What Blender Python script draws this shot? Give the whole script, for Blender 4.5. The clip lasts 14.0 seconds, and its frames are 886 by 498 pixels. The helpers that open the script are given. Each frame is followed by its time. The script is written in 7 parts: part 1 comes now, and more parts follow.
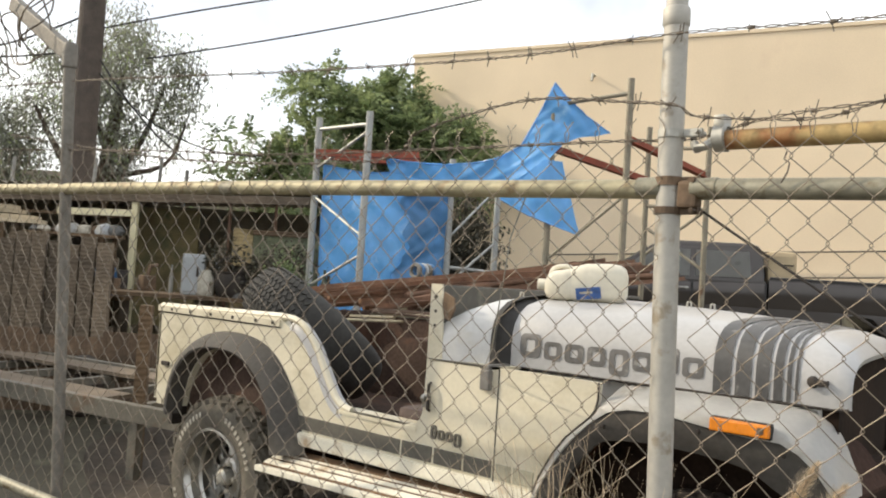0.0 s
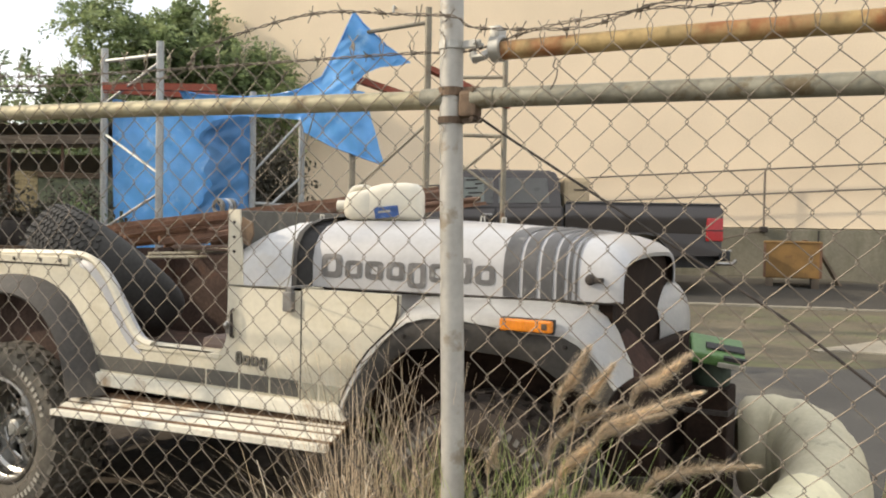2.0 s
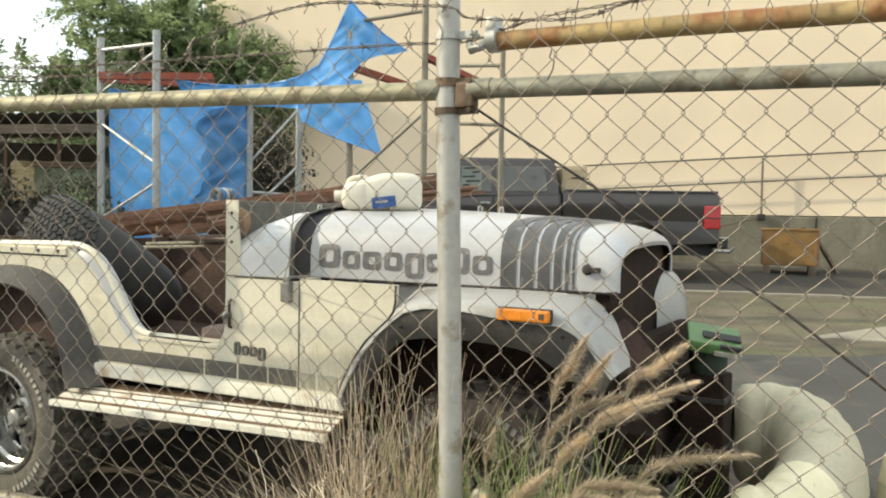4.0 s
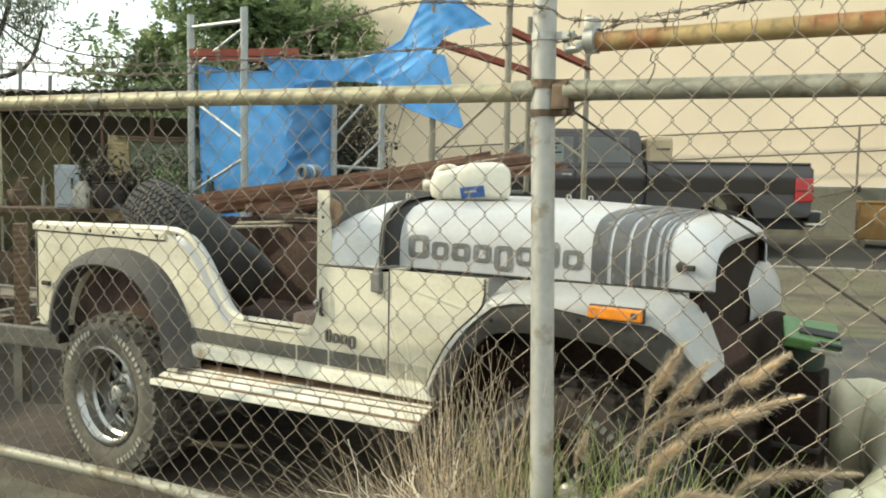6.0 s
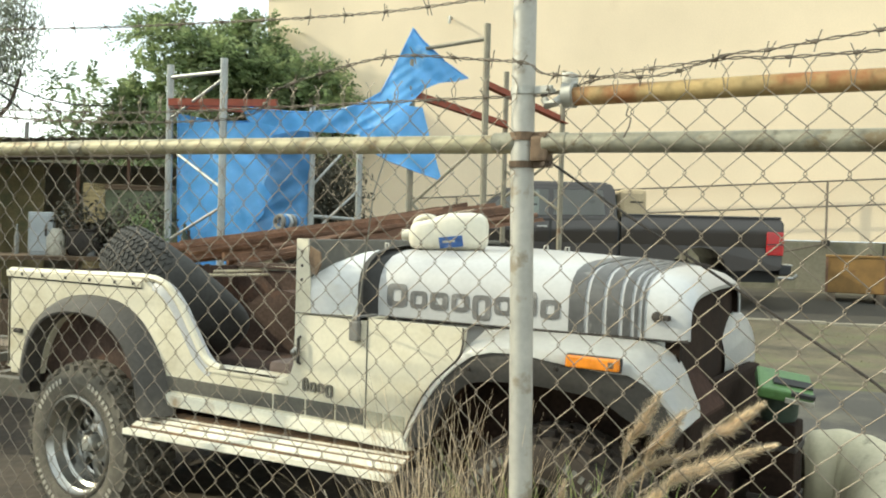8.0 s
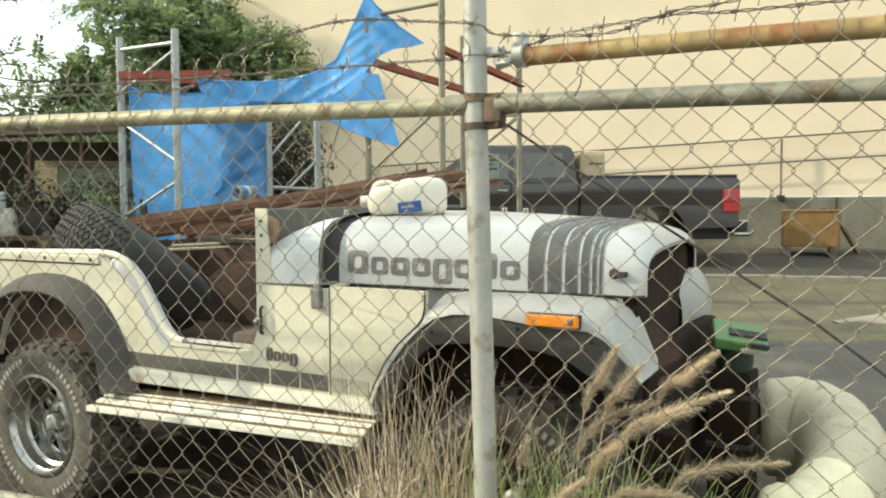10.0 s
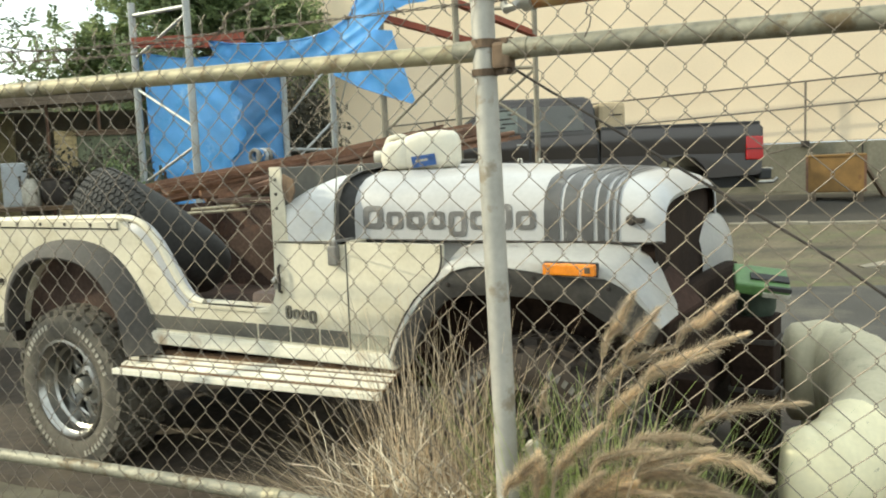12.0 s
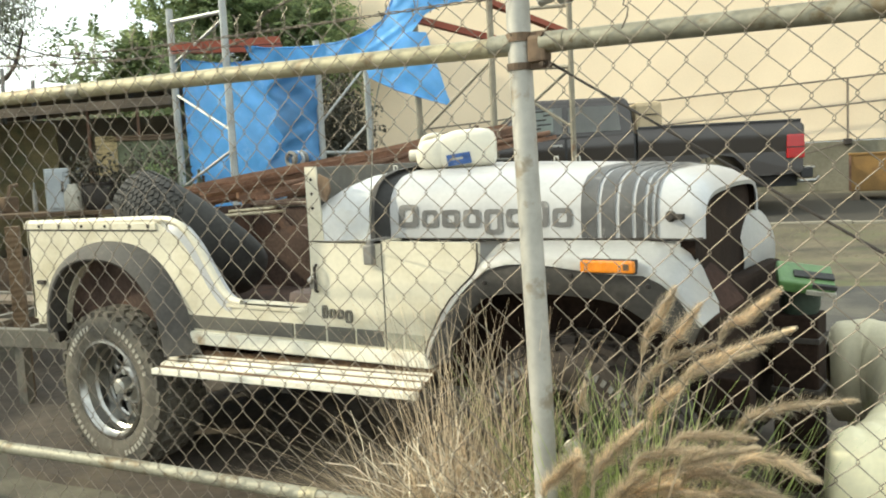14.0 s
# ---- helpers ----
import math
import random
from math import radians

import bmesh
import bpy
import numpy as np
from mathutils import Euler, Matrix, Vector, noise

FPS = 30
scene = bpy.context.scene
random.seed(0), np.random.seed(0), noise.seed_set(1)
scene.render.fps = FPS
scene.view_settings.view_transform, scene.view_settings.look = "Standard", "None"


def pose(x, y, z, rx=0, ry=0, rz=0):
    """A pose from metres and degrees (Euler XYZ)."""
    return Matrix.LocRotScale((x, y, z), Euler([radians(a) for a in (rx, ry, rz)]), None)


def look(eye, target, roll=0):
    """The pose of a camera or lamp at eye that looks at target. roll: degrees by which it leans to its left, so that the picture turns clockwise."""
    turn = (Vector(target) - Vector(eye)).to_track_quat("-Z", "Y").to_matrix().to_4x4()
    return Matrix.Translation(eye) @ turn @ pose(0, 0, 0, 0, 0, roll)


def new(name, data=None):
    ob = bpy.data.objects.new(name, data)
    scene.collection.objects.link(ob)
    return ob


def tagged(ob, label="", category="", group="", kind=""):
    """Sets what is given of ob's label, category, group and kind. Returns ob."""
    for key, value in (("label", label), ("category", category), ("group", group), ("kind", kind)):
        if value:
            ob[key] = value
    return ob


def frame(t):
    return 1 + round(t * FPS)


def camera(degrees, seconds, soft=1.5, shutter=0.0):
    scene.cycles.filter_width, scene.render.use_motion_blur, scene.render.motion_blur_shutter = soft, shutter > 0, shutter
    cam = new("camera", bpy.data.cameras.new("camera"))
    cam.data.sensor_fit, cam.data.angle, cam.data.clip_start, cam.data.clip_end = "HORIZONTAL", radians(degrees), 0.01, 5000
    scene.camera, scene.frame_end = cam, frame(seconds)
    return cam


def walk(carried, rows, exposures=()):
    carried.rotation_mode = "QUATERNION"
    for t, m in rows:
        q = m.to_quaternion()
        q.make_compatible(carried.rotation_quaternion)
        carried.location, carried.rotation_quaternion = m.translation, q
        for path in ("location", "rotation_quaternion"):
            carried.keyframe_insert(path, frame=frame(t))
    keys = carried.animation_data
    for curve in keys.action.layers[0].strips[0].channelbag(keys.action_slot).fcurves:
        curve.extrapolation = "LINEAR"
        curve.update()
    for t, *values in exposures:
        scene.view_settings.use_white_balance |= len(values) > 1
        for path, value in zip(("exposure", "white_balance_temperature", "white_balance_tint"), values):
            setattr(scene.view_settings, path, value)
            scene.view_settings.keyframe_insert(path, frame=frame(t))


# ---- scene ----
cam = camera(54.7, 14.0, soft=2.0)
PATH = [
    (0, (3.186, -2.224, 1.257), (1.851, -0.736, 1.331), 3.7),
    (0.5, (3.198, -2.225, 1.247), (1.917, -0.691, 1.317), 3.6),
    (1, (3.231, -2.235, 1.224), (2.137, -0.561, 1.246), -0.4),
    (1.5, (3.234, -2.236, 1.223), (2.182, -0.535, 1.231), -0.2),
    (2, (3.247, -2.221, 1.199), (2.269, -0.478, 1.146), 1.0),
    (2.5, (3.253, -2.241, 1.208), (2.274, -0.498, 1.146), 0.7),
    (4.8, (3.25, -2.218, 1.201), (2.279, -0.471, 1.113), 0.9),
    (5, (3.266, -2.228, 1.195), (2.315, -0.471, 1.119), -0.8),
    (5.5, (3.23, -2.236, 1.244), (2.185, -0.547, 1.007), 1.2),
    (6, (3.216, -2.24, 1.291), (2.092, -0.594, 1.128), 1.0),
    (6.5, (3.217, -2.26, 1.294), (2.114, -0.595, 1.188), 1.8),
    (7, (3.213, -2.254, 1.289), (2.086, -0.604, 1.208), 1.8),
    (7.5, (3.222, -2.266, 1.286), (2.169, -0.566, 1.227), 1.6),
    (8, (3.219, -2.265, 1.286), (2.138, -0.584, 1.243), 1.5),
    (8.5, (3.224, -2.271, 1.285), (2.165, -0.575, 1.235), 1.3),
    (9, (3.223, -2.26, 1.276), (2.171, -0.561, 1.201), 0.8),
    (9.2, (3.23, -2.27, 1.276), (2.206, -0.554, 1.191), 0.4),
    (11.3, (3.239, -2.268, 1.271), (2.236, -0.544, 1.118), -0.9),
    (11.5, (3.238, -2.257, 1.269), (2.231, -0.536, 1.108), -1.2),
    (12, (3.248, -2.246, 1.254), (2.199, -0.556, 1.042), -2.3),
    (12.5, (3.241, -2.244, 1.236), (2.127, -0.595, 1.04), -3.2),
    (13, (3.238, -2.236, 1.237), (2.1, -0.601, 1.052), -2.5),
    (13.5, (3.239, -2.232, 1.24), (2.124, -0.584, 1.038), -2.5),
    (14, (3.238, -2.232, 1.237), (2.119, -0.587, 1.036), -2.9),
]
from mathutils.geometry import tessellate_polygon

walk(cam, [(t, look(eye, target, roll)) for t, eye, target, roll in PATH],
     [(0, 0.10, 6500, 9), (2.7, 0.20, 6500, 11), (4.8, 0.32, 6300, -1), (5.5, 0.26, 6300, -1), (6.0, 0.32, 6300, -3), (6.5, 0.42, 6300, -4), (9.2, 0.43, 6300, -4), (11.3, 0.36, 6320, -3), (12, 0.36, 6320, -3), (13, 0.48, 6350, -2), (14, 0.53, 6350, -2)])

# ---- world, sun, exposure ----
SUN_WAY = Vector((1.0, 0.52, -0.65)).normalized()
world = bpy.data.worlds.new("world")
scene.world = world
world.use_nodes = True
wn, wl = world.node_tree.nodes, world.node_tree.links
wn.clear()
sky = wn.new("ShaderNodeTexSky")
sky.sky_type, sky.sun_disc = "NISHITA", False
sky.sun_elevation = math.asin(-SUN_WAY.z)
sky.sun_rotation = math.atan2(-SUN_WAY.x, -SUN_WAY.y)
sky.dust_density = 3.0
coord = wn.new("ShaderNodeTexCoord")
cloud = wn.new("ShaderNodeTexNoise")
cloud.inputs["Scale"].default_value, cloud.inputs["Detail"].default_value = 2.2, 6.0
ramp = wn.new("ShaderNodeValToRGB")
ramp.color_ramp.elements[0].position, ramp.color_ramp.elements[0].color = 0.36, (5.4, 5.9, 6.9, 1)
ramp.color_ramp.elements[1].position, ramp.color_ramp.elements[1].color = 0.58, (13.0, 13.0, 12.8, 1)
mixw = wn.new("ShaderNodeMix")
mixw.data_type = "RGBA"
mixw.inputs["Factor"].default_value = 0.85
bgw = wn.new("ShaderNodeBackground")
bgw.inputs["Strength"].default_value = 0.128
outw = wn.new("ShaderNodeOutputWorld")
wl.new(coord.outputs["Generated"], cloud.inputs["Vector"])
wl.new(cloud.outputs["Fac"], ramp.inputs["Fac"])
wl.new(sky.outputs["Color"], mixw.inputs["A"])
wl.new(ramp.outputs["Color"], mixw.inputs["B"])
wl.new(mixw.outputs["Result"], bgw.inputs["Color"])
wl.new(bgw.outputs["Background"], outw.inputs["Surface"])
sun = new("sun", bpy.data.lights.new("sun", "SUN"))
sun.data.energy, sun.data.angle, sun.data.color = 3.4, radians(0.9), (1.0, 0.86, 0.66)
sun.matrix_world = look((0, 0, 0), SUN_WAY)


# ---- materials ----
def material(name, col, rough=0.6, metal=0.0, var=0.2, scale=6.0, bump=0.15, bscale=60.0, stain=None, stain_at=0.58,
             stain_scale=3.0, soft=0.12, rand=0.0, island=0.0, stretch=None, wave=None, coat=0.0, transmit=0.0, sheer=0.0):
    """Principled paint with grain at two scales, optional stain colour, per-object variation and relief."""
    m = bpy.data.materials.new(name)
    m.use_nodes = True
    n, l = m.node_tree.nodes, m.node_tree.links
    b = n["Principled BSDF"]
    tc = n.new("ShaderNodeTexCoord")
    big = n.new("ShaderNodeTexNoise")
    big.inputs["Scale"].default_value, big.inputs["Detail"].default_value = scale, 5.0
    fine = n.new("ShaderNodeTexNoise")
    fine.inputs["Scale"].default_value, fine.inputs["Detail"].default_value = bscale, 3.0
    l.new(tc.outputs["Object"], big.inputs["Vector"])
    l.new(tc.outputs["Object"], fine.inputs["Vector"])
    mul = n.new("ShaderNodeMapRange")
    mul.inputs["From Min"].default_value, mul.inputs["From Max"].default_value = 0.3, 0.7
    mul.inputs["To Min"].default_value, mul.inputs["To Max"].default_value = 1 - var, 1 + var * 0.6
    l.new(big.outputs["Fac"], mul.inputs["Value"])
    mul2 = n.new("ShaderNodeMapRange")
    mul2.inputs["From Min"].default_value, mul2.inputs["From Max"].default_value = 0.3, 0.7
    mul2.inputs["To Min"].default_value, mul2.inputs["To Max"].default_value = 1 - var * 0.5, 1 + var * 0.4
    l.new(fine.outputs["Fac"], mul2.inputs["Value"])
    prod = n.new("ShaderNodeMath")
    prod.operation = "MULTIPLY"
    l.new(mul.outputs["Result"], prod.inputs[0])
    l.new(mul2.outputs["Result"], prod.inputs[1])
    value = prod.outputs[0]
    if rand:
        info = n.new("ShaderNodeObjectInfo")
        mr = n.new("ShaderNodeMapRange")
        mr.inputs["To Min"].default_value, mr.inputs["To Max"].default_value = 1 - rand, 1 + rand
        l.new(info.outputs["Random"], mr.inputs["Value"])
        p2 = n.new("ShaderNodeMath")
        p2.operation = "MULTIPLY"
        l.new(value, p2.inputs[0])
        l.new(mr.outputs["Result"], p2.inputs[1])
        value = p2.outputs[0]
    if island:
        geo = n.new("ShaderNodeNewGeometry")
        mi = n.new("ShaderNodeMapRange")
        mi.inputs["To Min"].default_value, mi.inputs["To Max"].default_value = 1 - island, 1 + island
        l.new(geo.outputs["Random Per Island"], mi.inputs["Value"])
        p3 = n.new("ShaderNodeMath")
        p3.operation = "MULTIPLY"
        l.new(value, p3.inputs[0])
        l.new(mi.outputs["Result"], p3.inputs[1])
        value = p3.outputs[0]
    tint = n.new("ShaderNodeVectorMath")
    tint.operation = "SCALE"
    tint.inputs[0].default_value = col
    l.new(value, tint.inputs["Scale"])
    colour = tint.outputs["Vector"]
    if stain:
        sn = n.new("ShaderNodeTexNoise")
        sn.inputs["Scale"].default_value, sn.inputs["Detail"].default_value = stain_scale, 8.0
        sn.inputs["Roughness"].default_value = 0.65
        if stretch:
            mp = n.new("ShaderNodeMapping")
            mp.inputs["Scale"].default_value = stretch
            l.new(tc.outputs["Object"], mp.inputs["Vector"])
            l.new(mp.outputs["Vector"], sn.inputs["Vector"])
        else:
            l.new(tc.outputs["Object"], sn.inputs["Vector"])
        sr = n.new("ShaderNodeMapRange")
        sr.inputs["From Min"].default_value, sr.inputs["From Max"].default_value = stain_at, stain_at + soft
        l.new(sn.outputs["Fac"], sr.inputs["Value"])
        mx = n.new("ShaderNodeMix")
        mx.data_type = "RGBA"
        mx.inputs["B"].default_value = (*stain, 1)
        l.new(sr.outputs["Result"], mx.inputs["Factor"])
        l.new(colour, mx.inputs["A"])
        colour = mx.outputs["Result"]
    l.new(colour, b.inputs["Base Color"])
    b.inputs["Metallic"].default_value = metal
    rr = n.new("ShaderNodeMapRange")
    rr.inputs["To Min"].default_value, rr.inputs["To Max"].default_value = max(rough - 0.12, 0.04), min(rough + 0.15, 1)
    l.new(big.outputs["Fac"], rr.inputs["Value"])
    l.new(rr.outputs["Result"], b.inputs["Roughness"])
    if coat:
        b.inputs["Coat Weight"].default_value = coat
    if transmit:
        b.inputs["Transmission Weight"].default_value = transmit
    height = fine.outputs["Fac"]
    if wave:
        w = n.new("ShaderNodeTexWave")
        w.bands_direction = wave[0]
        w.inputs["Scale"].default_value, w.inputs["Distortion"].default_value = wave[1], wave[2]
        l.new(tc.outputs["Object"], w.inputs["Vector"])
        height = w.outputs["Fac"]
    if bump:
        bp = n.new("ShaderNodeBump")
        bp.inputs["Strength"].default_value, bp.inputs["Distance"].default_value = bump, 0.01
        l.new(height, bp.inputs["Height"])
        l.new(bp.outputs["Normal"], b.inputs["Normal"])
    if sheer:
        tr = n.new("ShaderNodeBsdfTranslucent")
        l.new(colour, tr.inputs["Color"])
        ms = n.new("ShaderNodeMixShader")
        ms.inputs["Fac"].default_value = sheer
        l.new(b.outputs["BSDF"], ms.inputs[1])
        l.new(tr.outputs["BSDF"], ms.inputs[2])
        l.new(ms.outputs["Shader"], n["Material Output"].inputs["Surface"])
    return m


step_white = material("step_white", (0.76, 0.72, 0.60), 0.45, var=0.15, scale=7, bump=0.06, stain=(0.36, 0.22, 0.10), stain_at=0.55, stain_scale=5, soft=0.14)
step_rust = material("step_rust", (0.15, 0.088, 0.046), 0.9, var=0.4, scale=9, bump=0.2, stain=(0.30, 0.20, 0.11), stain_at=0.56, stain_scale=6, soft=0.15)
letter_dull = material("letter_dull", (0.17, 0.165, 0.15), 0.85, var=0.3, scale=20, bump=0)
white_paint = material("white_paint", (0.64, 0.59, 0.46), 0.42, var=0.10, scale=3, bump=0.03, stain=(0.36, 0.30, 0.165), stain_at=0.48, stain_scale=3.4, soft=0.34, stretch=(0.8, 1.0, 1.5), coat=0.15)
hood_paint = material("hood_paint", (0.42, 0.415, 0.41), 0.42, var=0.10, scale=4, bump=0.02, stain=(0.46, 0.40, 0.30), stain_at=0.64, stain_scale=3.0, soft=0.2, coat=0.2)
cowl_paint = material("cowl_paint", (0.60, 0.595, 0.58), 0.4, var=0.10, scale=4, bump=0.02, stain=(0.46, 0.40, 0.28), stain_at=0.58, stain_scale=3.5, soft=0.25, coat=0.2)
wing_paint = material("wing_paint", (0.68, 0.665, 0.63), 0.42, var=0.10, scale=4, bump=0.02, stain=(0.40, 0.35, 0.26), stain_at=0.60, stain_scale=3.5, soft=0.25, coat=0.15)
grey_rubber = material("grey_rubber", (0.068, 0.062, 0.055), 0.8, var=0.3, scale=5, bump=0.12, stain=(0.13, 0.115, 0.09), stain_at=0.54, stain_scale=5, soft=0.3)
black_rubber = material("black_rubber", (0.04, 0.038, 0.036), 0.8, var=0.3, scale=9, bump=0.15)
dusty_tyre = material("dusty_tyre", (0.13, 0.115, 0.09), 0.9, var=0.35, scale=9, bump=0.25, bscale=50, stain=(0.06, 0.055, 0.05), stain_at=0.55, stain_scale=7, soft=0.2)
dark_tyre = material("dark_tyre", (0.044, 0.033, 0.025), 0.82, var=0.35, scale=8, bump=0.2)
loose_tyre = material("loose_tyre", (0.048, 0.046, 0.042), 0.9, var=0.3, scale=8, bump=0.2, stain=(0.10, 0.09, 0.065), stain_at=0.58, stain_scale=4, soft=0.3)
chrome = material("chrome", (0.42, 0.41, 0.385), 0.3, 1.0, var=0.2, scale=14, bump=0.05, stain=(0.30, 0.26, 0.20), stain_at=0.60, stain_scale=16, soft=0.15)
chrome_dull = material("chrome_dull", (0.21, 0.20, 0.185), 0.5, 0.4, var=0.25, scale=14, bump=0.05)
letter_white = material("letter_white", (0.44, 0.41, 0.34), 0.8, var=0.3, scale=20, bump=0)
decal_grey = material("decal_grey", (0.075, 0.073, 0.072), 0.5, var=0.25, scale=10, bump=0.03, stain=(0.24, 0.23, 0.21), stain_at=0.62, stain_scale=14, soft=0.12)
mark_grey = material("mark_grey", (0.13, 0.125, 0.12), 0.5, var=0.25, scale=14, bump=0.03, stain=(0.30, 0.29, 0.27), stain_at=0.60, stain_scale=20, soft=0.12)
stripe_grey = material("stripe_grey", (0.095, 0.088, 0.073), 0.6, var=0.25, scale=8, bump=0.03, stain=(0.24, 0.22, 0.17), stain_at=0.62, stain_scale=9, soft=0.2)
stripe_faded = material("stripe_faded", (0.34, 0.325, 0.245), 0.6, var=0.25, scale=9, bump=0.03, stain=(0.50, 0.46, 0.35), stain_at=0.55, stain_scale=12, soft=0.2)
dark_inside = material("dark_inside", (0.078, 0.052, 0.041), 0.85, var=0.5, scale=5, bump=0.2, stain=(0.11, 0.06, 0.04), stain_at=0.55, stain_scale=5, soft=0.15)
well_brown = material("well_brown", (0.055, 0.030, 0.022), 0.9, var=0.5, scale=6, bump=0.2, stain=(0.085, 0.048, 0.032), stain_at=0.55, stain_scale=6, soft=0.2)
# rusty brown taken near black: the bay's deep shade is in the colour
bay_shade = material("bay_shade", (0.024, 0.0145, 0.010), 0.98, var=0.5, scale=6, bump=0.2, stain=(0.032, 0.020, 0.015), stain_at=0.56, stain_scale=7, soft=0.15)
for dull in (bay_shade, well_brown, dark_inside):
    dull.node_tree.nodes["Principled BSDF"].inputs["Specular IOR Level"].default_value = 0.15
seat_brown = material("seat_brown", (0.085, 0.06, 0.052), 0.8, var=0.3, scale=6, bump=0.1)
black_metal = material("black_metal", (0.042, 0.034, 0.028), 0.75, 0.1, var=0.5, scale=8, bump=0.15)
amber = material("amber", (0.85, 0.27, 0.02), 0.25, var=0.12, scale=12, bump=0.1, wave=("X", 30, 0), coat=0.4)
red_lens = material("red_lens", (0.42, 0.012, 0.014), 0.2, var=0.1, scale=12, bump=0.1, coat=0.5)
galv = material("galv", (0.42, 0.41, 0.37), 0.5, 0.55, var=0.2, scale=14, bump=0.06, stain=(0.26, 0.18, 0.10), stain_at=0.63, stain_scale=9, soft=0.12)
post_metal = material("post_metal", (0.43, 0.41, 0.365), 0.55, 0.25, var=0.14, scale=12, bump=0.06, stain=(0.28, 0.24, 0.18), stain_at=0.55, stain_scale=13, soft=0.10)
old_post = material("old_post", (0.20, 0.185, 0.16), 0.65, 0.3, var=0.25, scale=10, bump=0.1)
rail_metal = material("rail_metal", (0.40, 0.36, 0.24), 0.6, 0.35, var=0.25, scale=9, bump=0.08, stain=(0.22, 0.16, 0.09), stain_at=0.56, stain_scale=12, soft=0.12)
rail_grey = material("rail_grey", (0.29, 0.275, 0.21), 0.6, 0.3, var=0.3, scale=9, bump=0.08, stain=(0.15, 0.115, 0.065), stain_at=0.53, stain_scale=12, soft=0.1)
rust_pipe = material("rust_pipe", (0.40, 0.29, 0.13), 0.7, 0.2, var=0.25, scale=7, bump=0.15, stain=(0.28, 0.12, 0.045), stain_at=0.47, stain_scale=6, soft=0.14)
wire_metal = material("wire_metal", (0.195, 0.163, 0.127), 0.48, 0.4, var=0.3, scale=24, bump=0, rand=0.15, stain=(0.20, 0.14, 0.09), stain_at=0.56, stain_scale=7, soft=0.15)
barb_metal = material("barb_metal", (0.17, 0.14, 0.11), 0.7, 0.4, var=0.3, scale=30, bump=0, rand=0.2)
rust_rod = material("rust_rod", (0.19, 0.105, 0.065), 0.85, 0.1, var=0.35, scale=9, bump=0.2, rand=0.35)
pale_rod = material("pale_rod", (0.42, 0.36, 0.24), 0.6, 0.2, var=0.2, scale=9, bump=0.1)
red_iron = material("red_iron", (0.30, 0.085, 0.05), 0.75, 0.1, var=0.25, scale=8, bump=0.1)
scaff_dull = material("scaff_dull", (0.25, 0.225, 0.17), 0.65, 0.3, var=0.25, scale=7, bump=0.08, stain=(0.17, 0.11, 0.07), stain_at=0.58, stain_scale=6, soft=0.12)
scaff_metal = material("scaff_metal", (0.36, 0.37, 0.36), 0.5, 0.5, var=0.2, scale=7, bump=0.06, stain=(0.2, 0.16, 0.11), stain_at=0.64, stain_scale=5, soft=0.1)
# the pale blue stain imitates white sheen on the plastic
tarp_blue = material("tarp_blue", (0.145, 0.415, 0.83), 0.28, var=0.16, scale=3, bump=0.35, bscale=9, stain=(0.42, 0.66, 0.92), stain_at=0.57, stain_scale=4.5, soft=0.16, sheer=0.30)
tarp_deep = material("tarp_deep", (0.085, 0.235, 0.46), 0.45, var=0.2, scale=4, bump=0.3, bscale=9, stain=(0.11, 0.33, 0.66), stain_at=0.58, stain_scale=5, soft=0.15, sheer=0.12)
wall_peach = material("wall_peach", (0.80, 0.655, 0.465), 0.9, var=0.09, scale=0.5, bump=0.1, bscale=40, stain=(0.60, 0.45, 0.33), stain_at=0.60, stain_scale=0.35, soft=0.3)
wall_base = material("wall_base", (0.205, 0.187, 0.135), 0.9, var=0.25, scale=1.2, bump=0.25, bscale=25, stain=(0.130, 0.122, 0.08), stain_at=0.47, stain_scale=1.3, soft=0.2, stretch=(2.2, 2.2, 0.7))
truck_grey = material("truck_grey", (0.041, 0.034, 0.031), 0.42, 0.1, var=0.12, scale=2, bump=0.02, coat=0.4)
truck_black = material("truck_black", (0.018, 0.018, 0.019), 0.6, var=0.2, scale=4, bump=0.05)
glare_pale = material("glare_pale", (0.40, 0.44, 0.40), 0.6, var=0.2, scale=9, bump=0.05, stain=(0.20, 0.24, 0.22), stain_at=0.55, stain_scale=9, soft=0.15)
beige_box = material("beige_box", (0.48, 0.38, 0.24), 0.8, var=0.2, scale=4, bump=0.1)
drum_rust = material("drum_rust", (0.23, 0.13, 0.04), 0.75, 0.1, var=0.25, scale=4, bump=0.1, stain=(0.14, 0.07, 0.03), stain_at=0.58, stain_scale=5, soft=0.15)
white_plastic = material("white_plastic", (0.76, 0.71, 0.58), 0.45, var=0.10, scale=5, bump=0.03, stain=(0.52, 0.44, 0.28), stain_at=0.62, stain_scale=6, soft=0.2, sheer=0.12)
label_blue = material("label_blue", (0.035, 0.09, 0.26), 0.5, var=0.3, scale=30, bump=0, stain=(0.3, 0.33, 0.4), stain_at=0.62, stain_scale=40, soft=0.08)
# hoop's shell and ribs coloured as shaded, its lobe (tub_white) as sunlit
hoop_shaded = material("hoop_shaded", (0.46, 0.415, 0.285), 0.6, var=0.15, scale=6, bump=0.08, stain=(0.22, 0.20, 0.14), stain_at=0.62, stain_scale=9, soft=0.12)
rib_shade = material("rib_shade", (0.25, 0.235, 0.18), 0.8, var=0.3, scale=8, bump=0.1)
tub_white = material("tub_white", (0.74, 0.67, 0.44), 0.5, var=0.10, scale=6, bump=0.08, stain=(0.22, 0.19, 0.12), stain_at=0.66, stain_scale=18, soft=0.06)
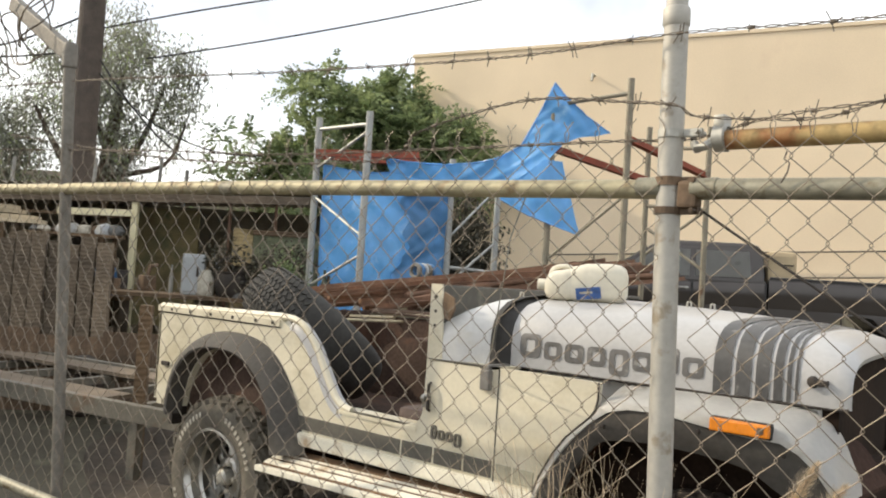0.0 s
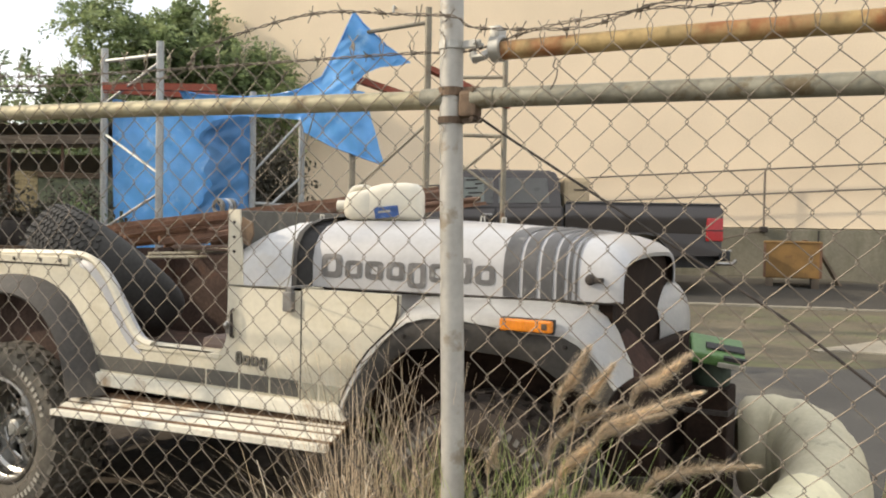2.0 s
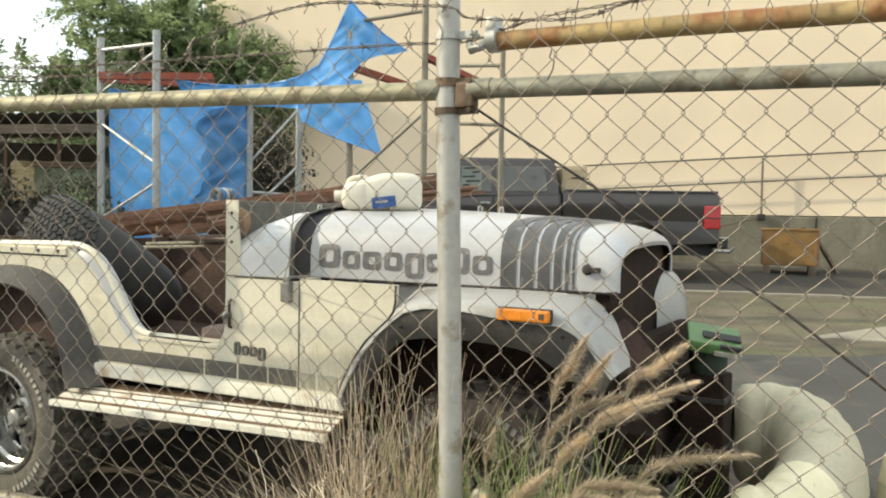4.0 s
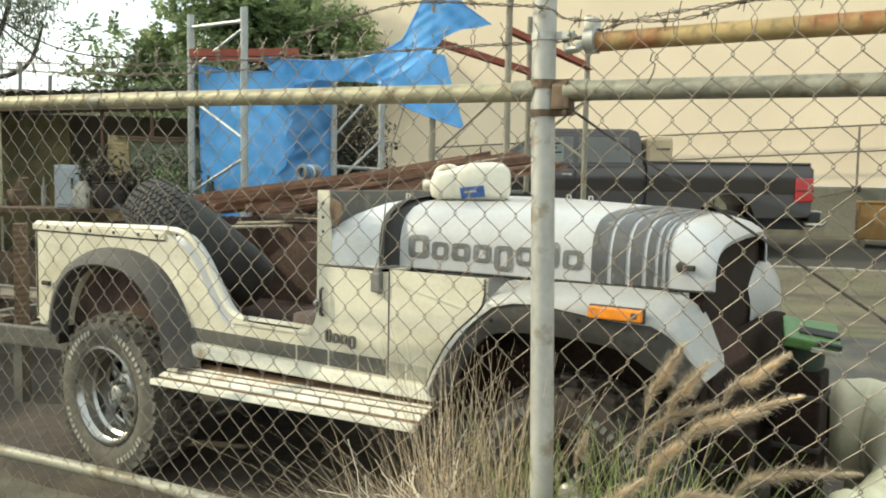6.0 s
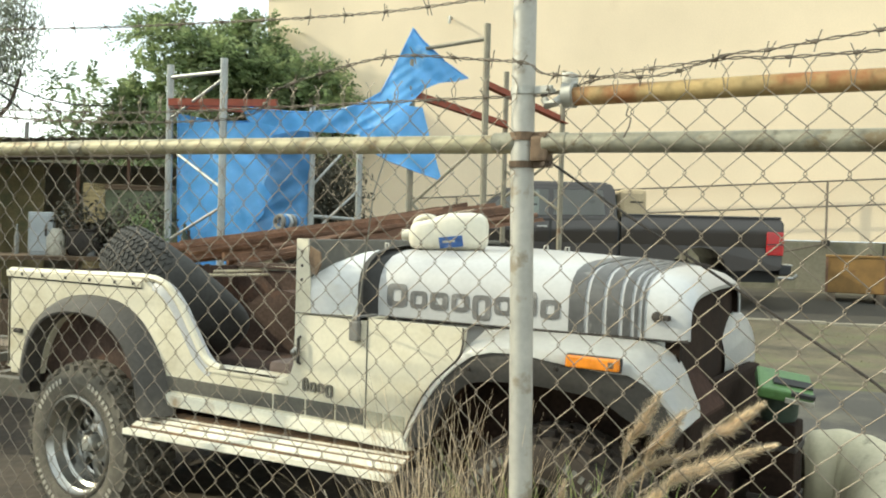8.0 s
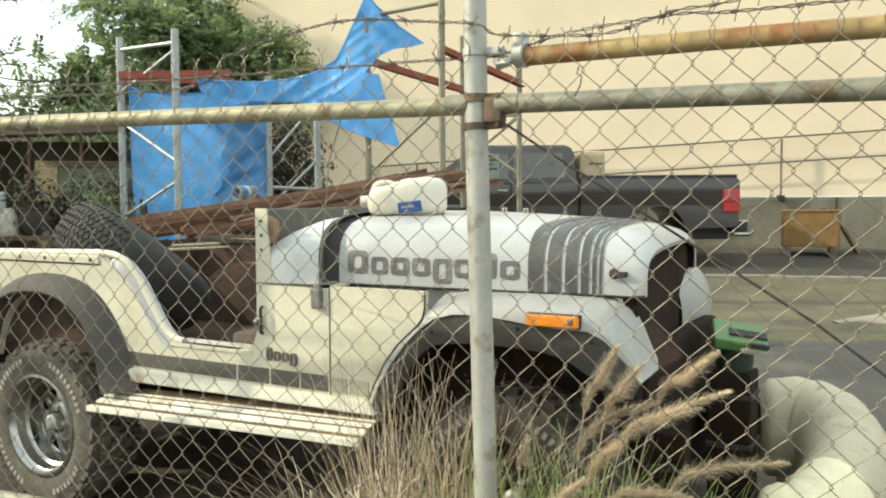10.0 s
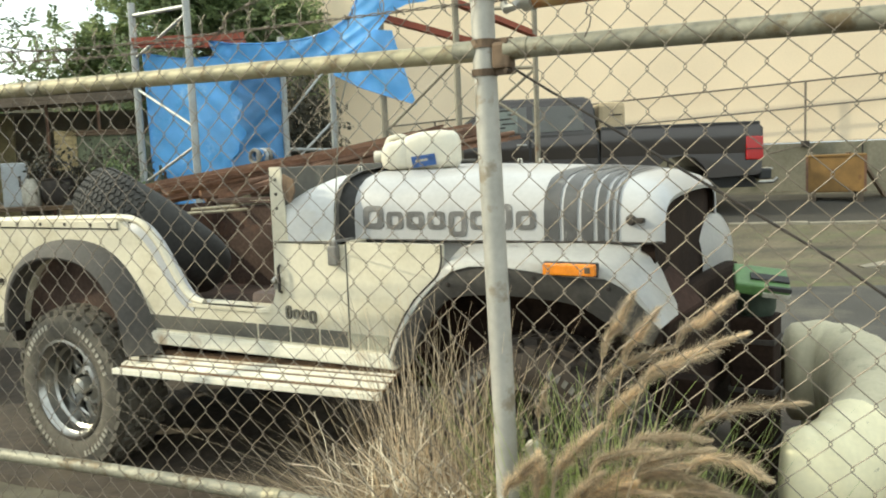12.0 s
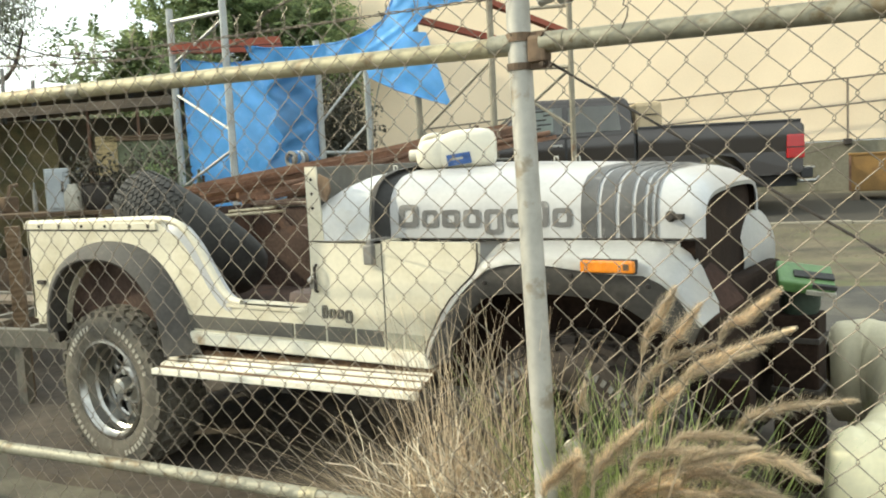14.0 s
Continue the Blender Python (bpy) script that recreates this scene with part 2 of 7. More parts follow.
green_plastic = material("green_plastic", (0.10, 0.20, 0.06), 0.5, var=0.25, scale=9, bump=0.05)
dark_green = material("dark_green", (0.03, 0.045, 0.03), 0.6, var=0.3, scale=9, bump=0.08)
wood_old = material("wood_old", (0.16, 0.105, 0.06), 0.9, var=0.35, scale=5, bump=0.3, wave=("Z", 9, 6), rand=0.35)
wood_pale = material("wood_pale", (0.46, 0.38, 0.26), 0.85, var=0.25, scale=4, bump=0.2, wave=("Z", 8, 5), rand=0.15)
wood_dark = material("wood_dark", (0.15, 0.115, 0.08), 0.9, var=0.4, scale=4, bump=0.3, wave=("Z", 8, 6), rand=0.4)
shed_dark = material("shed_dark", (0.34, 0.29, 0.20), 0.95, var=0.4, scale=2, bump=0.2)
shed_ochre = material("shed_ochre", (0.29, 0.235, 0.115), 0.9, var=0.45, scale=3, bump=0.2, stain=(0.12, 0.13, 0.07), stain_at=0.50, stain_scale=4, soft=0.2)
roof_sheet = material("roof_sheet", (0.30, 0.26, 0.20), 0.7, 0.3, var=0.3, scale=2, bump=0.2, stain=(0.26, 0.15, 0.08), stain_at=0.5, stain_scale=2, soft=0.2)
appliance_grey = material("appliance_grey", (0.34, 0.36, 0.37), 0.5, 0.1, var=0.15, scale=5, bump=0.05, stain=(0.18, 0.13, 0.09), stain_at=0.62, stain_scale=6, soft=0.1)
junk_brown = material("junk_brown", (0.12, 0.08, 0.05), 0.8, 0.1, var=0.4, scale=10, bump=0.2, rand=0.5)
junk_grey = material("junk_grey", (0.22, 0.22, 0.21), 0.6, 0.3, var=0.3, scale=10, bump=0.1, rand=0.5)
blue_rag = material("blue_rag", (0.07, 0.17, 0.34), 0.8, var=0.3, scale=10, bump=0.2)
trailer_metal = material("trailer_metal", (0.165, 0.15, 0.12), 0.65, 0.3, var=0.3, scale=5, bump=0.1, stain=(0.13, 0.075, 0.04), stain_at=0.55, stain_scale=6, soft=0.15)
bark = material("bark", (0.085, 0.062, 0.045), 0.95, var=0.4, scale=8, bump=0.6, bscale=25)
pole_wood = material("pole_wood", (0.085, 0.068, 0.056), 0.9, var=0.3, scale=6, bump=0.4, wave=("X", 10, 4))
shed_moss = material("shed_moss", (0.145, 0.155, 0.092), 0.95, var=0.5, scale=5, bump=0.3, stain=(0.28, 0.28, 0.15), stain_at=0.55, stain_scale=6, soft=0.2)
plank_ochre = material("plank_ochre", (0.34, 0.26, 0.13), 0.9, var=0.35, scale=6, bump=0.3, wave=("Z", 8, 6), stain=(0.16, 0.13, 0.06), stain_at=0.54, stain_scale=7, soft=0.2)
leaf_green = material("leaf_green", (0.175, 0.23, 0.105), 0.5, var=0.35, scale=1.6, bump=0, island=0.45, sheer=0.45)
leaf_dark = material("leaf_dark", (0.060, 0.054, 0.036), 0.8, var=0.4, scale=2.0, bump=0, island=0.5, sheer=0.2)
leaf_bright = material("leaf_bright", (0.31, 0.37, 0.175), 0.5, var=0.35, scale=1.8, bump=0, island=0.35, sheer=0.5)
leaf_grey = material("leaf_grey", (0.27, 0.275, 0.22), 0.5, var=0.35, scale=1.4, bump=0, island=0.5, sheer=0.45)
straw = material("straw", (0.56, 0.445, 0.305), 0.7, var=0.3, scale=14, bump=0, island=0.55, sheer=0.2)
grass_green = material("grass_green", (0.29, 0.35, 0.12), 0.55, var=0.3, scale=7, bump=0, island=0.5, sheer=0.35)
straw_pale = material("straw_pale", (0.70, 0.62, 0.48), 0.6, var=0.2, scale=14, bump=0, island=0.4)
weed_olive = material("weed_olive", (0.155, 0.150, 0.075), 0.7, var=0.3, scale=7, bump=0, island=0.5)
plume_tan = material("plume_tan", (0.68, 0.57, 0.415), 0.8, var=0.25, scale=12, bump=0, rand=0.2, island=0.55, sheer=0.4)
cable_black = material("cable_black", (0.02, 0.02, 0.02), 0.7, var=0.2, scale=5, bump=0)
curtain = material("glass_dark", (0.21, 0.21, 0.20), 0.3, var=0.1, scale=3, bump=0, coat=0.6)


def ground_material():
    m = material("yard_ground", (0.080, 0.070, 0.048), 0.95, var=0.3, scale=1.5, bump=0.5, bscale=22, stain=(0.185, 0.168, 0.115), stain_at=0.56, stain_scale=0.55, soft=0.12)
    return m


yard_soil = ground_material()
shaded_soil = material("shaded_soil", (0.064, 0.049, 0.035), 0.95, var=0.4, scale=2.5, bump=0.6, bscale=20, stain=(0.12, 0.095, 0.06), stain_at=0.56, stain_scale=1.6, soft=0.2)
asphalt = material("asphalt", (0.054, 0.051, 0.046), 0.9, var=0.25, scale=1.2, bump=0.4, bscale=70, stain=(0.13, 0.118, 0.09), stain_at=0.54, stain_scale=0.7, soft=0.2)

verge_soil = material("verge_soil", (0.112, 0.094, 0.060), 0.95, var=0.35, scale=1.8, bump=0.6, bscale=18, stain=(0.105, 0.115, 0.050), stain_at=0.50, stain_scale=1.3, soft=0.2)
pale_slab = material("pale_slab", (0.29, 0.26, 0.20), 0.9, var=0.2, scale=2.5, bump=0.3, bscale=30, stain=(0.20, 0.175, 0.12), stain_at=0.54, stain_scale=2.2, soft=0.15)
shaded_asphalt = material("shaded_asphalt", (0.043, 0.039, 0.032), 0.9, var=0.3, scale=1.5, bump=0.4, bscale=60, stain=(0.105, 0.095, 0.07), stain_at=0.57, stain_scale=0.9, soft=0.2)


# ---- mesh helpers ----
def mesh_of(bm, name, smooth=False):
    me = bpy.data.meshes.new(name)
    bmesh.ops.recalc_face_normals(bm, faces=bm.faces)
    bm.to_mesh(me)
    bm.free()
    if smooth:
        for p in me.polygons:
            p.use_smooth = True
        me.set_sharp_from_angle(angle=radians(38))
    return me


def thing(name, bm, mat, label, category, group="", kind="", smooth=False):
    """One mesh as a top-level thing."""
    ob = new(name, mesh_of(bm, name, smooth))
    ob.data.materials.append(mat)
    return tagged(ob, label, category, group, kind)


def base(name, label, category, m=None, group="", kind=""):
    """An Empty that carries the parts of a thing."""
    ob = new(name)
    ob.empty_display_size = 0.1
    if m is not None:
        ob.matrix_world = m
    return tagged(ob, label, category, group, kind)


def part(name, bm, mat, parent, label="", smooth=False):
    ob = new(name, mesh_of(bm, name, smooth))
    ob.data.materials.append(mat)
    ob.parent = parent
    return tagged(ob, label)


def shared(name, me, parent, m):
    ob = new(name, me)
    ob.parent = parent
    ob.matrix_basis = m
    return ob


def box(bm, x0, x1, y0, y1, z0, z1, m=None, bevel=0.0):
    v = [bm.verts.new((x, y, z)) for x in (x0, x1) for y in (y0, y1) for z in (z0, z1)]
    if m is not None:
        for p in v:
            p.co = m @ p.co
    f = [bm.faces.new([v[i] for i in q]) for q in ((0, 1, 3, 2), (4, 6, 7, 5), (0, 4, 5, 1), (2, 3, 7, 6), (0, 2, 6, 4), (1, 5, 7, 3))]
    if bevel:
        edges = list({e for q in f for e in q.edges})
        bmesh.ops.bevel(bm, geom=edges, offset=bevel, segments=2, affect="EDGES", profile=0.6)
    return bm


def tube(bm, pts, r, n=8, closed=False, caps=True):
    """A round bar along points; r a number or one radius for each point."""
    pts = [Vector(p) for p in pts]
    rs = r if isinstance(r, (list, tuple)) else [r] * len(pts)
    rings, side = [], None
    for i, p in enumerate(pts):
        a = pts[i - 1] if (i or closed) else p
        b = pts[(i + 1) % len(pts)] if (i < len(pts) - 1 or closed) else p
        way = (b - a).normalized()
        if side is None:
            side = way.orthogonal().normalized()
        side = (side - way * side.dot(way))
        side = side.normalized() if side.length > 1e-6 else way.orthogonal().normalized()
        up = way.cross(side)
        rings.append([bm.verts.new(p + rs[i] * (math.cos(2 * math.pi * k / n) * side + math.sin(2 * math.pi * k / n) * up)) for k in range(n)])
    last = len(rings) if closed else len(rings) - 1
    for i in range(last):
        a, b = rings[i], rings[(i + 1) % len(rings)]
        for k in range(n):
            bm.faces.new((a[k], a[(k + 1) % n], b[(k + 1) % n], b[k]))
    if caps and not closed and n > 2:
        bm.faces.new(rings[0][::-1])
        bm.faces.new(rings[-1])
    return bm


def lathe(bm, profile, n=32, m=None, closed=False):
    """Turns (radius, height) pairs about the local z axis."""
    m = m or Matrix()
    rings = [[bm.verts.new(m @ Vector((r * math.cos(2 * math.pi * k / n), r * math.sin(2 * math.pi * k / n), h))) for k in range(n)] for r, h in profile]
    pairs = list(zip(rings, rings[1:])) + ([(rings[-1], rings[0])] if closed else [])
    for a, b in pairs:
        for k in range(n):
            bm.faces.new((a[k], a[(k + 1) % n], b[(k + 1) % n], b[k]))
    return bm


def prism(bm, poly, y0, y1, m=None):
    """A plate of the outline (x, z), from y0 to y1."""
    m = m or Matrix()
    a = [bm.verts.new(m @ Vector((x, y0, z))) for x, z in poly]
    b = [bm.verts.new(m @ Vector((x, y1, z))) for x, z in poly]
    for tri in tessellate_polygon([[Vector((x, z, 0)) for x, z in poly]]):
        bm.faces.new([a[k] for k in tri])
        bm.faces.new([b[k] for k in reversed(tri)])
    for i in range(len(poly)):
        j = (i + 1) % len(poly)
        bm.faces.new((a[j], a[i], b[i], b[j]))
    return bm


def band(bm, outer, inner, y0, y1):
    """A curved plate between two lines of (x, z) points, from y0 to y1."""
    rows = [[bm.verts.new((x, y, z)) for x, z in line] for line in (outer, inner) for y in (y0, y1)]
    o0, o1, i0, i1 = rows
    for k in range(len(outer) - 1):
        bm.faces.new((o0[k], o0[k + 1], i0[k + 1], i0[k]))
        bm.faces.new((o1[k + 1], o1[k], i1[k], i1[k + 1]))
        bm.faces.new((o0[k + 1], o0[k], o1[k], o1[k + 1]))
        bm.faces.new((i0[k], i0[k + 1], i1[k + 1], i1[k]))
    for k in (0, -1):
        bm.faces.new((o0[k], i0[k], i1[k], o1[k]))
    return bm


def loft(bm, sections, cap=True):
    """A skin over closed or open sections of equal length."""
    rows = [[bm.verts.new(p) for p in s] for s in sections]
    for a, b in zip(rows, rows[1:]):
        for k in range(len(a) - 1):
            bm.faces.new((a[k], a[k + 1], b[k + 1], b[k]))
    return bm


def spline(pts, steps=6):
    """A smooth line through points (Catmull-Rom)."""
    pts = [Vector(p) for p in pts]
    out = []
    for i in range(len(pts) - 1):
        p0, p1, p2, p3 = pts[max(i - 1, 0)], pts[i], pts[i + 1], pts[min(i + 2, len(pts) - 1)]
        for s in range(steps):
            t = s / steps
            out.append(0.5 * ((2 * p1) + (p2 - p0) * t + (2 * p0 - 5 * p1 + 4 * p2 - p3) * t * t + (3 * p1 - p0 - 3 * p2 + p3) * t ** 3))
    out.append(pts[-1])
    return out


# ---- the yard's own axes: a to the right, b away from the fence corner ----
YARD = 41.9
YA = Vector((math.cos(radians(YARD)), math.sin(radians(YARD)), 0))
YB = Vector((-math.sin(radians(YARD)), math.cos(radians(YARD)), 0))
YO = Vector((3.19, -2.22, 0))


def yard(a, b, z=0.0):
    return YO + a * YA + b * YB + Vector((0, 0, z))


def ground_z(x, y):
    b = min((Vector((x, y, 0)) - YO).dot(YB), 14.5)
    return 0.0037 * max(b - 4.5, 0) ** 2


def yard_pose(a, b, turn=0.0, lift=0.0):
    p = yard(a, b)
    return pose(p.x, p.y, ground_z(p.x, p.y) + lift, 0, 0, YARD + turn)


# ---- ground ----
def leaf_cloud(name, lumps, count, size, droop, seed, aspect=2.4):
    """Leaves strewn on the outer part of uneven lumps (a, b, z, radius); each leaf a folded blade of two quads."""
    rng = np.random.default_rng(seed)
    weights = np.array([l[3] ** 2 for l in lumps])
    weights = weights / weights.sum()
    pick = rng.choice(len(lumps), size=count, p=weights)
    centre = np.array([tuple(yard(l[0], l[1], l[2])) for l in lumps])[pick]
    radius = np.array([l[3] for l in lumps])[pick]
    way = rng.normal(size=(count, 3))
    way /= np.linalg.norm(way, axis=1, keepdims=True)
    ragged = 0.55 + 0.5 * rng.random(count) ** 0.7
    # twigs: leaves gather round a few hundred stems
    stems = count // 14
    home = rng.integers(0, stems, count)
    place = centre + way * (radius * ragged)[:, None]
    order = np.argsort(pick, kind="stable")
    for s in range(0, count, 14):
        g = order[s:s + 14]
        place[g] = place[g[0]] + (place[g] - place[g[0]]) * 0.06 + rng.normal(size=(len(g), 3)) * size * np.array([1.3, 1.3, 1.0 + droop * 1.6])
    d = rng.normal(size=(count, 3)) + np.array([0, 0, -droop * 2.2])
    d /= np.linalg.norm(d, axis=1, keepdims=True)
    u = np.cross(d, rng.normal(size=(count, 3)))
    u /= np.linalg.norm(u, axis=1, keepdims=True)
    w = np.cross(d, u)
    L = size * (0.7 + 0.6 * rng.random(count))[:, None]
    half = L / aspect
    p0, p3 = place, place + d * L
    mid = place + d * L * 0.5 + w * L * 0.06
    p1, p2 = mid + u * half * 0.5, mid - u * half * 0.5
    verts = np.stack([p0, p1, p3, p2], 1).reshape(-1, 3)
    faces = np.arange(count * 4).reshape(-1, 4)
    me = bpy.data.meshes.new(name)
    me.from_pydata(verts.tolist(), [], faces.tolist())
    return me


def build_ground():
    bm = bmesh.new()
    xs = [-900, -300, -120, -60, -40] + [-30 + i * 0.5 for i in range(121)] + [40, 60, 120, 300, 900]
    ys = [-900, -300, -120, -60, -40] + [-20 + i * 0.5 for i in range(101)] + [40, 60, 120, 300, 900]
    grid = []
    for y in ys:
        row = []
        for x in xs:
            z = ground_z(x, y) + (0.018 * noise.noise((x * 1.3, y * 1.3, 0)) if abs(x) < 30 and abs(y) < 30 else 0)
            row.append(bm.verts.new((x, y, z - 0.012)))
        grid.append(row)
    for j in range(len(ys) - 1):
        for i in range(len(xs) - 1):
            bm.faces.new((grid[j][i], grid[j][i + 1], grid[j + 1][i + 1], grid[j + 1][i]))
    thing("ground", bm, yard_soil, "bare trodden earth of the yard with pale gravelly patches", "ground", kind="structure", smooth=True)
    # the drive in front of the parked vehicle
    bm = bmesh.new()
    rows = []
    for j in range(15):
        b = 1.5 + 5.35 * j / 14
        rows.append([])
        for i in range(25):
            a = 0.6 + 20.0 * i / 24
            edge = 0.12 * noise.noise((a * 0.9, 3.1, 0)) if j in (0, 14) else 0
            p = yard(a, b + edge)
            rows[-1].append(bm.verts.new((p.x, p.y, ground_z(p.x, p.y) + 0.014)))
    for j in range(14):
        for i in range(24):
            bm.faces.new((rows[j][i], rows[j][i + 1], rows[j + 1][i + 1], rows[j + 1][i]))
    thing("road", bm, asphalt, "worn grey asphalt drive across the yard", "road", kind="structure", smooth=True)

    def strip(name, near, far, a0, a1, lift, mat, label, wander=0.12, steps=60):
        """A sheet of ground between two lines b(a), laid over the soil."""
        bm = bmesh.new()
        rows = []
        across = [0.0, 0.02] + [k / 8 for k in range(1, 8)] + [0.98, 1.0]
        for j, s in enumerate(across):
            rows.append([])
            for i in range(steps + 1):
                a = a0 + (a1 - a0) * i / steps
                b = near(a) + (far(a) - near(a)) * s
                b += wander * noise.noise((a * 1.1, round(s) * 1.6, 5.3)) if j < 2 or j > 8 else 0
                p = yard(a, b)
                sunk = 0.06 if j in (0, 10) else 0
                rows[-1].append(bm.verts.new((p.x, p.y, ground_z(p.x, p.y) + lift - sunk + 0.006 * noise.noise((a * 2.3, b * 2.3, 1)))))
        for j in range(10):
            for i in range(steps):
                bm.faces.new((rows[j][i], rows[j][i + 1], rows[j + 1][i + 1], rows[j + 1][i]))
        thing(name, bm, mat, label, name, kind="structure", smooth=True)

    def kerb_line(a):
        return 10.95 - 0.36 * (a - 5.9)
    strip("ground", lambda a: 6.45 - 0.12 * (a - 4.4), lambda a: kerb_line(a) - 0.06, 0.8, 16, 0.030, verge_soil, "dusty verge of tan earth with mossy green patches")
    strip("pavement", lambda a: 7.16 - 0.55 * max(a - 5.6, 0) ** 0.7, lambda a: 7.22 + 0.42 * max(a - 5.35, 0) ** 0.9, 5.35, 11.5, 0.042, pale_slab, "broken pale concrete slab edge in the verge", 0.05)
    # asphalt by the wall, the shade there put into its dark colour
    strip("road", lambda a: kerb_line(a) + 0.06, lambda a: kerb_line(a) + 4.2, 1.2, 19, 0.016, shaded_asphalt, "asphalt along the foot of the wall, darkened for shade", 0.0)
    kerb = base("kerb", "low worn concrete kerb between verge and asphalt", "kerb", kind="structure")
    for k in range(13):
        a0 = 3.0 + 1.0 * k
        bm = bmesh.new()
        p, q = yard(a0 + 0.012, kerb_line(a0)), yard(a0 + 0.988, kerb_line(a0 + 1))
        way = (q - p).normalized()
        m = Matrix.Translation((p.x, p.y, 0)) @ pose(0, 0, 0, 0, 0, math.degrees(math.atan2(way.y, way.x)))
        z0, z1 = ground_z(p.x, p.y), ground_z(q.x, q.y)
        box(bm, 0, (q - p).length, -0.06, 0.06, min(z0, z1) - 0.1, (z0 + z1) / 2 + 0.05, m=m, bevel=0.012)
        part("kerb_stone", bm, pale_slab, kerb)

    # soil where the vehicle stands, with its shade put into the colour
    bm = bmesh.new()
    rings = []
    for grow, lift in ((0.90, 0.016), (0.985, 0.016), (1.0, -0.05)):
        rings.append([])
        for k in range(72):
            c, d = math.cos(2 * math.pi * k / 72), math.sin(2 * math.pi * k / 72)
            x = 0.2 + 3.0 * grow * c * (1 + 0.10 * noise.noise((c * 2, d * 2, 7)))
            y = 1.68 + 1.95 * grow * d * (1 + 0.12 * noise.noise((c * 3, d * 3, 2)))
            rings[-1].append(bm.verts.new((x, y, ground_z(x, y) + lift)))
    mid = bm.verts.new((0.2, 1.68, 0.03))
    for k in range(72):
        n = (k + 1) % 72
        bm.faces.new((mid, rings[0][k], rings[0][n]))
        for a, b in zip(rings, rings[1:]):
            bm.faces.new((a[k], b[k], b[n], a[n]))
    thing("ground", bm, shaded_soil, "earth under the parked vehicle, darkened for its shade", "ground", kind="structure", smooth=True)


build_ground()


# ---- the long building behind ----
WALL_TURN = 14.3
WALL = pose(-1.35, 14.54, 0, 0, 0, WALL_TURN)


def build_wall():
    b = base("building", "long windowless building, peach plaster wall over a bare concrete base", "building", WALL, kind="structure")
    bm = bmesh.new()
    box(bm, -9.9, 26, 0, 9, 1.28, 6.48)
    part("wall", bm, wall_peach, b)
    bm = bmesh.new()
    box(bm, -9.92, 26, -0.06, 9, -0.6, 1.26, bevel=0.02)
    part("plinth", bm, wall_base, b, "stained concrete base")
    bm = bmesh.new()
    box(bm, -9.95, 26.05, -0.03, 9.03, 6.48, 6.55)
    part("coping", bm, wall_peach, b)
    # expansion joints of the base
    for x in (-4.0, -0.5, 2.95, 6.5):
        bm = bmesh.new()
        box(bm, x - 0.015, x + 0.015, -0.068, -0.05, 0.0, 1.25)
        part("joint", bm, black_metal, b)
    bm = bmesh.new()
    tube(bm, [(-5.46, -0.02, 5.80), (-5.46, -0.16, 5.80), (-5.46, -0.18, 5.66)], 0.03, 8)
    part("spout", bm, galv, b)


build_wall()


def build_wall_rail():
    r = base("pipe_railing", "thin rusty pipe railing in front of the wall", "railing", WALL)
    for pts in ([(-6.3, -0.16, 1.95), (-1.4, -0.16, 2.21), (3.3, -0.16, 2.45), (8, -0.16, 2.7)], [(-6.3, -0.16, 1.50), (-1.75, -0.16, 1.71), (3.3, -0.16, 1.99), (8, -0.16, 2.2)]):
        bm = bmesh.new()
        tube(bm, pts, 0.016, 6)
        part("rail", bm, barb_metal, r)
    for x, top in ((-5.2, 2.02), (-1.6, 2.2), (1.97, 2.39), (5.6, 2.57)):
        bm = bmesh.new()
        tube(bm, [(x, -0.16, 1.20), (x, -0.16, top)], 0.02, 6)
        part("post", bm, barb_metal, r)
        bm = bmesh.new()
        box(bm, x - 0.07, x + 0.07, -0.24, -0.02, 1.19, 1.30, bevel=0.02)
        part("bracket", bm, black_metal, r)
    bm = bmesh.new()
    tube(bm, [(1.97, -0.2, 1.24), (1.5, -0.3, 1.12), (0.9, -0.35, 0.98)], 0.015, 6)
    part("brace", bm, barb_metal, r)


build_wall_rail()


# ---- parked open-top off-road vehicle; x forward from the rear axle, y away from the near side ----
WIDE = 1.45


def swept(bm, amount=0.115, x0=1.25, x1=2.3):
    """The bonnet's far side lies further back than the near one."""
    for v in bm.verts:
        s = min(max((v.co.x - x0) / (x1 - x0), 0), 1)
        v.co.x -= amount * max(v.co.y - 0.1, 0) * s * s * (3 - 2 * s)
    return bm


car = base("off_road_vehicle", "faded white open-top off-road vehicle with grey decals, grille missing", "car", pose(0, 0, 0))


def arc(cx, cz, r, a0, a1, n, rz=None):
    return [(cx + r * math.cos(radians(a0 + (a1 - a0) * i / n)), cz + (rz or r) * math.sin(radians(a0 + (a1 - a0) * i / n))) for i in range(n + 1)]


def line2(pts, steps=5):
    return [(p.x, p.y) for p in spline([(x, z, 0) for x, z in pts], steps)]


TUB_TOP = [(-0.64, 1.045), (0.30, 1.062)] + line2([(0.38, 1.058), (0.45, 1.035), (0.53, 0.965), (0.60, 0.87), (0.66, 0.79), (0.71, 0.75), (0.77, 0.738)], 4)
OPEN = TUB_TOP + [(1.06, 0.738)] + line2([(1.085, 0.741), (1.125, 0.758), (1.145, 0.80)], 3) + [(1.15, 0.985)]


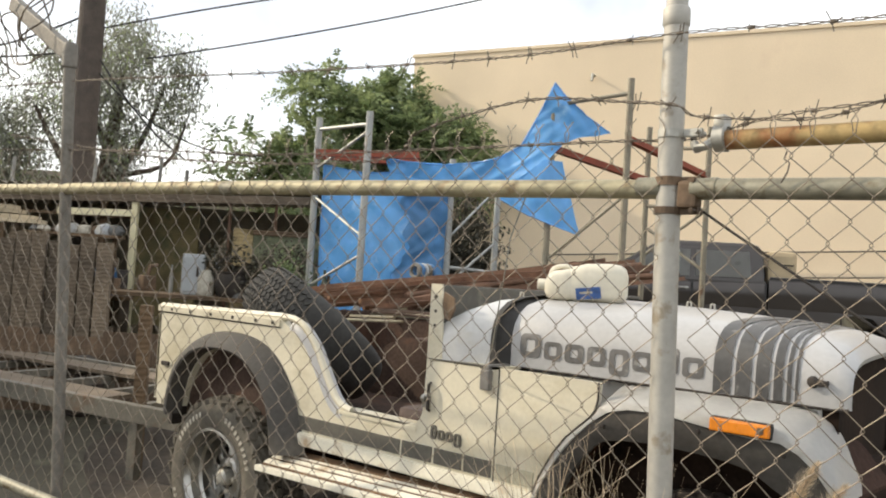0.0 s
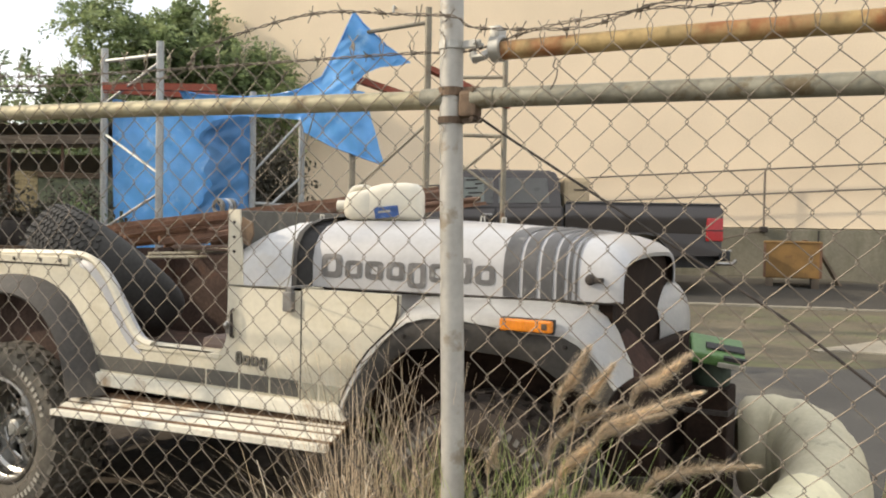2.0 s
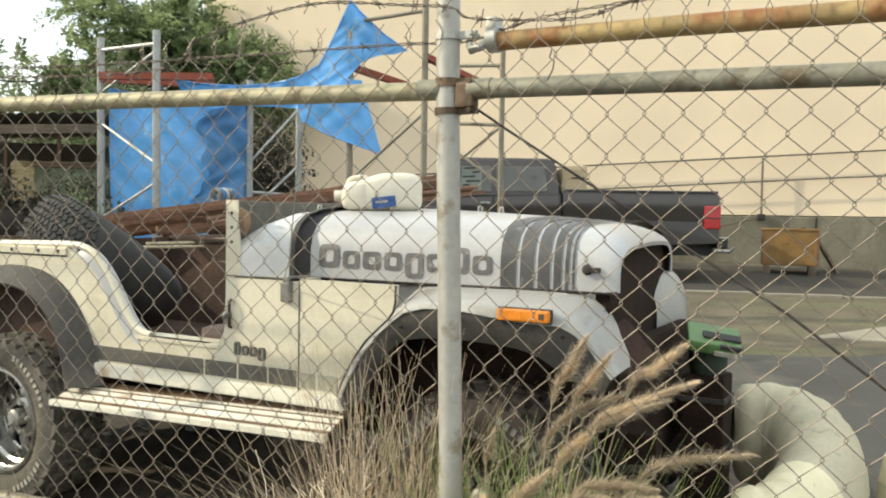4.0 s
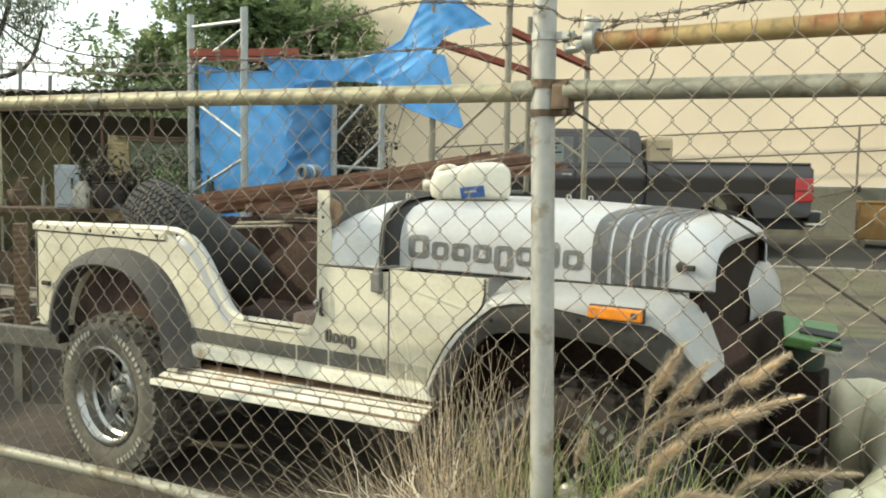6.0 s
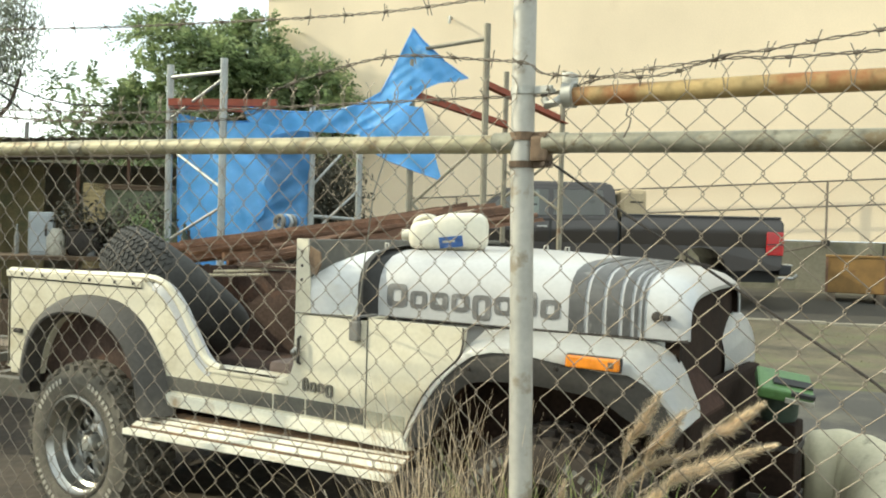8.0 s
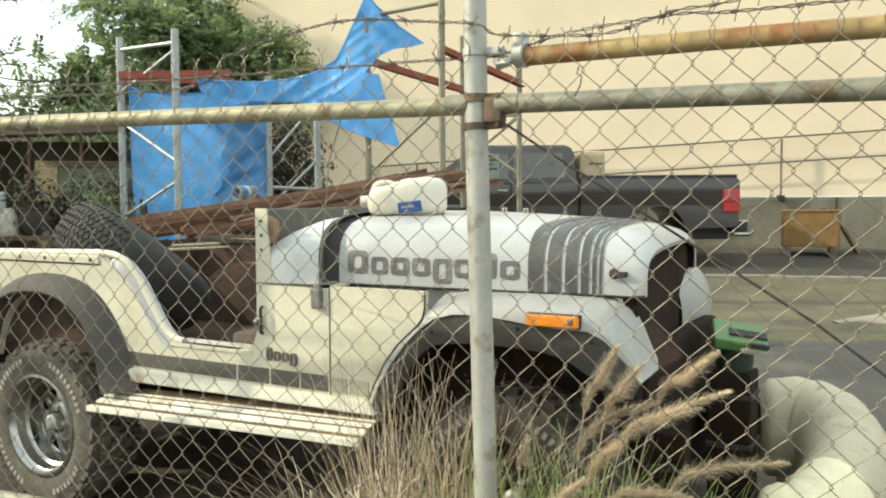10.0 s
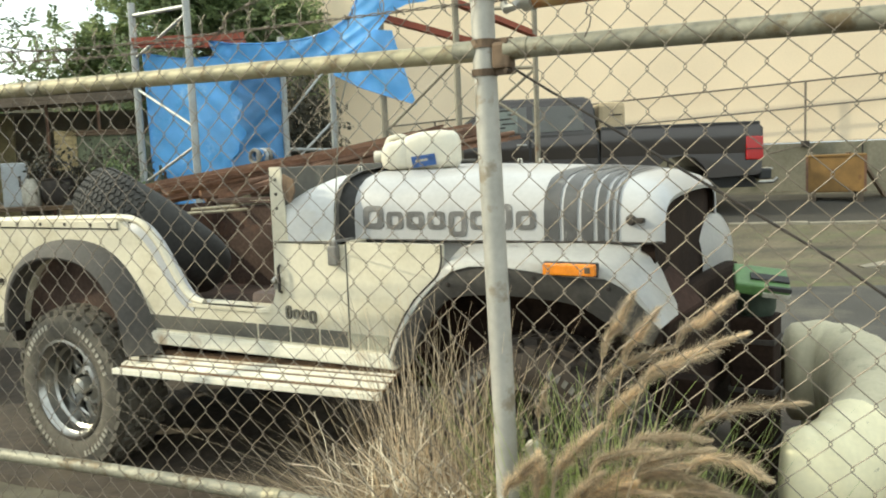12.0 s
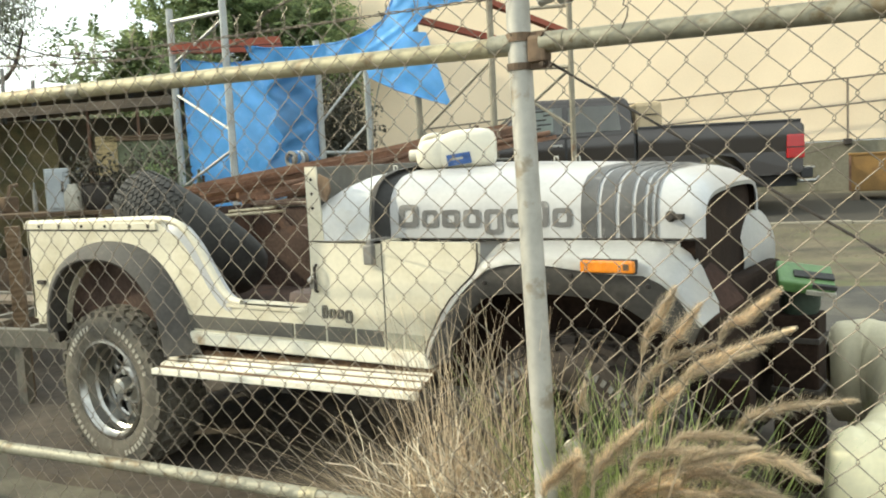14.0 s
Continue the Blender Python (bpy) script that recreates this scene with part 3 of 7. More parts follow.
def inward(pts, d):
    """The opening's curve, moved into the panel along its sloping stretch."""
    out = []
    for k, (x, z) in enumerate(pts):
        a, b = pts[max(k - 1, 0)], pts[min(k + 1, len(pts) - 1)]
        n = Vector((-(b[1] - a[1]), b[0] - a[0])).normalized()
        s = d if 0.36 < x < 0.74 else 0.0
        out.append((x - n.x * s, z - n.y * s))
    return out


def build_tub():
    arch = arc(0.0, 0.53, 0.395, 171, 9, 16)
    side = inward(OPEN, 0.038) + [(1.47, 0.985), (1.47, 0.585), (0.42, 0.585)] + arch[::-1] + [(-0.42, 0.60), (-0.64, 0.60)]
    bm = bmesh.new()
    prism(bm, side, 0.0, 0.03)
    part("body_side", bm, white_paint, car)
    bm = bmesh.new()
    prism(bm, side, WIDE - 0.03, WIDE)
    part("body_side", bm, white_paint, car)
    # inner faces, dark brown
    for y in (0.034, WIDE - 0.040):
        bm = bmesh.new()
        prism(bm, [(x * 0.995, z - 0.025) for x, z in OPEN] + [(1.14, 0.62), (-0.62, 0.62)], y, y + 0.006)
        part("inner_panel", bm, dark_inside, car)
    # rolled rim on top of the side, dark brown on the far one
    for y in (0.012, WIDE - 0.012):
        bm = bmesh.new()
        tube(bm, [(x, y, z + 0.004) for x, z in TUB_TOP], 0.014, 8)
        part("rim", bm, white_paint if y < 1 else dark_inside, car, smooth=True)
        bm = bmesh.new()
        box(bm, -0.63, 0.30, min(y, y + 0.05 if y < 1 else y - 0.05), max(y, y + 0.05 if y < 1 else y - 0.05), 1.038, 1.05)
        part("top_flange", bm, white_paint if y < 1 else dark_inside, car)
    # turned edge of the door opening, greyer on the near side to imitate shade
    for flip in (False, True):
        rows = []
        for (x, z), (xi, zi) in zip(OPEN, inward(OPEN, 0.042)):
            if 0.32 < x < 0.76:
                rows.append([(px, WIDE - py if flip else py, pz) for px, py, pz in ((xi, -0.002, zi), ((x + xi) / 2, 0.003, (z + zi) / 2), (x, 0.020, z), (x, 0.05, z))])
        bm = bmesh.new()
        loft(bm, rows)
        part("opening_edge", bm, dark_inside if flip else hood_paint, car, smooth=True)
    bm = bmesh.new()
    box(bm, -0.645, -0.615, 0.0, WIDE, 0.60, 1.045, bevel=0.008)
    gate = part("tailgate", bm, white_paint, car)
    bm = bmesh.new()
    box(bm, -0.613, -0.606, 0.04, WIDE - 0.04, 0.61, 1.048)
    part("liner", bm, dark_inside, gate, "dark brown inner face")
    # folded lip along the top of the side
    for flip in (False, True):
        bm = bmesh.new()
        y0, y1 = (WIDE, WIDE + 0.009) if flip else (-0.009, 0.0)
        box(bm, -0.648, 0.315, y0, y1, 1.022, 1.052, bevel=0.003)
        lip = part("rail_lip", bm, white_paint, car)
        # thin dark strip drawn as the shadow line below the lip
        bm = bmesh.new()
        y0, y1 = (WIDE, WIDE + 0.003) if flip else (-0.003, 0.0)
        box(bm, -0.645, 0.312, y0, y1, 1.0165, 1.022)
        part("lip_seam", bm, black_metal, lip)
        for x in (-0.52, -0.36, -0.19, -0.02, 0.15, 0.27):
            bm = bmesh.new()
            y0, y1 = (WIDE + 0.008, WIDE + 0.012) if flip else (-0.012, -0.008)
            box(bm, x - 0.008, x + 0.008, y0, y1, 1.030, 1.044, bevel=0.002)
            part("snap_stud", bm, black_metal, lip)
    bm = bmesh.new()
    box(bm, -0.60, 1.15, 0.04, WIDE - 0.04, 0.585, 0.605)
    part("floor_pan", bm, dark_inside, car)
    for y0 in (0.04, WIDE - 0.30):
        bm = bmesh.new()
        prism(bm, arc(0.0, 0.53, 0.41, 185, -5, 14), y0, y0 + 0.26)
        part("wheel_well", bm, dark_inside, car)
    # sill under the door opening
    bm = bmesh.new()
    prism(bm, [(0.70, 0.738), (1.12, 0.738), (1.12, 0.725), (0.70, 0.725)], -0.006, 0.10)
    part("sill_plate", bm, white_paint, car)
    bm = bmesh.new()
    band(bm, [(0.47, 0.618), (1.64, 0.618)], [(0.47, 0.566), (1.66, 0.572)], -0.018, 0.02)
    bmesh.ops.bevel(bm, geom=list(bm.edges), offset=0.006, segments=2, affect="EDGES")
    part("rocker", bm, step_white, car)
    # seat and shapes seen in the opening
    bm = bmesh.new()
    box(bm, 0.62, 1.02, 0.75, 1.30, 0.61, 0.78, bevel=0.05)
    seat = part("seat", bm, seat_brown, car)
    bm = bmesh.new()
    box(bm, 0.50, 0.64, 0.75, 1.30, 0.70, 1.08, m=Matrix.Translation((0, 0, 0)), bevel=0.05)
    part("backrest", bm, seat_brown, seat)
    bm = bmesh.new()
    box(bm, 0.92, 1.06, 0.10, 0.55, 0.60, 0.78, m=None, bevel=0.03)
    part("tunnel_cover", bm, seat_brown, car)
    bm = bmesh.new()
    lathe(bm, [(0.175, -0.012), (0.19, 0), (0.175, 0.012), (0.16, 0)], 24, pose(1.02, 1.08, 1.02, 0, -62, 0), closed=True)
    part("steering_wheel", bm, black_rubber, car, smooth=True)


build_tub()


def skin(x, inset, top, low=0.985):
    """The cross-section of bonnet and cowl at x."""
    h, mid = top - low, WIDE / 2
    half = [(0, 0), (0, 0.25), (0.002, 0.42), (0.012, 0.58), (0.036, 0.73), (0.08, 0.85), (0.15, 0.925), (0.27, 0.97), (0.44, 0.99)]
    near = [(x, inset + d, low + k * h) for d, k in half] + [(x, mid, top)]
    return near + [(x, WIDE - y, z) for _, y, z in near[-2::-1]]


HOOD = [(1.425, 0.118, 1.228), (1.55, 0.122, 1.227), (1.75, 0.130, 1.221), (1.95, 0.140, 1.213), (2.15, 0.152, 1.203), (2.30, 0.162, 1.194), (2.40, 0.170, 1.180), (2.46, 0.175, 1.162), (2.495, 0.180, 1.138)]


def hood_at(x):
    xs = [h[0] for h in HOOD]
    return tuple(float(np.interp(x, xs, [h[k] for h in HOOD])) for k in (1, 2))


def build_front():
    # flat upright behind the windscreen, cowl, gap, bonnet
    bm = bmesh.new()
    prism(bm, [(1.145, 0.60), (1.145, 1.245), (1.195, 1.245), (1.215, 0.985), (1.215, 0.60)], 0.004, 0.012)
    part("hinge_plate", bm, white_paint, car)
    bm = bmesh.new()
    box(bm, 1.146, 1.175, 0.01, WIDE - 0.01, 0.75, 1.243, bevel=0.006)
    part("dash_panel", bm, stripe_grey, car)
    bm = bmesh.new()
    loft(bm, [skin(1.18, 0.004, 1.150), skin(1.25, 0.010, 1.192), skin(1.31, 0.035, 1.218), skin(1.375, 0.075, 1.230)])
    part("cowl", bm, cowl_paint, car, smooth=True)
    bm = bmesh.new()
    loft(bm, [skin(1.370, 0.082, 1.226), skin(1.395, 0.100, 1.223), skin(1.43, 0.126, 1.223)])
    part("gap_seal", bm, black_rubber, car, smooth=True)
    bm = bmesh.new()
    loft(bm, [skin(1.372, 0.070, 1.236), skin(1.392, 0.072, 1.236)])
    loft(bm, [skin(1.372, 0.070, 1.236), skin(1.372, 0.082, 1.226)])
    part("seal_lip", bm, grey_rubber, car, smooth=True)
    bm = bmesh.new()
    loft(bm, [skin(*h) for h in HOOD] + [skin(2.506, 0.186, 1.122), skin(2.502, 0.196, 1.108)])
    hood = part("bonnet", swept(bm), hood_paint, car, smooth=True)
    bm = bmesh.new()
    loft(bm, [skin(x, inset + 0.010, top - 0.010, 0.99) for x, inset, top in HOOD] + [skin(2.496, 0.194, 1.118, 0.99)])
    part("bonnet_lining", swept(bm), bay_shade, hood, "rusty underside, coloured for shade", smooth=True)
    # rust speck, rear hinge plates, latch
    bm = bmesh.new()
    prism(bm, [(1.21, 1.22), (1.255, 1.20), (1.26, 1.16), (1.24, 1.12), (1.215, 1.13), (1.205, 1.18)], 0.0, 0.008)
    part("windscreen_hinge", bm, junk_brown, car, "rusty hinge")
    for z in (1.10, 1.15, 1.20):
        bm = bmesh.new()
        lathe(bm, [(0.0, 0.004), (0.005, 0.003), (0.006, 0)], 8, pose(1.172, 0.004, z, 90, 0, 0))
        part("bolt", bm, black_metal, car)
    bm = bmesh.new()
    box(bm, 1.408, 1.446, -0.022, 0.004, 0.908, 0.975, bevel=0.006)
    box(bm, 1.414, 1.440, -0.016, 0.10, 0.972, 0.992, bevel=0.004)
    part("bonnet_catch", bm, chrome_dull, car)
    bm = bmesh.new()
    box(bm, 1.152, 1.176, -0.016, 0.002, 0.815, 0.860, bevel=0.004)
    lathe(bm, [(0, 0.012), (0.010, 0.010), (0.013, 0)], 10, pose(1.160, -0.014, 0.845, 90, 0, 0))
    striker = part("door_striker", bm, chrome, car)
    bm = bmesh.new()
    tube(bm, [(1.178, -0.004, 0.805), (1.184, -0.020, 0.81), (1.184, -0.020, 0.895), (1.178, -0.004, 0.90)], 0.0055, 6)
    part("loop", bm, black_metal, striker)
    y0, _ = hood_at(2.41)
    bm = bmesh.new()
    box(bm, 2.405, 2.440, y0 - 0.012, y0 + 0.03, 1.041, 1.057, bevel=0.004)
    lathe(bm, [(0, 0.016), (0.012, 0.014), (0.017, 0)], 10, pose(2.400, y0, 1.050, 90, 0, 0))
    part("bonnet_latch", bm, black_metal, hood)
    # small fixtures on the bonnet's top
    for x, y in ((1.30, 0.33), (1.78, 0.70), (1.86, 0.72)):
        bm = bmesh.new()
        zt = 1.215 if x < 1.4 else hood_at(x)[1]
        tube(bm, [(x - 0.008, y, zt - 0.005), (x - 0.007, y, zt + 0.018), (x + 0.007, y, zt + 0.018), (x + 0.008, y, zt - 0.005)], 0.0035, 6)
        part("loop", bm, galv, car)
    # side panel between cowl and wing
    bm = bmesh.new()
    prism(bm, [(1.474, 0.985), (1.847, 0.985), (1.843, 0.918), (1.831, 0.885), (1.788, 0.846), (1.744, 0.806), (1.699, 0.748), (1.652, 0.665), (1.629, 0.60), (1.474, 0.60)], 0.0, 0.02)
    part("cowl_side", bm, white_paint, car)
    bm = bmesh.new()
    prism(bm, [(1.19, 0.978), (1.47, 0.978), (1.47, 0.985), (1.19, 0.985)], 0.0, 0.12)
    part("ledge", bm, white_paint, car)
    for pts in ([(1.4715, -0.001, 0.60), (1.4715, -0.001, 0.98)], [(1.155, -0.001, 0.984), (1.44, -0.001, 0.984)]):
        bm = bmesh.new()
        tube(bm, pts, 0.0022, 5)
        part("seam", bm, stripe_grey, car)
    bm = bmesh.new()
    tube(bm, [(1.846, -0.001, 0.985), (1.846, -0.001, 0.935), (1.838, -0.002, 0.902), (1.822, -0.003, 0.880), (1.784, -0.004, 0.846), (1.740, -0.004, 0.806), (1.695, -0.004, 0.748), (1.648, -0.004, 0.665), (1.625, -0.004, 0.60)], 0.0032, 5)
    part("seam", bm, black_metal, car)
    bm = bmesh.new()
    box(bm, 1.45, 2.42, 0.19, 0.205, 0.88, 0.992)
    part("inner_wing", bm, wing_paint, car)
    # bonnet's lower gap
    bm = bmesh.new()
    tube(bm, [(x, hood_at(x)[0] + 0.004, 0.984) for x in (1.43, 1.7, 2.0, 2.3, 2.49)], 0.006, 5)
    part("seam", bm, black_metal, car)


build_front()

# near front wing: inner edge, shoulder and lip along its length, (x, z) each
WING = [((1.845, 0.984), (1.848, 0.918), (1.842, 0.874)), ((1.875, 0.985), (1.880, 0.936), (1.885, 0.904)), ((1.94, 0.985), (1.945, 0.947), (1.952, 0.922)), ((2.05, 0.986), (2.05, 0.952), (2.05, 0.926)),
        ((2.15, 0.986), (2.15, 0.952), (2.15, 0.915)), ((2.25, 0.986), (2.25, 0.950), (2.25, 0.904)), ((2.33, 0.985), (2.34, 0.943), (2.33, 0.901)), ((2.40, 0.977), (2.398, 0.926), (2.386, 0.901)),
        ((2.448, 0.944), (2.449, 0.900), (2.433, 0.880)), ((2.478, 0.895), (2.487, 0.866), (2.471, 0.850)), ((2.500, 0.842), (2.518, 0.829), (2.501, 0.814)), ((2.532, 0.775), (2.552, 0.782), (2.538, 0.768))]
ARCH_SEAM = [(1.617, 0.585), (1.652, 0.668), (1.697, 0.748), (1.742, 0.806), (1.786, 0.846), (1.829, 0.884), (1.852, 0.918)]
ARCH_LIP = [(1.637, 0.585), (1.672, 0.665), (1.718, 0.740), (1.760, 0.795), (1.800, 0.838), (1.840, 0.873), (1.885, 0.904)]
LINING_TOP = line2(ARCH_LIP[:-1] + [q[2] for q in WING[1:]], 2)
LINING_LOW = line2([(1.698, 0.585), (1.722, 0.640), (1.752, 0.695), (1.780, 0.737), (1.815, 0.780), (1.856, 0.810), (1.90, 0.822), (1.97, 0.830), (2.06, 0.833), (2.15, 0.830), (2.24, 0.824), (2.31, 0.808), (2.36, 0.780), (2.41, 0.755), (2.45, 0.735), (2.475, 0.722), (2.505, 0.715)], 2)


def build_near_wing():
    """The near front wing with its lip, rubber lining, marker lamp and dark well."""
    rows = []
    for (xi, zi), (xs, zs), (xl, zl) in WING:
        rows.append([(xi, 0.215, zi), (xi * 0.5 + xs * 0.5, 0.12, zi * 0.62 + zs * 0.38 + 0.004), (xs, 0.035, zs + (zi - zs) * 0.12 + 0.003), (xs, 0.006, zs), (xs * 0.6 + xl * 0.4, -0.010, zs * 0.55 + zl * 0.45), (xl, -0.014, zl), (xl, 0.004, zl + 0.002)])
    fine = []
    for a, b in zip(rows, rows[1:]):
        fine += [[tuple(Vector(p).lerp(Vector(q), k / 3)) for p, q in zip(a, b)] for k in range(3)]
    bm = bmesh.new()
    loft(bm, fine + [rows[-1]])
    bmesh.ops.solidify(bm, geom=list(bm.faces), thickness=0.005)
    wing = part("wing", bm, wing_paint, car, smooth=True)
    bm = bmesh.new()
    seam, lip = line2(ARCH_SEAM, 3), line2(ARCH_LIP, 3)
    loft(bm, [[(a[0], 0.002, a[1]), (a[0] * 0.7 + b[0] * 0.3, -0.010, a[1] * 0.7 + b[1] * 0.3), (b[0], -0.014, b[1]), (b[0], 0.006, b[1])] for a, b in zip(seam, lip)])
    bmesh.ops.solidify(bm, geom=list(bm.faces), thickness=0.004)
    part("wing_lip", bm, wing_paint, wing, smooth=True)
    bm = bmesh.new()
    rows = []
    for o, i in zip(LINING_TOP, LINING_LOW):
        rows.append([(o[0], -0.004, o[1] + 0.012), (o[0] * 0.8 + i[0] * 0.2, -0.008, o[1] * 0.8 + i[1] * 0.2), (o[0] * 0.3 + i[0] * 0.7, 0.004, o[1] * 0.3 + i[1] * 0.7), (i[0], 0.016, i[1]), (i[0], 0.045, i[1] + 0.004), (o[0], 0.045, o[1] + 0.012)])
    loft(bm, rows)
    lining = part("rubber_lining", bm, grey_rubber, wing, "dusty grey rubber lining", smooth=True)
    for x, z in ((1.87, 0.862), (2.075, 0.898), (2.165, 0.895), (2.395, 0.872)):
        bm = bmesh.new()
        lathe(bm, [(0.0, 0.007), (0.006, 0.006), (0.008, 0)], 8, pose(x, -0.006, z, 90, 0, 0))
        part("bolt", bm, black_metal, lining)
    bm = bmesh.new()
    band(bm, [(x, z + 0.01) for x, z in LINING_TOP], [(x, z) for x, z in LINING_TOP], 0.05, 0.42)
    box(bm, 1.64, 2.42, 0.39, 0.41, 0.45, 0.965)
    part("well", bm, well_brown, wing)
    bm = bmesh.new()
    box(bm, 2.206, 2.364, -0.036, -0.012, 0.909, 0.943, bevel=0.006)
    lamp = part("side_marker", bm, amber, car, "orange plastic side marker lamp")
    bm = bmesh.new()
    box(bm, 2.203, 2.367, -0.020, -0.004, 0.905, 0.946, bevel=0.003)
    part("bezel", bm, black_rubber, lamp)
    bm = bmesh.new()
    box(bm, 2.335, 2.352, -0.038, -0.034, 0.918, 0.935, bevel=0.002)
    part("screw_cover", bm, junk_brown, lamp)


def build_far_wing():
    """The far front wing: only its rounded front shows past the open bay."""
    prof = line2([(1.75, 0.93), (1.95, 0.985), (2.15, 1.0), (2.28, 1.0), (2.345, 0.985), (2.385, 0.94), (2.405, 0.885), (2.412, 0.82), (2.405, 0.76), (2.39, 0.725)], 4)
    bm = bmesh.new()
    rows = []
    for x, z in prof:
        rows.append([(x - 0.03, 1.02, z - 0.010), (x - 0.008, 1.18, z - 0.002), (x - 0.002, 1.26, z), (x, 1.33, z), (x - 0.006, 1.40, z - 0.004), (x - 0.03, 1.445, z - 0.016), (x - 0.06, 1.455, z - 0.05)])
    loft(bm, rows)
    bmesh.ops.solidify(bm, geom=list(bm.faces), thickness=0.006)
    part("wing", bm, wing_paint, car, smooth=True)


build_near_wing()
build_far_wing()


def build_bay():
    """What shows in the open front: engine bay coloured near black for its shade, frame horns, bumper."""
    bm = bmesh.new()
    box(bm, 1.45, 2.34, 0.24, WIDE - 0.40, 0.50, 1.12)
    part("engine_bay", bm, bay_shade, car)
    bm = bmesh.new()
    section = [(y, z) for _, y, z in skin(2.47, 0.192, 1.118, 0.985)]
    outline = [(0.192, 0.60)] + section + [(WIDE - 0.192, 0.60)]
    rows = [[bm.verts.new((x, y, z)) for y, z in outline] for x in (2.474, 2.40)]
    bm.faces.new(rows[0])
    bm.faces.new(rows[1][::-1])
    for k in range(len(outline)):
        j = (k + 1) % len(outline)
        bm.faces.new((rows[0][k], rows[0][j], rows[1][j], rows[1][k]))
    part("radiator", swept(bm), bay_shade, car, "rusty radiator behind the missing grille, coloured as if in deep shade")
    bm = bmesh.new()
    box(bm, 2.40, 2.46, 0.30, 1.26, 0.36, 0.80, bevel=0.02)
    part("front_crossmember", bm, bay_shade, car)
    for y in (0.38, WIDE - 0.46):
        bm = bmesh.new()
        box(bm, -0.62, 2.56, y, y + 0.08, 0.40, 0.53, bevel=0.006)
        part("frame_rail", bm, bay_shade, car)
    for x in (0.0, 2.12):
        bm = bmesh.new()
        tube(bm, [(x, 0.1, 0.335), (x, WIDE - 0.1, 0.335)], 0.045, 10)
        lathe(bm, [(0, -0.12), (0.09, -0.10), (0.13, 0), (0.09, 0.10), (0, 0.12)], 14, pose(x, 0.8, 0.335, 90, 0, 0))
        part("axle", bm, black_metal, car)
        for y in (0.33, WIDE - 0.33):
            bm = bmesh.new()
            for k in range(4):
                tube(bm, [(x - 0.42 + 0.06 * k, y, 0.44 - 0.013 * k), (x, y, 0.385 - 0.013 * k), (x + 0.42 - 0.06 * k, y, 0.44 - 0.013 * k)], 0.014, 4)
            part("leaf_spring", bm, black_metal, car)
    bm = bmesh.new()
    box(bm, 0.75, 1.25, 0.5, 0.95, 0.30, 0.56, bevel=0.03)
    part("gearbox", bm, black_metal, car)
    # unseen tank-like box, added to keep sun off the ground below
    bm = bmesh.new()
    box(bm, -0.60, -0.43, 0.20, WIDE - 0.20, 0.22, 0.52, bevel=0.03)
    part("tank_sun_block", bm, bay_shade, car)
    bm = bmesh.new()
    box(bm, -0.72, -0.655, 0.06, 0.16, 0.555, 0.60, bevel=0.008)
    part("rear_bracket", bm, white_paint, car)
    bm = bmesh.new()
    box(bm, -0.66, -0.63, 0.10, WIDE - 0.10, 0.46, 0.58, bevel=0.006)
    part("rear_crossmember", bm, black_metal, car)
    bm = bmesh.new()
    box(bm, -0.58, -0.52, -0.012, 0.004, 0.765, 0.785, bevel=0.003)
    part("side_reflector", bm, black_metal, car)


build_bay()


def build_flare(flip):
    def side(y):
        return WIDE - y if flip else y
    outer = line2([(-0.47, 0.60), (-0.455, 0.70), (-0.40, 0.82), (-0.29, 0.915), (-0.14, 0.962), (0.03, 0.972), (0.19, 0.950), (0.32, 0.885), (0.425, 0.77), (0.49, 0.64), (0.53, 0.53)], 4)
    inner = line2([(-0.385, 0.56), (-0.375, 0.65), (-0.33, 0.76), (-0.245, 0.845), (-0.13, 0.888), (0.02, 0.898), (0.16, 0.876), (0.27, 0.815), (0.345, 0.725), (0.385, 0.62), (0.405, 0.52)], 4)
    bm = bmesh.new()
    rows = []
    for k, (o, i) in enumerate(zip(outer, inner)):
        mid = ((o[0] + i[0]) / 2, (o[1] + i[1]) / 2)
        rows.append([(o[0], side(0.0), o[1]), (o[0] * 0.8 + i[0] * 0.2, side(-0.035), o[1] * 0.8 + i[1] * 0.2), (mid[0], side(-0.072), mid[1]), (i[0] * 0.9 + o[0] * 0.1, side(-0.088), i[1] * 0.9 + o[1] * 0.1), (i[0], side(-0.084), i[1]), (i[0], side(0.0), i[1]), (o[0], side(0.0), o[1])])
    loft(bm, rows)
    part("wheel_flare", bm, grey_rubber, car, "dusty grey rubber wheel flare", smooth=True)


build_flare(False)
build_flare(True)


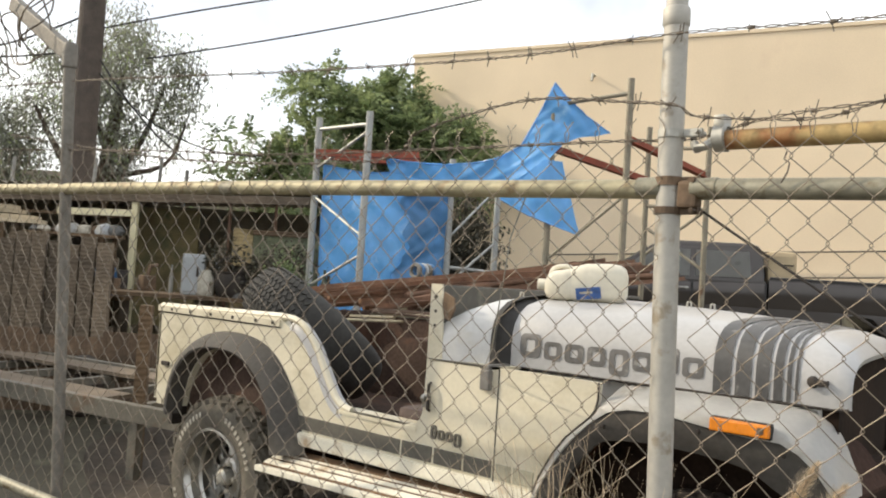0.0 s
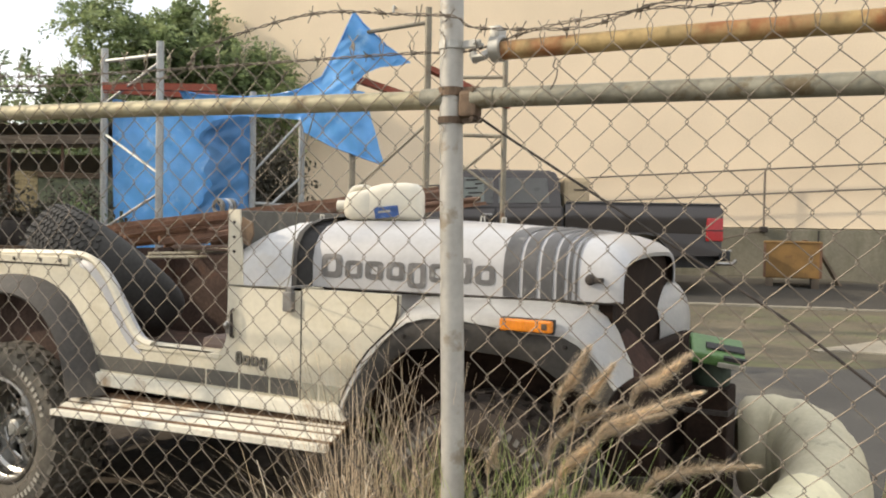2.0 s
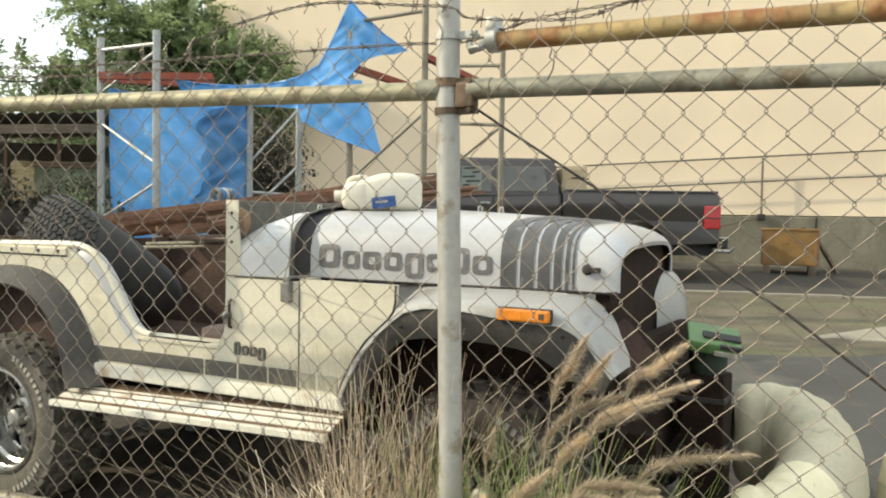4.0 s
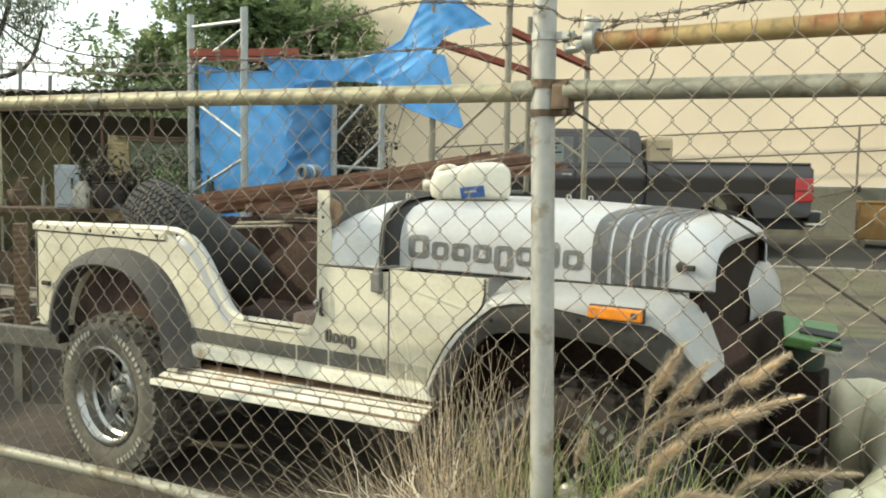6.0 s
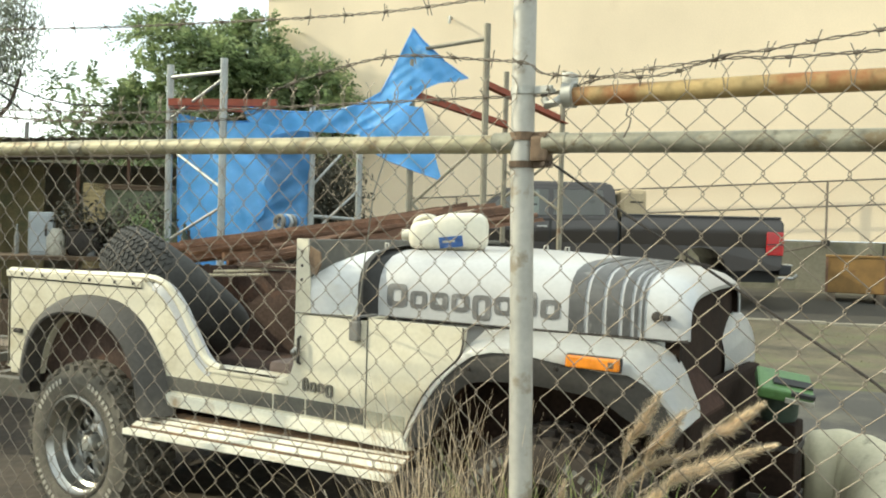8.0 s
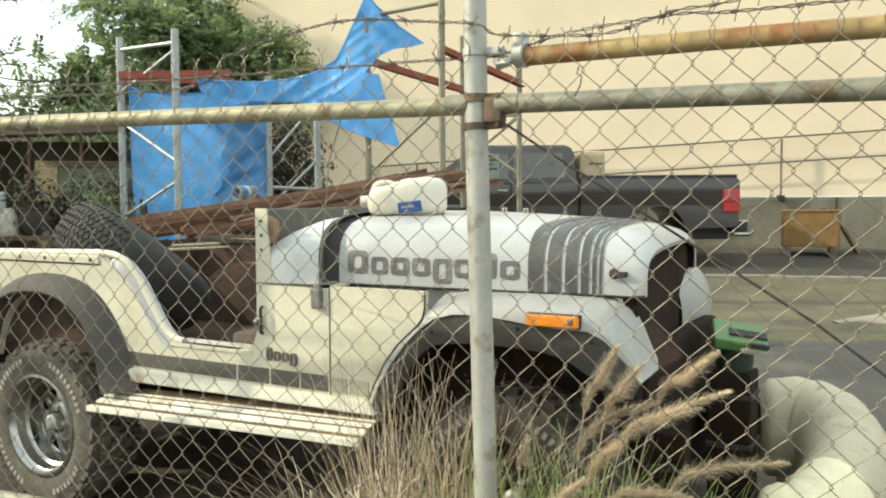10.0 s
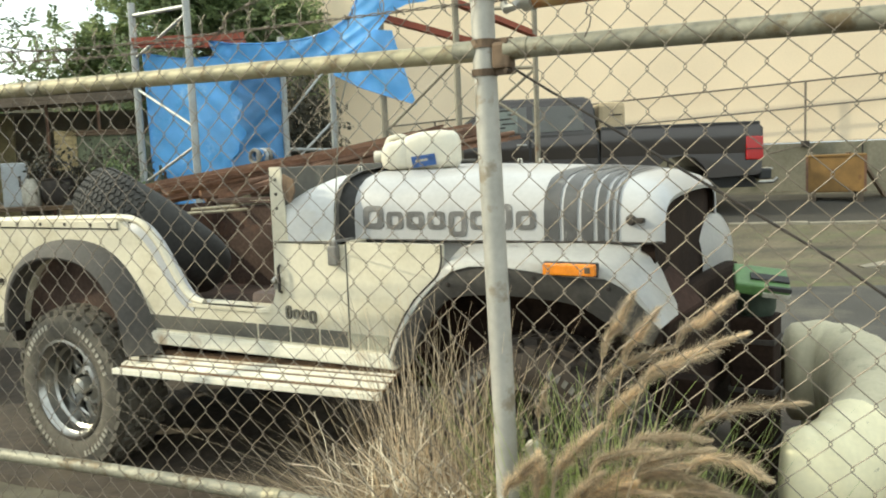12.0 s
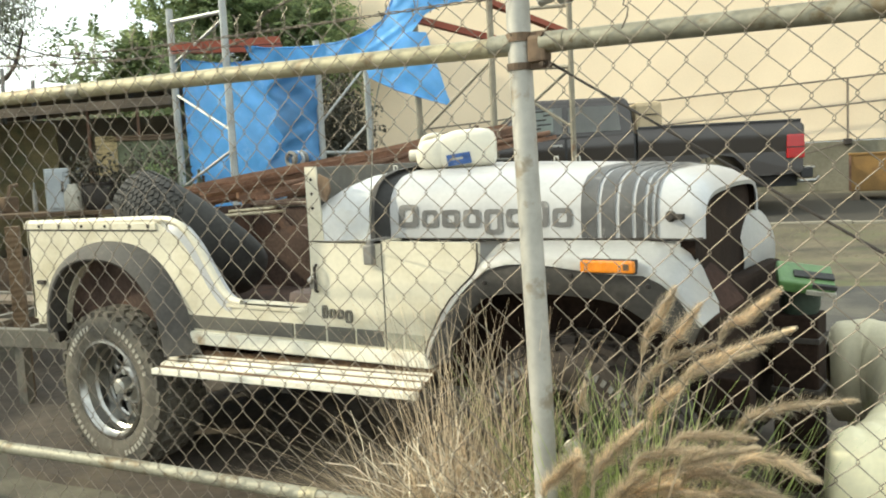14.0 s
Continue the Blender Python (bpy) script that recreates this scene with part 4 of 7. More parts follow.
def build_step(flip):
    def span(y0, y1):
        return (WIDE - y1, WIDE - y0) if flip else (y0, y1)

    def slab(x0, x1, y0, z0, y1, z1, thick):
        """A sloping plank along the body."""
        bm = bmesh.new()
        rows = []
        for x in (x0, x1):
            sec = [(y0, z0), (y1, z1), (y1, z1 - thick), (y0, z0 - thick)]
            rows.append([bm.verts.new((x, WIDE - y if flip else y, z)) for y, z in sec])
        for k in range(4):
            bm.faces.new((rows[0][k], rows[0][(k + 1) % 4], rows[1][(k + 1) % 4], rows[1][k]))
        bm.faces.new(rows[0])
        bm.faces.new(rows[1])
        bmesh.ops.recalc_face_normals(bm, faces=bm.faces)
        return tilted(bm)

    def tilted(bm):
        """The board rises towards the front."""
        for v in bm.verts:
            v.co.z += 0.032 * (v.co.x - 0.37)
        return bm

    step = part("running_board", slab(0.37, 1.66, -0.10, 0.474, 0.03, 0.528, 0.010), step_rust, car, "ribbed white metal running board")
    bm = bmesh.new()
    box(bm, 0.365, 1.665, *span(-0.122, -0.096), 0.455, 0.4785, bevel=0.004)
    part("board_edge", tilted(bm), step_white, step)
    for y, wide in ((-0.080, 0.024), (-0.043, 0.016), (-0.014, 0.006)):
        z = 0.474 + (y + 0.10) * 0.415
        part("rib", slab(0.37, 1.66, y, z + 0.004, y + wide, z + 0.004 + 0.415 * wide, 0.006), step_white, step)
    for x in (0.55, 1.05, 1.5):
        bm = bmesh.new()
        box(bm, x, x + 0.04, *span(-0.09, 0.40), 0.425, 0.469)
        part("support", tilted(bm), black_metal, step)


build_step(False)
build_step(True)


def build_decals():
    # bonnet bands: wide dark ones that narrow towards the front
    for x0, x1 in ((2.135, 2.186), (2.199, 2.243), (2.256, 2.294), (2.306, 2.330), (2.341, 2.353), (2.363, 2.371)):
        rows = []
        for x in (x0, x1):
            inset, top = hood_at(x)
            rows.append([(q[0], q[1] + (-0.003 if q[1] < WIDE / 2 else 0.003), q[2] + 0.003) for q in skin(x, inset, top, 0.985)[:]])
        bm = bmesh.new()
        loft(bm, rows)
        part("bonnet_band", swept(bm), decal_grey, car, smooth=True)
    # side stripe in pieces
    for x0, x1 in ((0.475, 1.045), (1.057, 1.200), (1.212, 1.335), (1.347, 1.462)):
        bm = bmesh.new()
        box(bm, x0, x1, -0.004, 0.002, 0.628, 0.682)
        part("side_stripe", bm, stripe_grey, car)
    for x0, x1 in ((1.480, 1.540), (1.552, 1.630)):
        bm = bmesh.new()
        box(bm, x0, x1, -0.003, 0.002, 0.628, 0.678)
        part("side_stripe", bm, stripe_faded, car, "faded stripe panel")

    # the model mark as plain rounded rings, not lettered
    def hood_y(x, z):
        inset, top = hood_at(x)
        half = skin(x, inset, top)[:10]
        return float(np.interp(z, [q[2] for q in half], [q[1] for q in half]))

    def ring(w, z0, z1, stroke, corner=0.42, n=28):
        """Outer and inner outline of a rounded ring, as (x, z) pairs."""
        def around(half_w, half_z):
            out = []
            for k in range(n):
                a = 2 * math.pi * k / n
                out.append((w / 2 + half_w * math.copysign(abs(math.cos(a)) ** corner, math.cos(a)), (z0 + z1) / 2 + half_z * math.copysign(abs(math.sin(a)) ** corner, math.sin(a))))
            return out
        return around(w / 2, (z1 - z0) / 2), around(w / 2 - stroke, (z1 - z0) / 2 - stroke * 0.8)

    x = 1.462
    for w, z0, z1, stroke in ((0.084, 0, 0.080, 0.025), (0.067, 0, 0.060, 0.019), (0.071, 0, 0.060, 0.022), (0.067, 0, 0.060, 0.019), (0.068, -0.022, 0.060, 0.020), (0.067, 0, 0.060, 0.019), (0.070, 0, 0.082, 0.021), (0.067, 0, 0.060, 0.019)):
        outer, inner = ring(w, z0, z1, stroke)
        bm = bmesh.new()
        lines = []
        for a, b in list(zip(outer, inner)) + [(outer[0], inner[0])]:
            pts = [(x + a[0] + (b[0] - a[0]) * k / 3, 1.020 + a[1] + (b[1] - a[1]) * k / 3) for k in range(4)]
            lines.append([(px, hood_y(px, pz) - 0.0022, pz) for px, pz in pts])
        loft(bm, lines)
        bmesh.ops.remove_doubles(bm, verts=bm.verts, dist=0.0001)
        part("mark_ring", swept(bm), mark_grey, car, smooth=True)
        x += w + 0.012
    # the maker's mark as raised plain rings
    x = 1.192
    for w, z0, z1 in ((0.026, -0.002, 0.046), (0.031, 0, 0.034), (0.031, 0, 0.034), (0.032, -0.012, 0.034)):
        outer, inner = ring(w, z0, z1, 0.0095, 0.6, 20)
        bm = bmesh.new()
        pairs = list(zip(outer, inner)) + [(outer[0], inner[0])]
        loft(bm, [[(x + a[0], 0.001, 0.712 + a[1]), (x + a[0], -0.006, 0.712 + a[1]), (x + b[0], -0.006, 0.712 + b[1]), (x + b[0], 0.001, 0.712 + b[1])] for a, b in pairs])
        part("mark_ring", bm, stripe_grey, car)
        x += w + 0.006


build_decals()


def build_wheel(name, parent, m, tyre_mat, rim_mat, label, R=0.345, bars=None, worn=0.0):
    """A wheel about its local z axis, outer face up: tyre with lugs, rim with eight windows."""
    s = R / 0.345
    bm = bmesh.new()
    lathe(bm, [(r * s, h * s) for r, h in ((0.205, -0.10), (0.222, -0.118), (0.275, -0.128), (0.318, -0.118), (0.332, -0.095), (0.336, 0), (0.332, 0.095), (0.318, 0.118), (0.275, 0.128), (0.222, 0.118), (0.205, 0.10))], 48, closed=True)
    wheel = part(name, bm, tyre_mat, parent, label, smooth=True)
    wheel.matrix_basis = m
    bm = bmesh.new()
    for k in range(34):
        for row, (h, dr, off) in enumerate(((0.105, -0.010, 0), (0.060, 0.004, 0.5), (0.02, 0.006, 0), (-0.02, 0.006, 0.5), (-0.060, 0.004, 0), (-0.105, -0.010, 0.5))):
            t = 360 * (k + off) / 34
            q = pose(0, 0, 0, 0, 0, t) @ Matrix.Translation(((0.336 + dr) * s, 0, h * s)) @ pose(0, 0, 0, 12 if row % 2 else -12, 0, 0)
            box(bm, -0.006 * s, (0.012 - worn) * s, -0.021 * s, 0.021 * s, -0.017 * s, 0.017 * s, m=q)
    tagged(part("tread", bm, tyre_mat, wheel), kind="stuff")
    if bars:
        bm = bmesh.new()
        box(bm, -0.011 * s, 0.011 * s, -0.007 * s, 0.007 * s, -0.002, 0.0015)
        me = mesh_of(bm, "sidewall_bar")
        me.materials.append(bars)
        for a0, count in ((20, 10), (112, 8), (200, 9), (290, 8)):
            for k in range(count):
                shared("sidewall_bar", me, wheel, pose(0, 0, 0, 0, 0, a0 + 5.6 * k) @ Matrix.Translation((0.280 * s, 0, 0.1275 * s)))
    if rim_mat is None:
        return wheel
    bm = bmesh.new()
    lathe(bm, [(r * s, h * s) for r, h in ((0.222, 0.106), (0.216, 0.124), (0.205, 0.126), (0.197, 0.104), (0.190, 0.098), (0.184, 0.060), (0.172, 0.050), (0.168, -0.03), (0.196, -0.10))], 40)
    rim = part("rim", bm, rim_mat, wheel, "tarnished chrome rim", smooth=True)
    bm = bmesh.new()
    lathe(bm, [(r * s, h * s) for r, h in ((0.170, 0.000), (0.150, 0.010), (0.142, 0.006))], 40)
    lathe(bm, [(r * s, h * s) for r, h in ((0.088, 0.022), (0.075, 0.034), (0.052, 0.036), (0.050, 0.010))], 32)
    for k in range(8):
        q = pose(0, 0, 0, 0, 0, 45 * k)
        rows = []
        for r, w, h in ((0.082, 0.022, 0.026), (0.10, 0.019, 0.028), (0.125, 0.021, 0.020), (0.150, 0.033, 0.008)):
            rows.append([q @ Vector((r * s, y * s, z * s)) for y, z in ((-w, h - 0.02), (-w * 0.8, h), (0, h + 0.004), (w * 0.8, h), (w, h - 0.02))])
        loft(bm, rows)
    part("spokes", bm, rim_mat, rim, smooth=True)
    bm = bmesh.new()
    lathe(bm, [(0.0, 0.080 * s), (0.022 * s, 0.078 * s), (0.034 * s, 0.066 * s), (0.036 * s, 0.02 * s)], 20)
    for k in range(5):
        q = pose(0, 0, 0, 0, 0, 72 * k) @ Matrix.Translation((0.060 * s, 0, 0.034 * s))
        lathe(bm, [(0.0, 0.02), (0.009, 0.018), (0.011, 0)], 6, q)
    part("hub", bm, galv, rim, smooth=True)
    bm = bmesh.new()
    lathe(bm, [(0.0, -0.03), (0.165 * s, -0.035), (0.168 * s, -0.06)], 24)
    part("brake_drum", bm, black_metal, rim)
    return wheel


build_wheel("wheel", car, pose(0.0, 0.045, 0.340, 90, 0, 0), dusty_tyre, chrome, "dusty mud tyre on a chrome rim", bars=letter_white)
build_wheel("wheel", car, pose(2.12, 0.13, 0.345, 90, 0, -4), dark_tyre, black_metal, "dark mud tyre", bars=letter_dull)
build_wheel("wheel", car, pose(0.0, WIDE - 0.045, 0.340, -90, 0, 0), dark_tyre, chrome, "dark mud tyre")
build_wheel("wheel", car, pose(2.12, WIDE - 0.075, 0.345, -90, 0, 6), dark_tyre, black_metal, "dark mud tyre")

# loose tyre that leans in the load bed
loose = base("spare_tyre", "bare black tyre leaning in the open load bed, lugs only on its sunlit side", "tyre", pose(-0.075, 0.50, 0.955))
axis = Vector((0.31, 0.56, 0.77)).normalized()


def build_loose_tyre(parent, m):
    """A tyre with round shoulders and an open middle, its lugs left out where shade would hide them."""
    R, half = 0.385, 0.138

    def crown(h):
        """Radius of the outer skin at height h across the tyre."""
        return 0.270 + (R - 0.270) * max(1 - (abs(h) / half) ** 3.2, 0.0) ** 0.5
    prof = [(0.20, -0.095), (0.24, -0.128)] + [(crown(h), h) for h in [half * math.sin(math.pi * (k / 20 - 0.5)) for k in range(21)]]
    prof += [(0.24, 0.128), (0.20, 0.095), (0.21, 0.085), (0.345, 0.06), (0.35, -0.06), (0.21, -0.085)]
    bm = bmesh.new()
    lathe(bm, prof, 64, closed=True)
    body = part("tyre", bm, loose_tyre, parent, smooth=True)
    body.matrix_basis = m
    bm = bmesh.new()
    for k in range(76):
        for row in range(9):
            h = 0.120 * (row - 4) / 4
            slope = math.degrees(math.atan2(crown(h - 0.004) - crown(h + 0.004), 0.008))
            q = pose(0, 0, 0, 0, 0, 360 * (k + 0.5 * (row % 2)) / 76) @ Matrix.Translation((crown(h), 0, h)) @ pose(0, 0, 0, 28 if row % 2 else -28, -slope, 0)
            # only sunlit lugs are built; the shaded tread stays smooth
            kept = (m.to_3x3() @ (q.to_3x3() @ Vector((1, 0, 0)))).dot(Vector((-0.48, -0.60, 0.63)))
            if kept > 0.30:
                box(bm, -0.008, 0.007, -0.0105, 0.0105, -0.0115, 0.0115, m=q)
    tagged(part("tread", bm, loose_tyre, body), kind="stuff")


build_loose_tyre(loose, axis.to_track_quat("Z", "Y").to_matrix().to_4x4())


# ---- white jug on the bonnet ----
def build_jug():
    j = base("plastic_jug", "dirty white plastic jug with blue label, lying on the bonnet", "jug", pose(1.53, 0.40, 1.214, 0, 0, 28) @ Matrix.Diagonal((1.10, 1.05, 0.96, 1)))
    bm = bmesh.new()
    rows = []
    for x, hw, z0, z1 in ((-0.132, 0.030, 0.030, 0.066), (-0.124, 0.054, 0.010, 0.092), (-0.105, 0.068, 0.002, 0.108), (-0.055, 0.074, 0.0, 0.120), (-0.046, 0.071, 0.003, 0.121), (-0.038, 0.074, 0.0, 0.130), (0.0, 0.077, 0.0, 0.142), (0.07, 0.077, 0.0, 0.147), (0.108, 0.074, 0.002, 0.142), (0.124, 0.064, 0.010, 0.128), (0.131, 0.045, 0.028, 0.105), (0.132, 0.010, 0.05, 0.07)):
        zc, hz = (z0 + z1) / 2, (z1 - z0) / 2
        rows.append([(x, hw * math.copysign(abs(math.cos(a)) ** 0.5, math.cos(a)), zc + hz * math.copysign(abs(math.sin(a)) ** 0.5, math.sin(a))) for a in [2 * math.pi * k / 20 for k in range(21)]])
    loft(bm, rows)
    bmesh.ops.remove_doubles(bm, verts=bm.verts, dist=0.0005)
    part("body", bm, white_plastic, j, smooth=True)
    bm = bmesh.new()
    lathe(bm, [(0.0, 0.03), (0.020, 0.03), (0.022, 0.026), (0.022, 0.0), (0.018, -0.004)], 16, pose(-0.128, 0, 0.055, 0, -90, 0))
    part("cap", bm, white_plastic, j, smooth=True)
    bm = bmesh.new()
    tube(bm, spline([(-0.118, 0, 0.085), (-0.105, 0, 0.118), (-0.07, 0, 0.128), (-0.045, 0, 0.118)], 5), 0.010, 8)
    part("handle", bm, white_plastic, j, smooth=True)
    bm = bmesh.new()
    box(bm, -0.022, 0.056, -0.0805, -0.071, 0.010, 0.052, m=pose(0, 0, 0, 0, -8, 0), bevel=0.002)
    lab = part("label", bm, label_blue, j, "torn blue paper label")
    bm = bmesh.new()
    box(bm, -0.010, 0.03, -0.0815, -0.080, 0.030, 0.038, m=pose(0, 0, 0, 0, -8, 0))
    part("label_bar", bm, letter_white, lab)


build_jug()


# ---- chain-link fence along the pavement ----
FY = -0.46


def rail_z(x):
    return 1.557 - 0.024 * x


def fence_y(x):
    """The fence left of the gate post runs at a slant, away from the vehicle."""
    return FY + 0.098 * min(x - 2.3, 0)


def fence_z(x):
    """Height of that fence's top rail."""
    return 1.502 + 0.0114 * (2.264 - x)


def build_fence():
    # main post with its bands
    p = base("fence_post", "weathered galvanised steel fence post with two clamps", "fence post", pose(2.292, FY, 0))
    bm = bmesh.new()
    tube(bm, [(0.012, 0, -0.1), (0.004, 0, 0.62), (-0.006, 0, 1.0), (-0.0175, 0, 1.45), (-0.022, 0, 1.90)], 0.0275, 20)
    part("tube", bm, post_metal, p, smooth=True)
    bm = bmesh.new()
    tube(bm, [(-0.022, 0, 1.885), (-0.026, 0, 2.5)], 0.0245, 20)
    part("upper_tube", bm, post_metal, p, smooth=True)
    bm = bmesh.new()
    lathe(bm, [(0.0278, -0.02), (0.0310, -0.015), (0.0310, 0.02), (0.0278, 0.025)], 20, pose(-0.022, 0, 1.885))
    part("collar", bm, post_metal, p, smooth=True)
    for z, w in ((1.446, 0.008), (1.512, 0.010), (1.62, 0.009)):
        bm = bmesh.new()
        lathe(bm, [(0.0276, -w), (0.0312, -w), (0.0312, w), (0.0276, w)], 20, pose(-0.018, 0, z))
        box(bm, 0.010, 0.056, -0.006, 0.006, z - w, z + w, bevel=0.002)
        tube(bm, [(0.048, -0.024, z), (0.048, 0.024, z)], 0.006, 6)
        part("clamp", bm, junk_brown if z < 1.6 else galv, p)
    bm = bmesh.new()
    box(bm, 0.010, 0.056, -0.020, 0.017, 1.452, 1.512, bevel=0.008)
    part("hinge", bm, junk_brown, p)

    q = base("fence_post", "dull brown steel fence post with a slanted barbed-wire arm", "fence post", pose(-0.219, -0.707, 0))
    bm = bmesh.new()
    tube(bm, [(0.017, 0.082, -0.1), (0, -0.019, 2.034)], 0.0225, 16)
    part("tube", bm, old_post, q, smooth=True)
    bm = bmesh.new()
    lathe(bm, [(0.0, 0.05), (0.024, 0.046), (0.029, 0.025), (0.029, -0.05), (0.0245, -0.055)], 16, pose(0, -0.019, 2.06))
    part("cap", bm, old_post, q, smooth=True)
    bm = bmesh.new()
    box(bm, -0.032, 0.032, -0.020, 0.020, 0, 0.66, m=pose(-0.017, -0.019, 2.07, 0, -63, 0), bevel=0.006)
    part("arm", bm, old_post, q)
    bm = bmesh.new()
    lathe(bm, [(0.023, -0.012), (0.0265, -0.012), (0.0265, 0.012), (0.023, 0.012)], 16, pose(0, 0.008, 1.53))
    part("clamp", bm, galv, q)

    # rails
    def rail(name, pts, r, mat, label):
        bm = bmesh.new()
        tube(bm, pts, r, 16)
        return thing(name, bm, mat, label, "fence rail", smooth=True)

    left = rail("top_rail", [(x, fence_y(x), fence_z(x) - 0.004 + 0.003 * math.sin(x * 2)) for x in (-2.5, -1.6, -1, -0.4, 0.2, 0.8, 1.4, 1.85, 2.252)], 0.0225, rail_metal, "weathered yellowish steel top rail of the fence")
    right = rail("top_rail", [(x, FY, rail_z(x) - 0.006) for x in (2.338, 2.8, 3.4, 4.6)], 0.0225, rail_grey, "weathered grey steel top rail of the gate")
    for x, ob in ((-1.2, left), (0.78, left), (2.232, left), (2.362, right)):
        bm = bmesh.new()
        lathe(bm, [(0.0226, -0.03), (0.0245, -0.028), (0.0245, 0.028), (0.0226, 0.03)], 16, pose(x, fence_y(x), fence_z(x) - 0.004 if x < 2.3 else rail_z(x) - 0.006, 0, 90, 5.6 if x < 2.3 else 0))
        part("sleeve", bm, rail_grey, ob, smooth=True)
    upper = rail("gate_pipe", [(2.375, FY + 0.01, 1.601), (2.8, FY + 0.01, 1.598), (3.4, FY + 0.01, 1.588), (4.6, FY + 0.01, 1.56)], 0.0218, rust_pipe, "rusty steel pipe of the gate, above its top rail")
    bm = bmesh.new()
    lathe(bm, [(0.025, -0.015), (0.031, -0.012), (0.031, 0.012), (0.025, 0.015)], 16, pose(2.388, FY + 0.01, 1.606, 0, 90, 0))
    box(bm, 2.375, 2.400, FY - 0.010, FY + 0.03, 1.60, 1.655, bevel=0.004)
    tube(bm, [(2.33, FY, 1.595), (2.345, FY - 0.02, 1.58), (2.365, FY - 0.02, 1.585), (2.375, FY, 1.60)], 0.010, 8)
    part("pipe_collar", bm, galv, upper, smooth=True)
    low = rail("bottom_rail", [(-1.628, -0.875, 0.353), (0.239, -0.682, 0.312), (0.897, -0.608, 0.323), (1.587, -0.530, 0.323), (2.253, -0.465, 0.322)], 0.0205, rail_grey, "pale weathered bottom rail of the fence")
    for x, y, z in ((0.239, -0.682, 0.312), (1.587, -0.530, 0.323)):
        bm = bmesh.new()
        lathe(bm, [(0.0206, -0.03), (0.0225, -0.028), (0.0225, 0.028), (0.0206, 0.03)], 16, pose(x, y, z, 0, 87, 5.6))
        part("sleeve", bm, rail_metal, low, smooth=True)
    rail("tension_rod", [(2.335, FY + 0.02, 1.455), (2.42, FY + 0.02, 1.40), (3.03, FY + 0.02, 1.02), (3.24, FY + 0.02, 0.865), (4.4, FY + 0.02, 0.10)], 0.0030, black_metal, "thin dark diagonal tension rod of the gate")
    rail("tie_wire", [(2.546, FY - 0.034, 1.562), (2.541, FY - 0.034, 1.546), (2.553, FY - 0.036, 1.538), (2.549, FY - 0.034, 1.520), (2.536, FY - 0.032, 1.498)], 0.0016, barb_metal, "short twist of dark wire hanging on the netting")
    rail("tie_wire", [(1.928, -0.507, 1.524), (1.82, FY + 0.02, 1.38), (1.56, FY + 0.3, 1.06), (1.425, -0.025, 0.975)], 0.0018, galv, "thin wire from the rail to the bonnet catch")


build_fence()


def wire_mesh(flip, w, h):
    """One woven wire of the netting: an upright zigzag with twisted ends."""
    n = 35
    pts = []
    for k in range(n + 1):
        left = (k % 2 == 0) != flip
        x = 0.0 if left else w / 2
        z = -k * h / 2
        y = 0.0016 if left else -0.0016
        tuck = 0.003 if left else -0.003
        pts.append((x - tuck, y, z + 0.0022))
        pts.append((x - tuck, -y, z - 0.0022))
    top = pts[0]
    pts = [(top[0] + (0.016 if not flip else -0.016), 0.004, 0.052), (top[0] + (0.004 if not flip else -0.004), 0.002, 0.036), (top[0] - (0.003 if not flip else -0.003), -0.002, 0.022)] + pts
    bm = bmesh.new()
    tube(bm, pts, 0.0012, 5, caps=False)
    me = mesh_of(bm, "wire", False)
    me.materials.append(wire_metal)
    return me


def build_netting():
    # gate
    w, node = 0.0787, 2.631
    even, odd = wire_mesh(False, w, 0.0872), wire_mesh(True, w, 0.0872)
    net = base("chain_link_netting", "rusty galvanised chain-link netting of the gate", "chain-link fence", pose(0, FY - 0.028, 0))
    for k in range(-7, 34):
        x = node + k * w / 2
        shared("wire", even if k % 2 else odd, net, pose(x, 0, rail_z(x) + 0.101))
    # fence, along its slanting line
    w, node = 0.0803, -0.554
    even, odd = wire_mesh(False, w, 0.0876), wire_mesh(True, w, 0.0876)
    net = base("chain_link_netting", "rusty galvanised chain-link netting of the fence", "chain-link fence", pose(2.3, FY - 0.028, 0, 0, 0, 5.6))
    for k in range(-95, 13):
        r = node + k * w / 2
        shared("wire", even if k % 2 else odd, net, pose(r, 0, fence_z(2.3 + r * 0.9952) + 0.100))


build_netting()


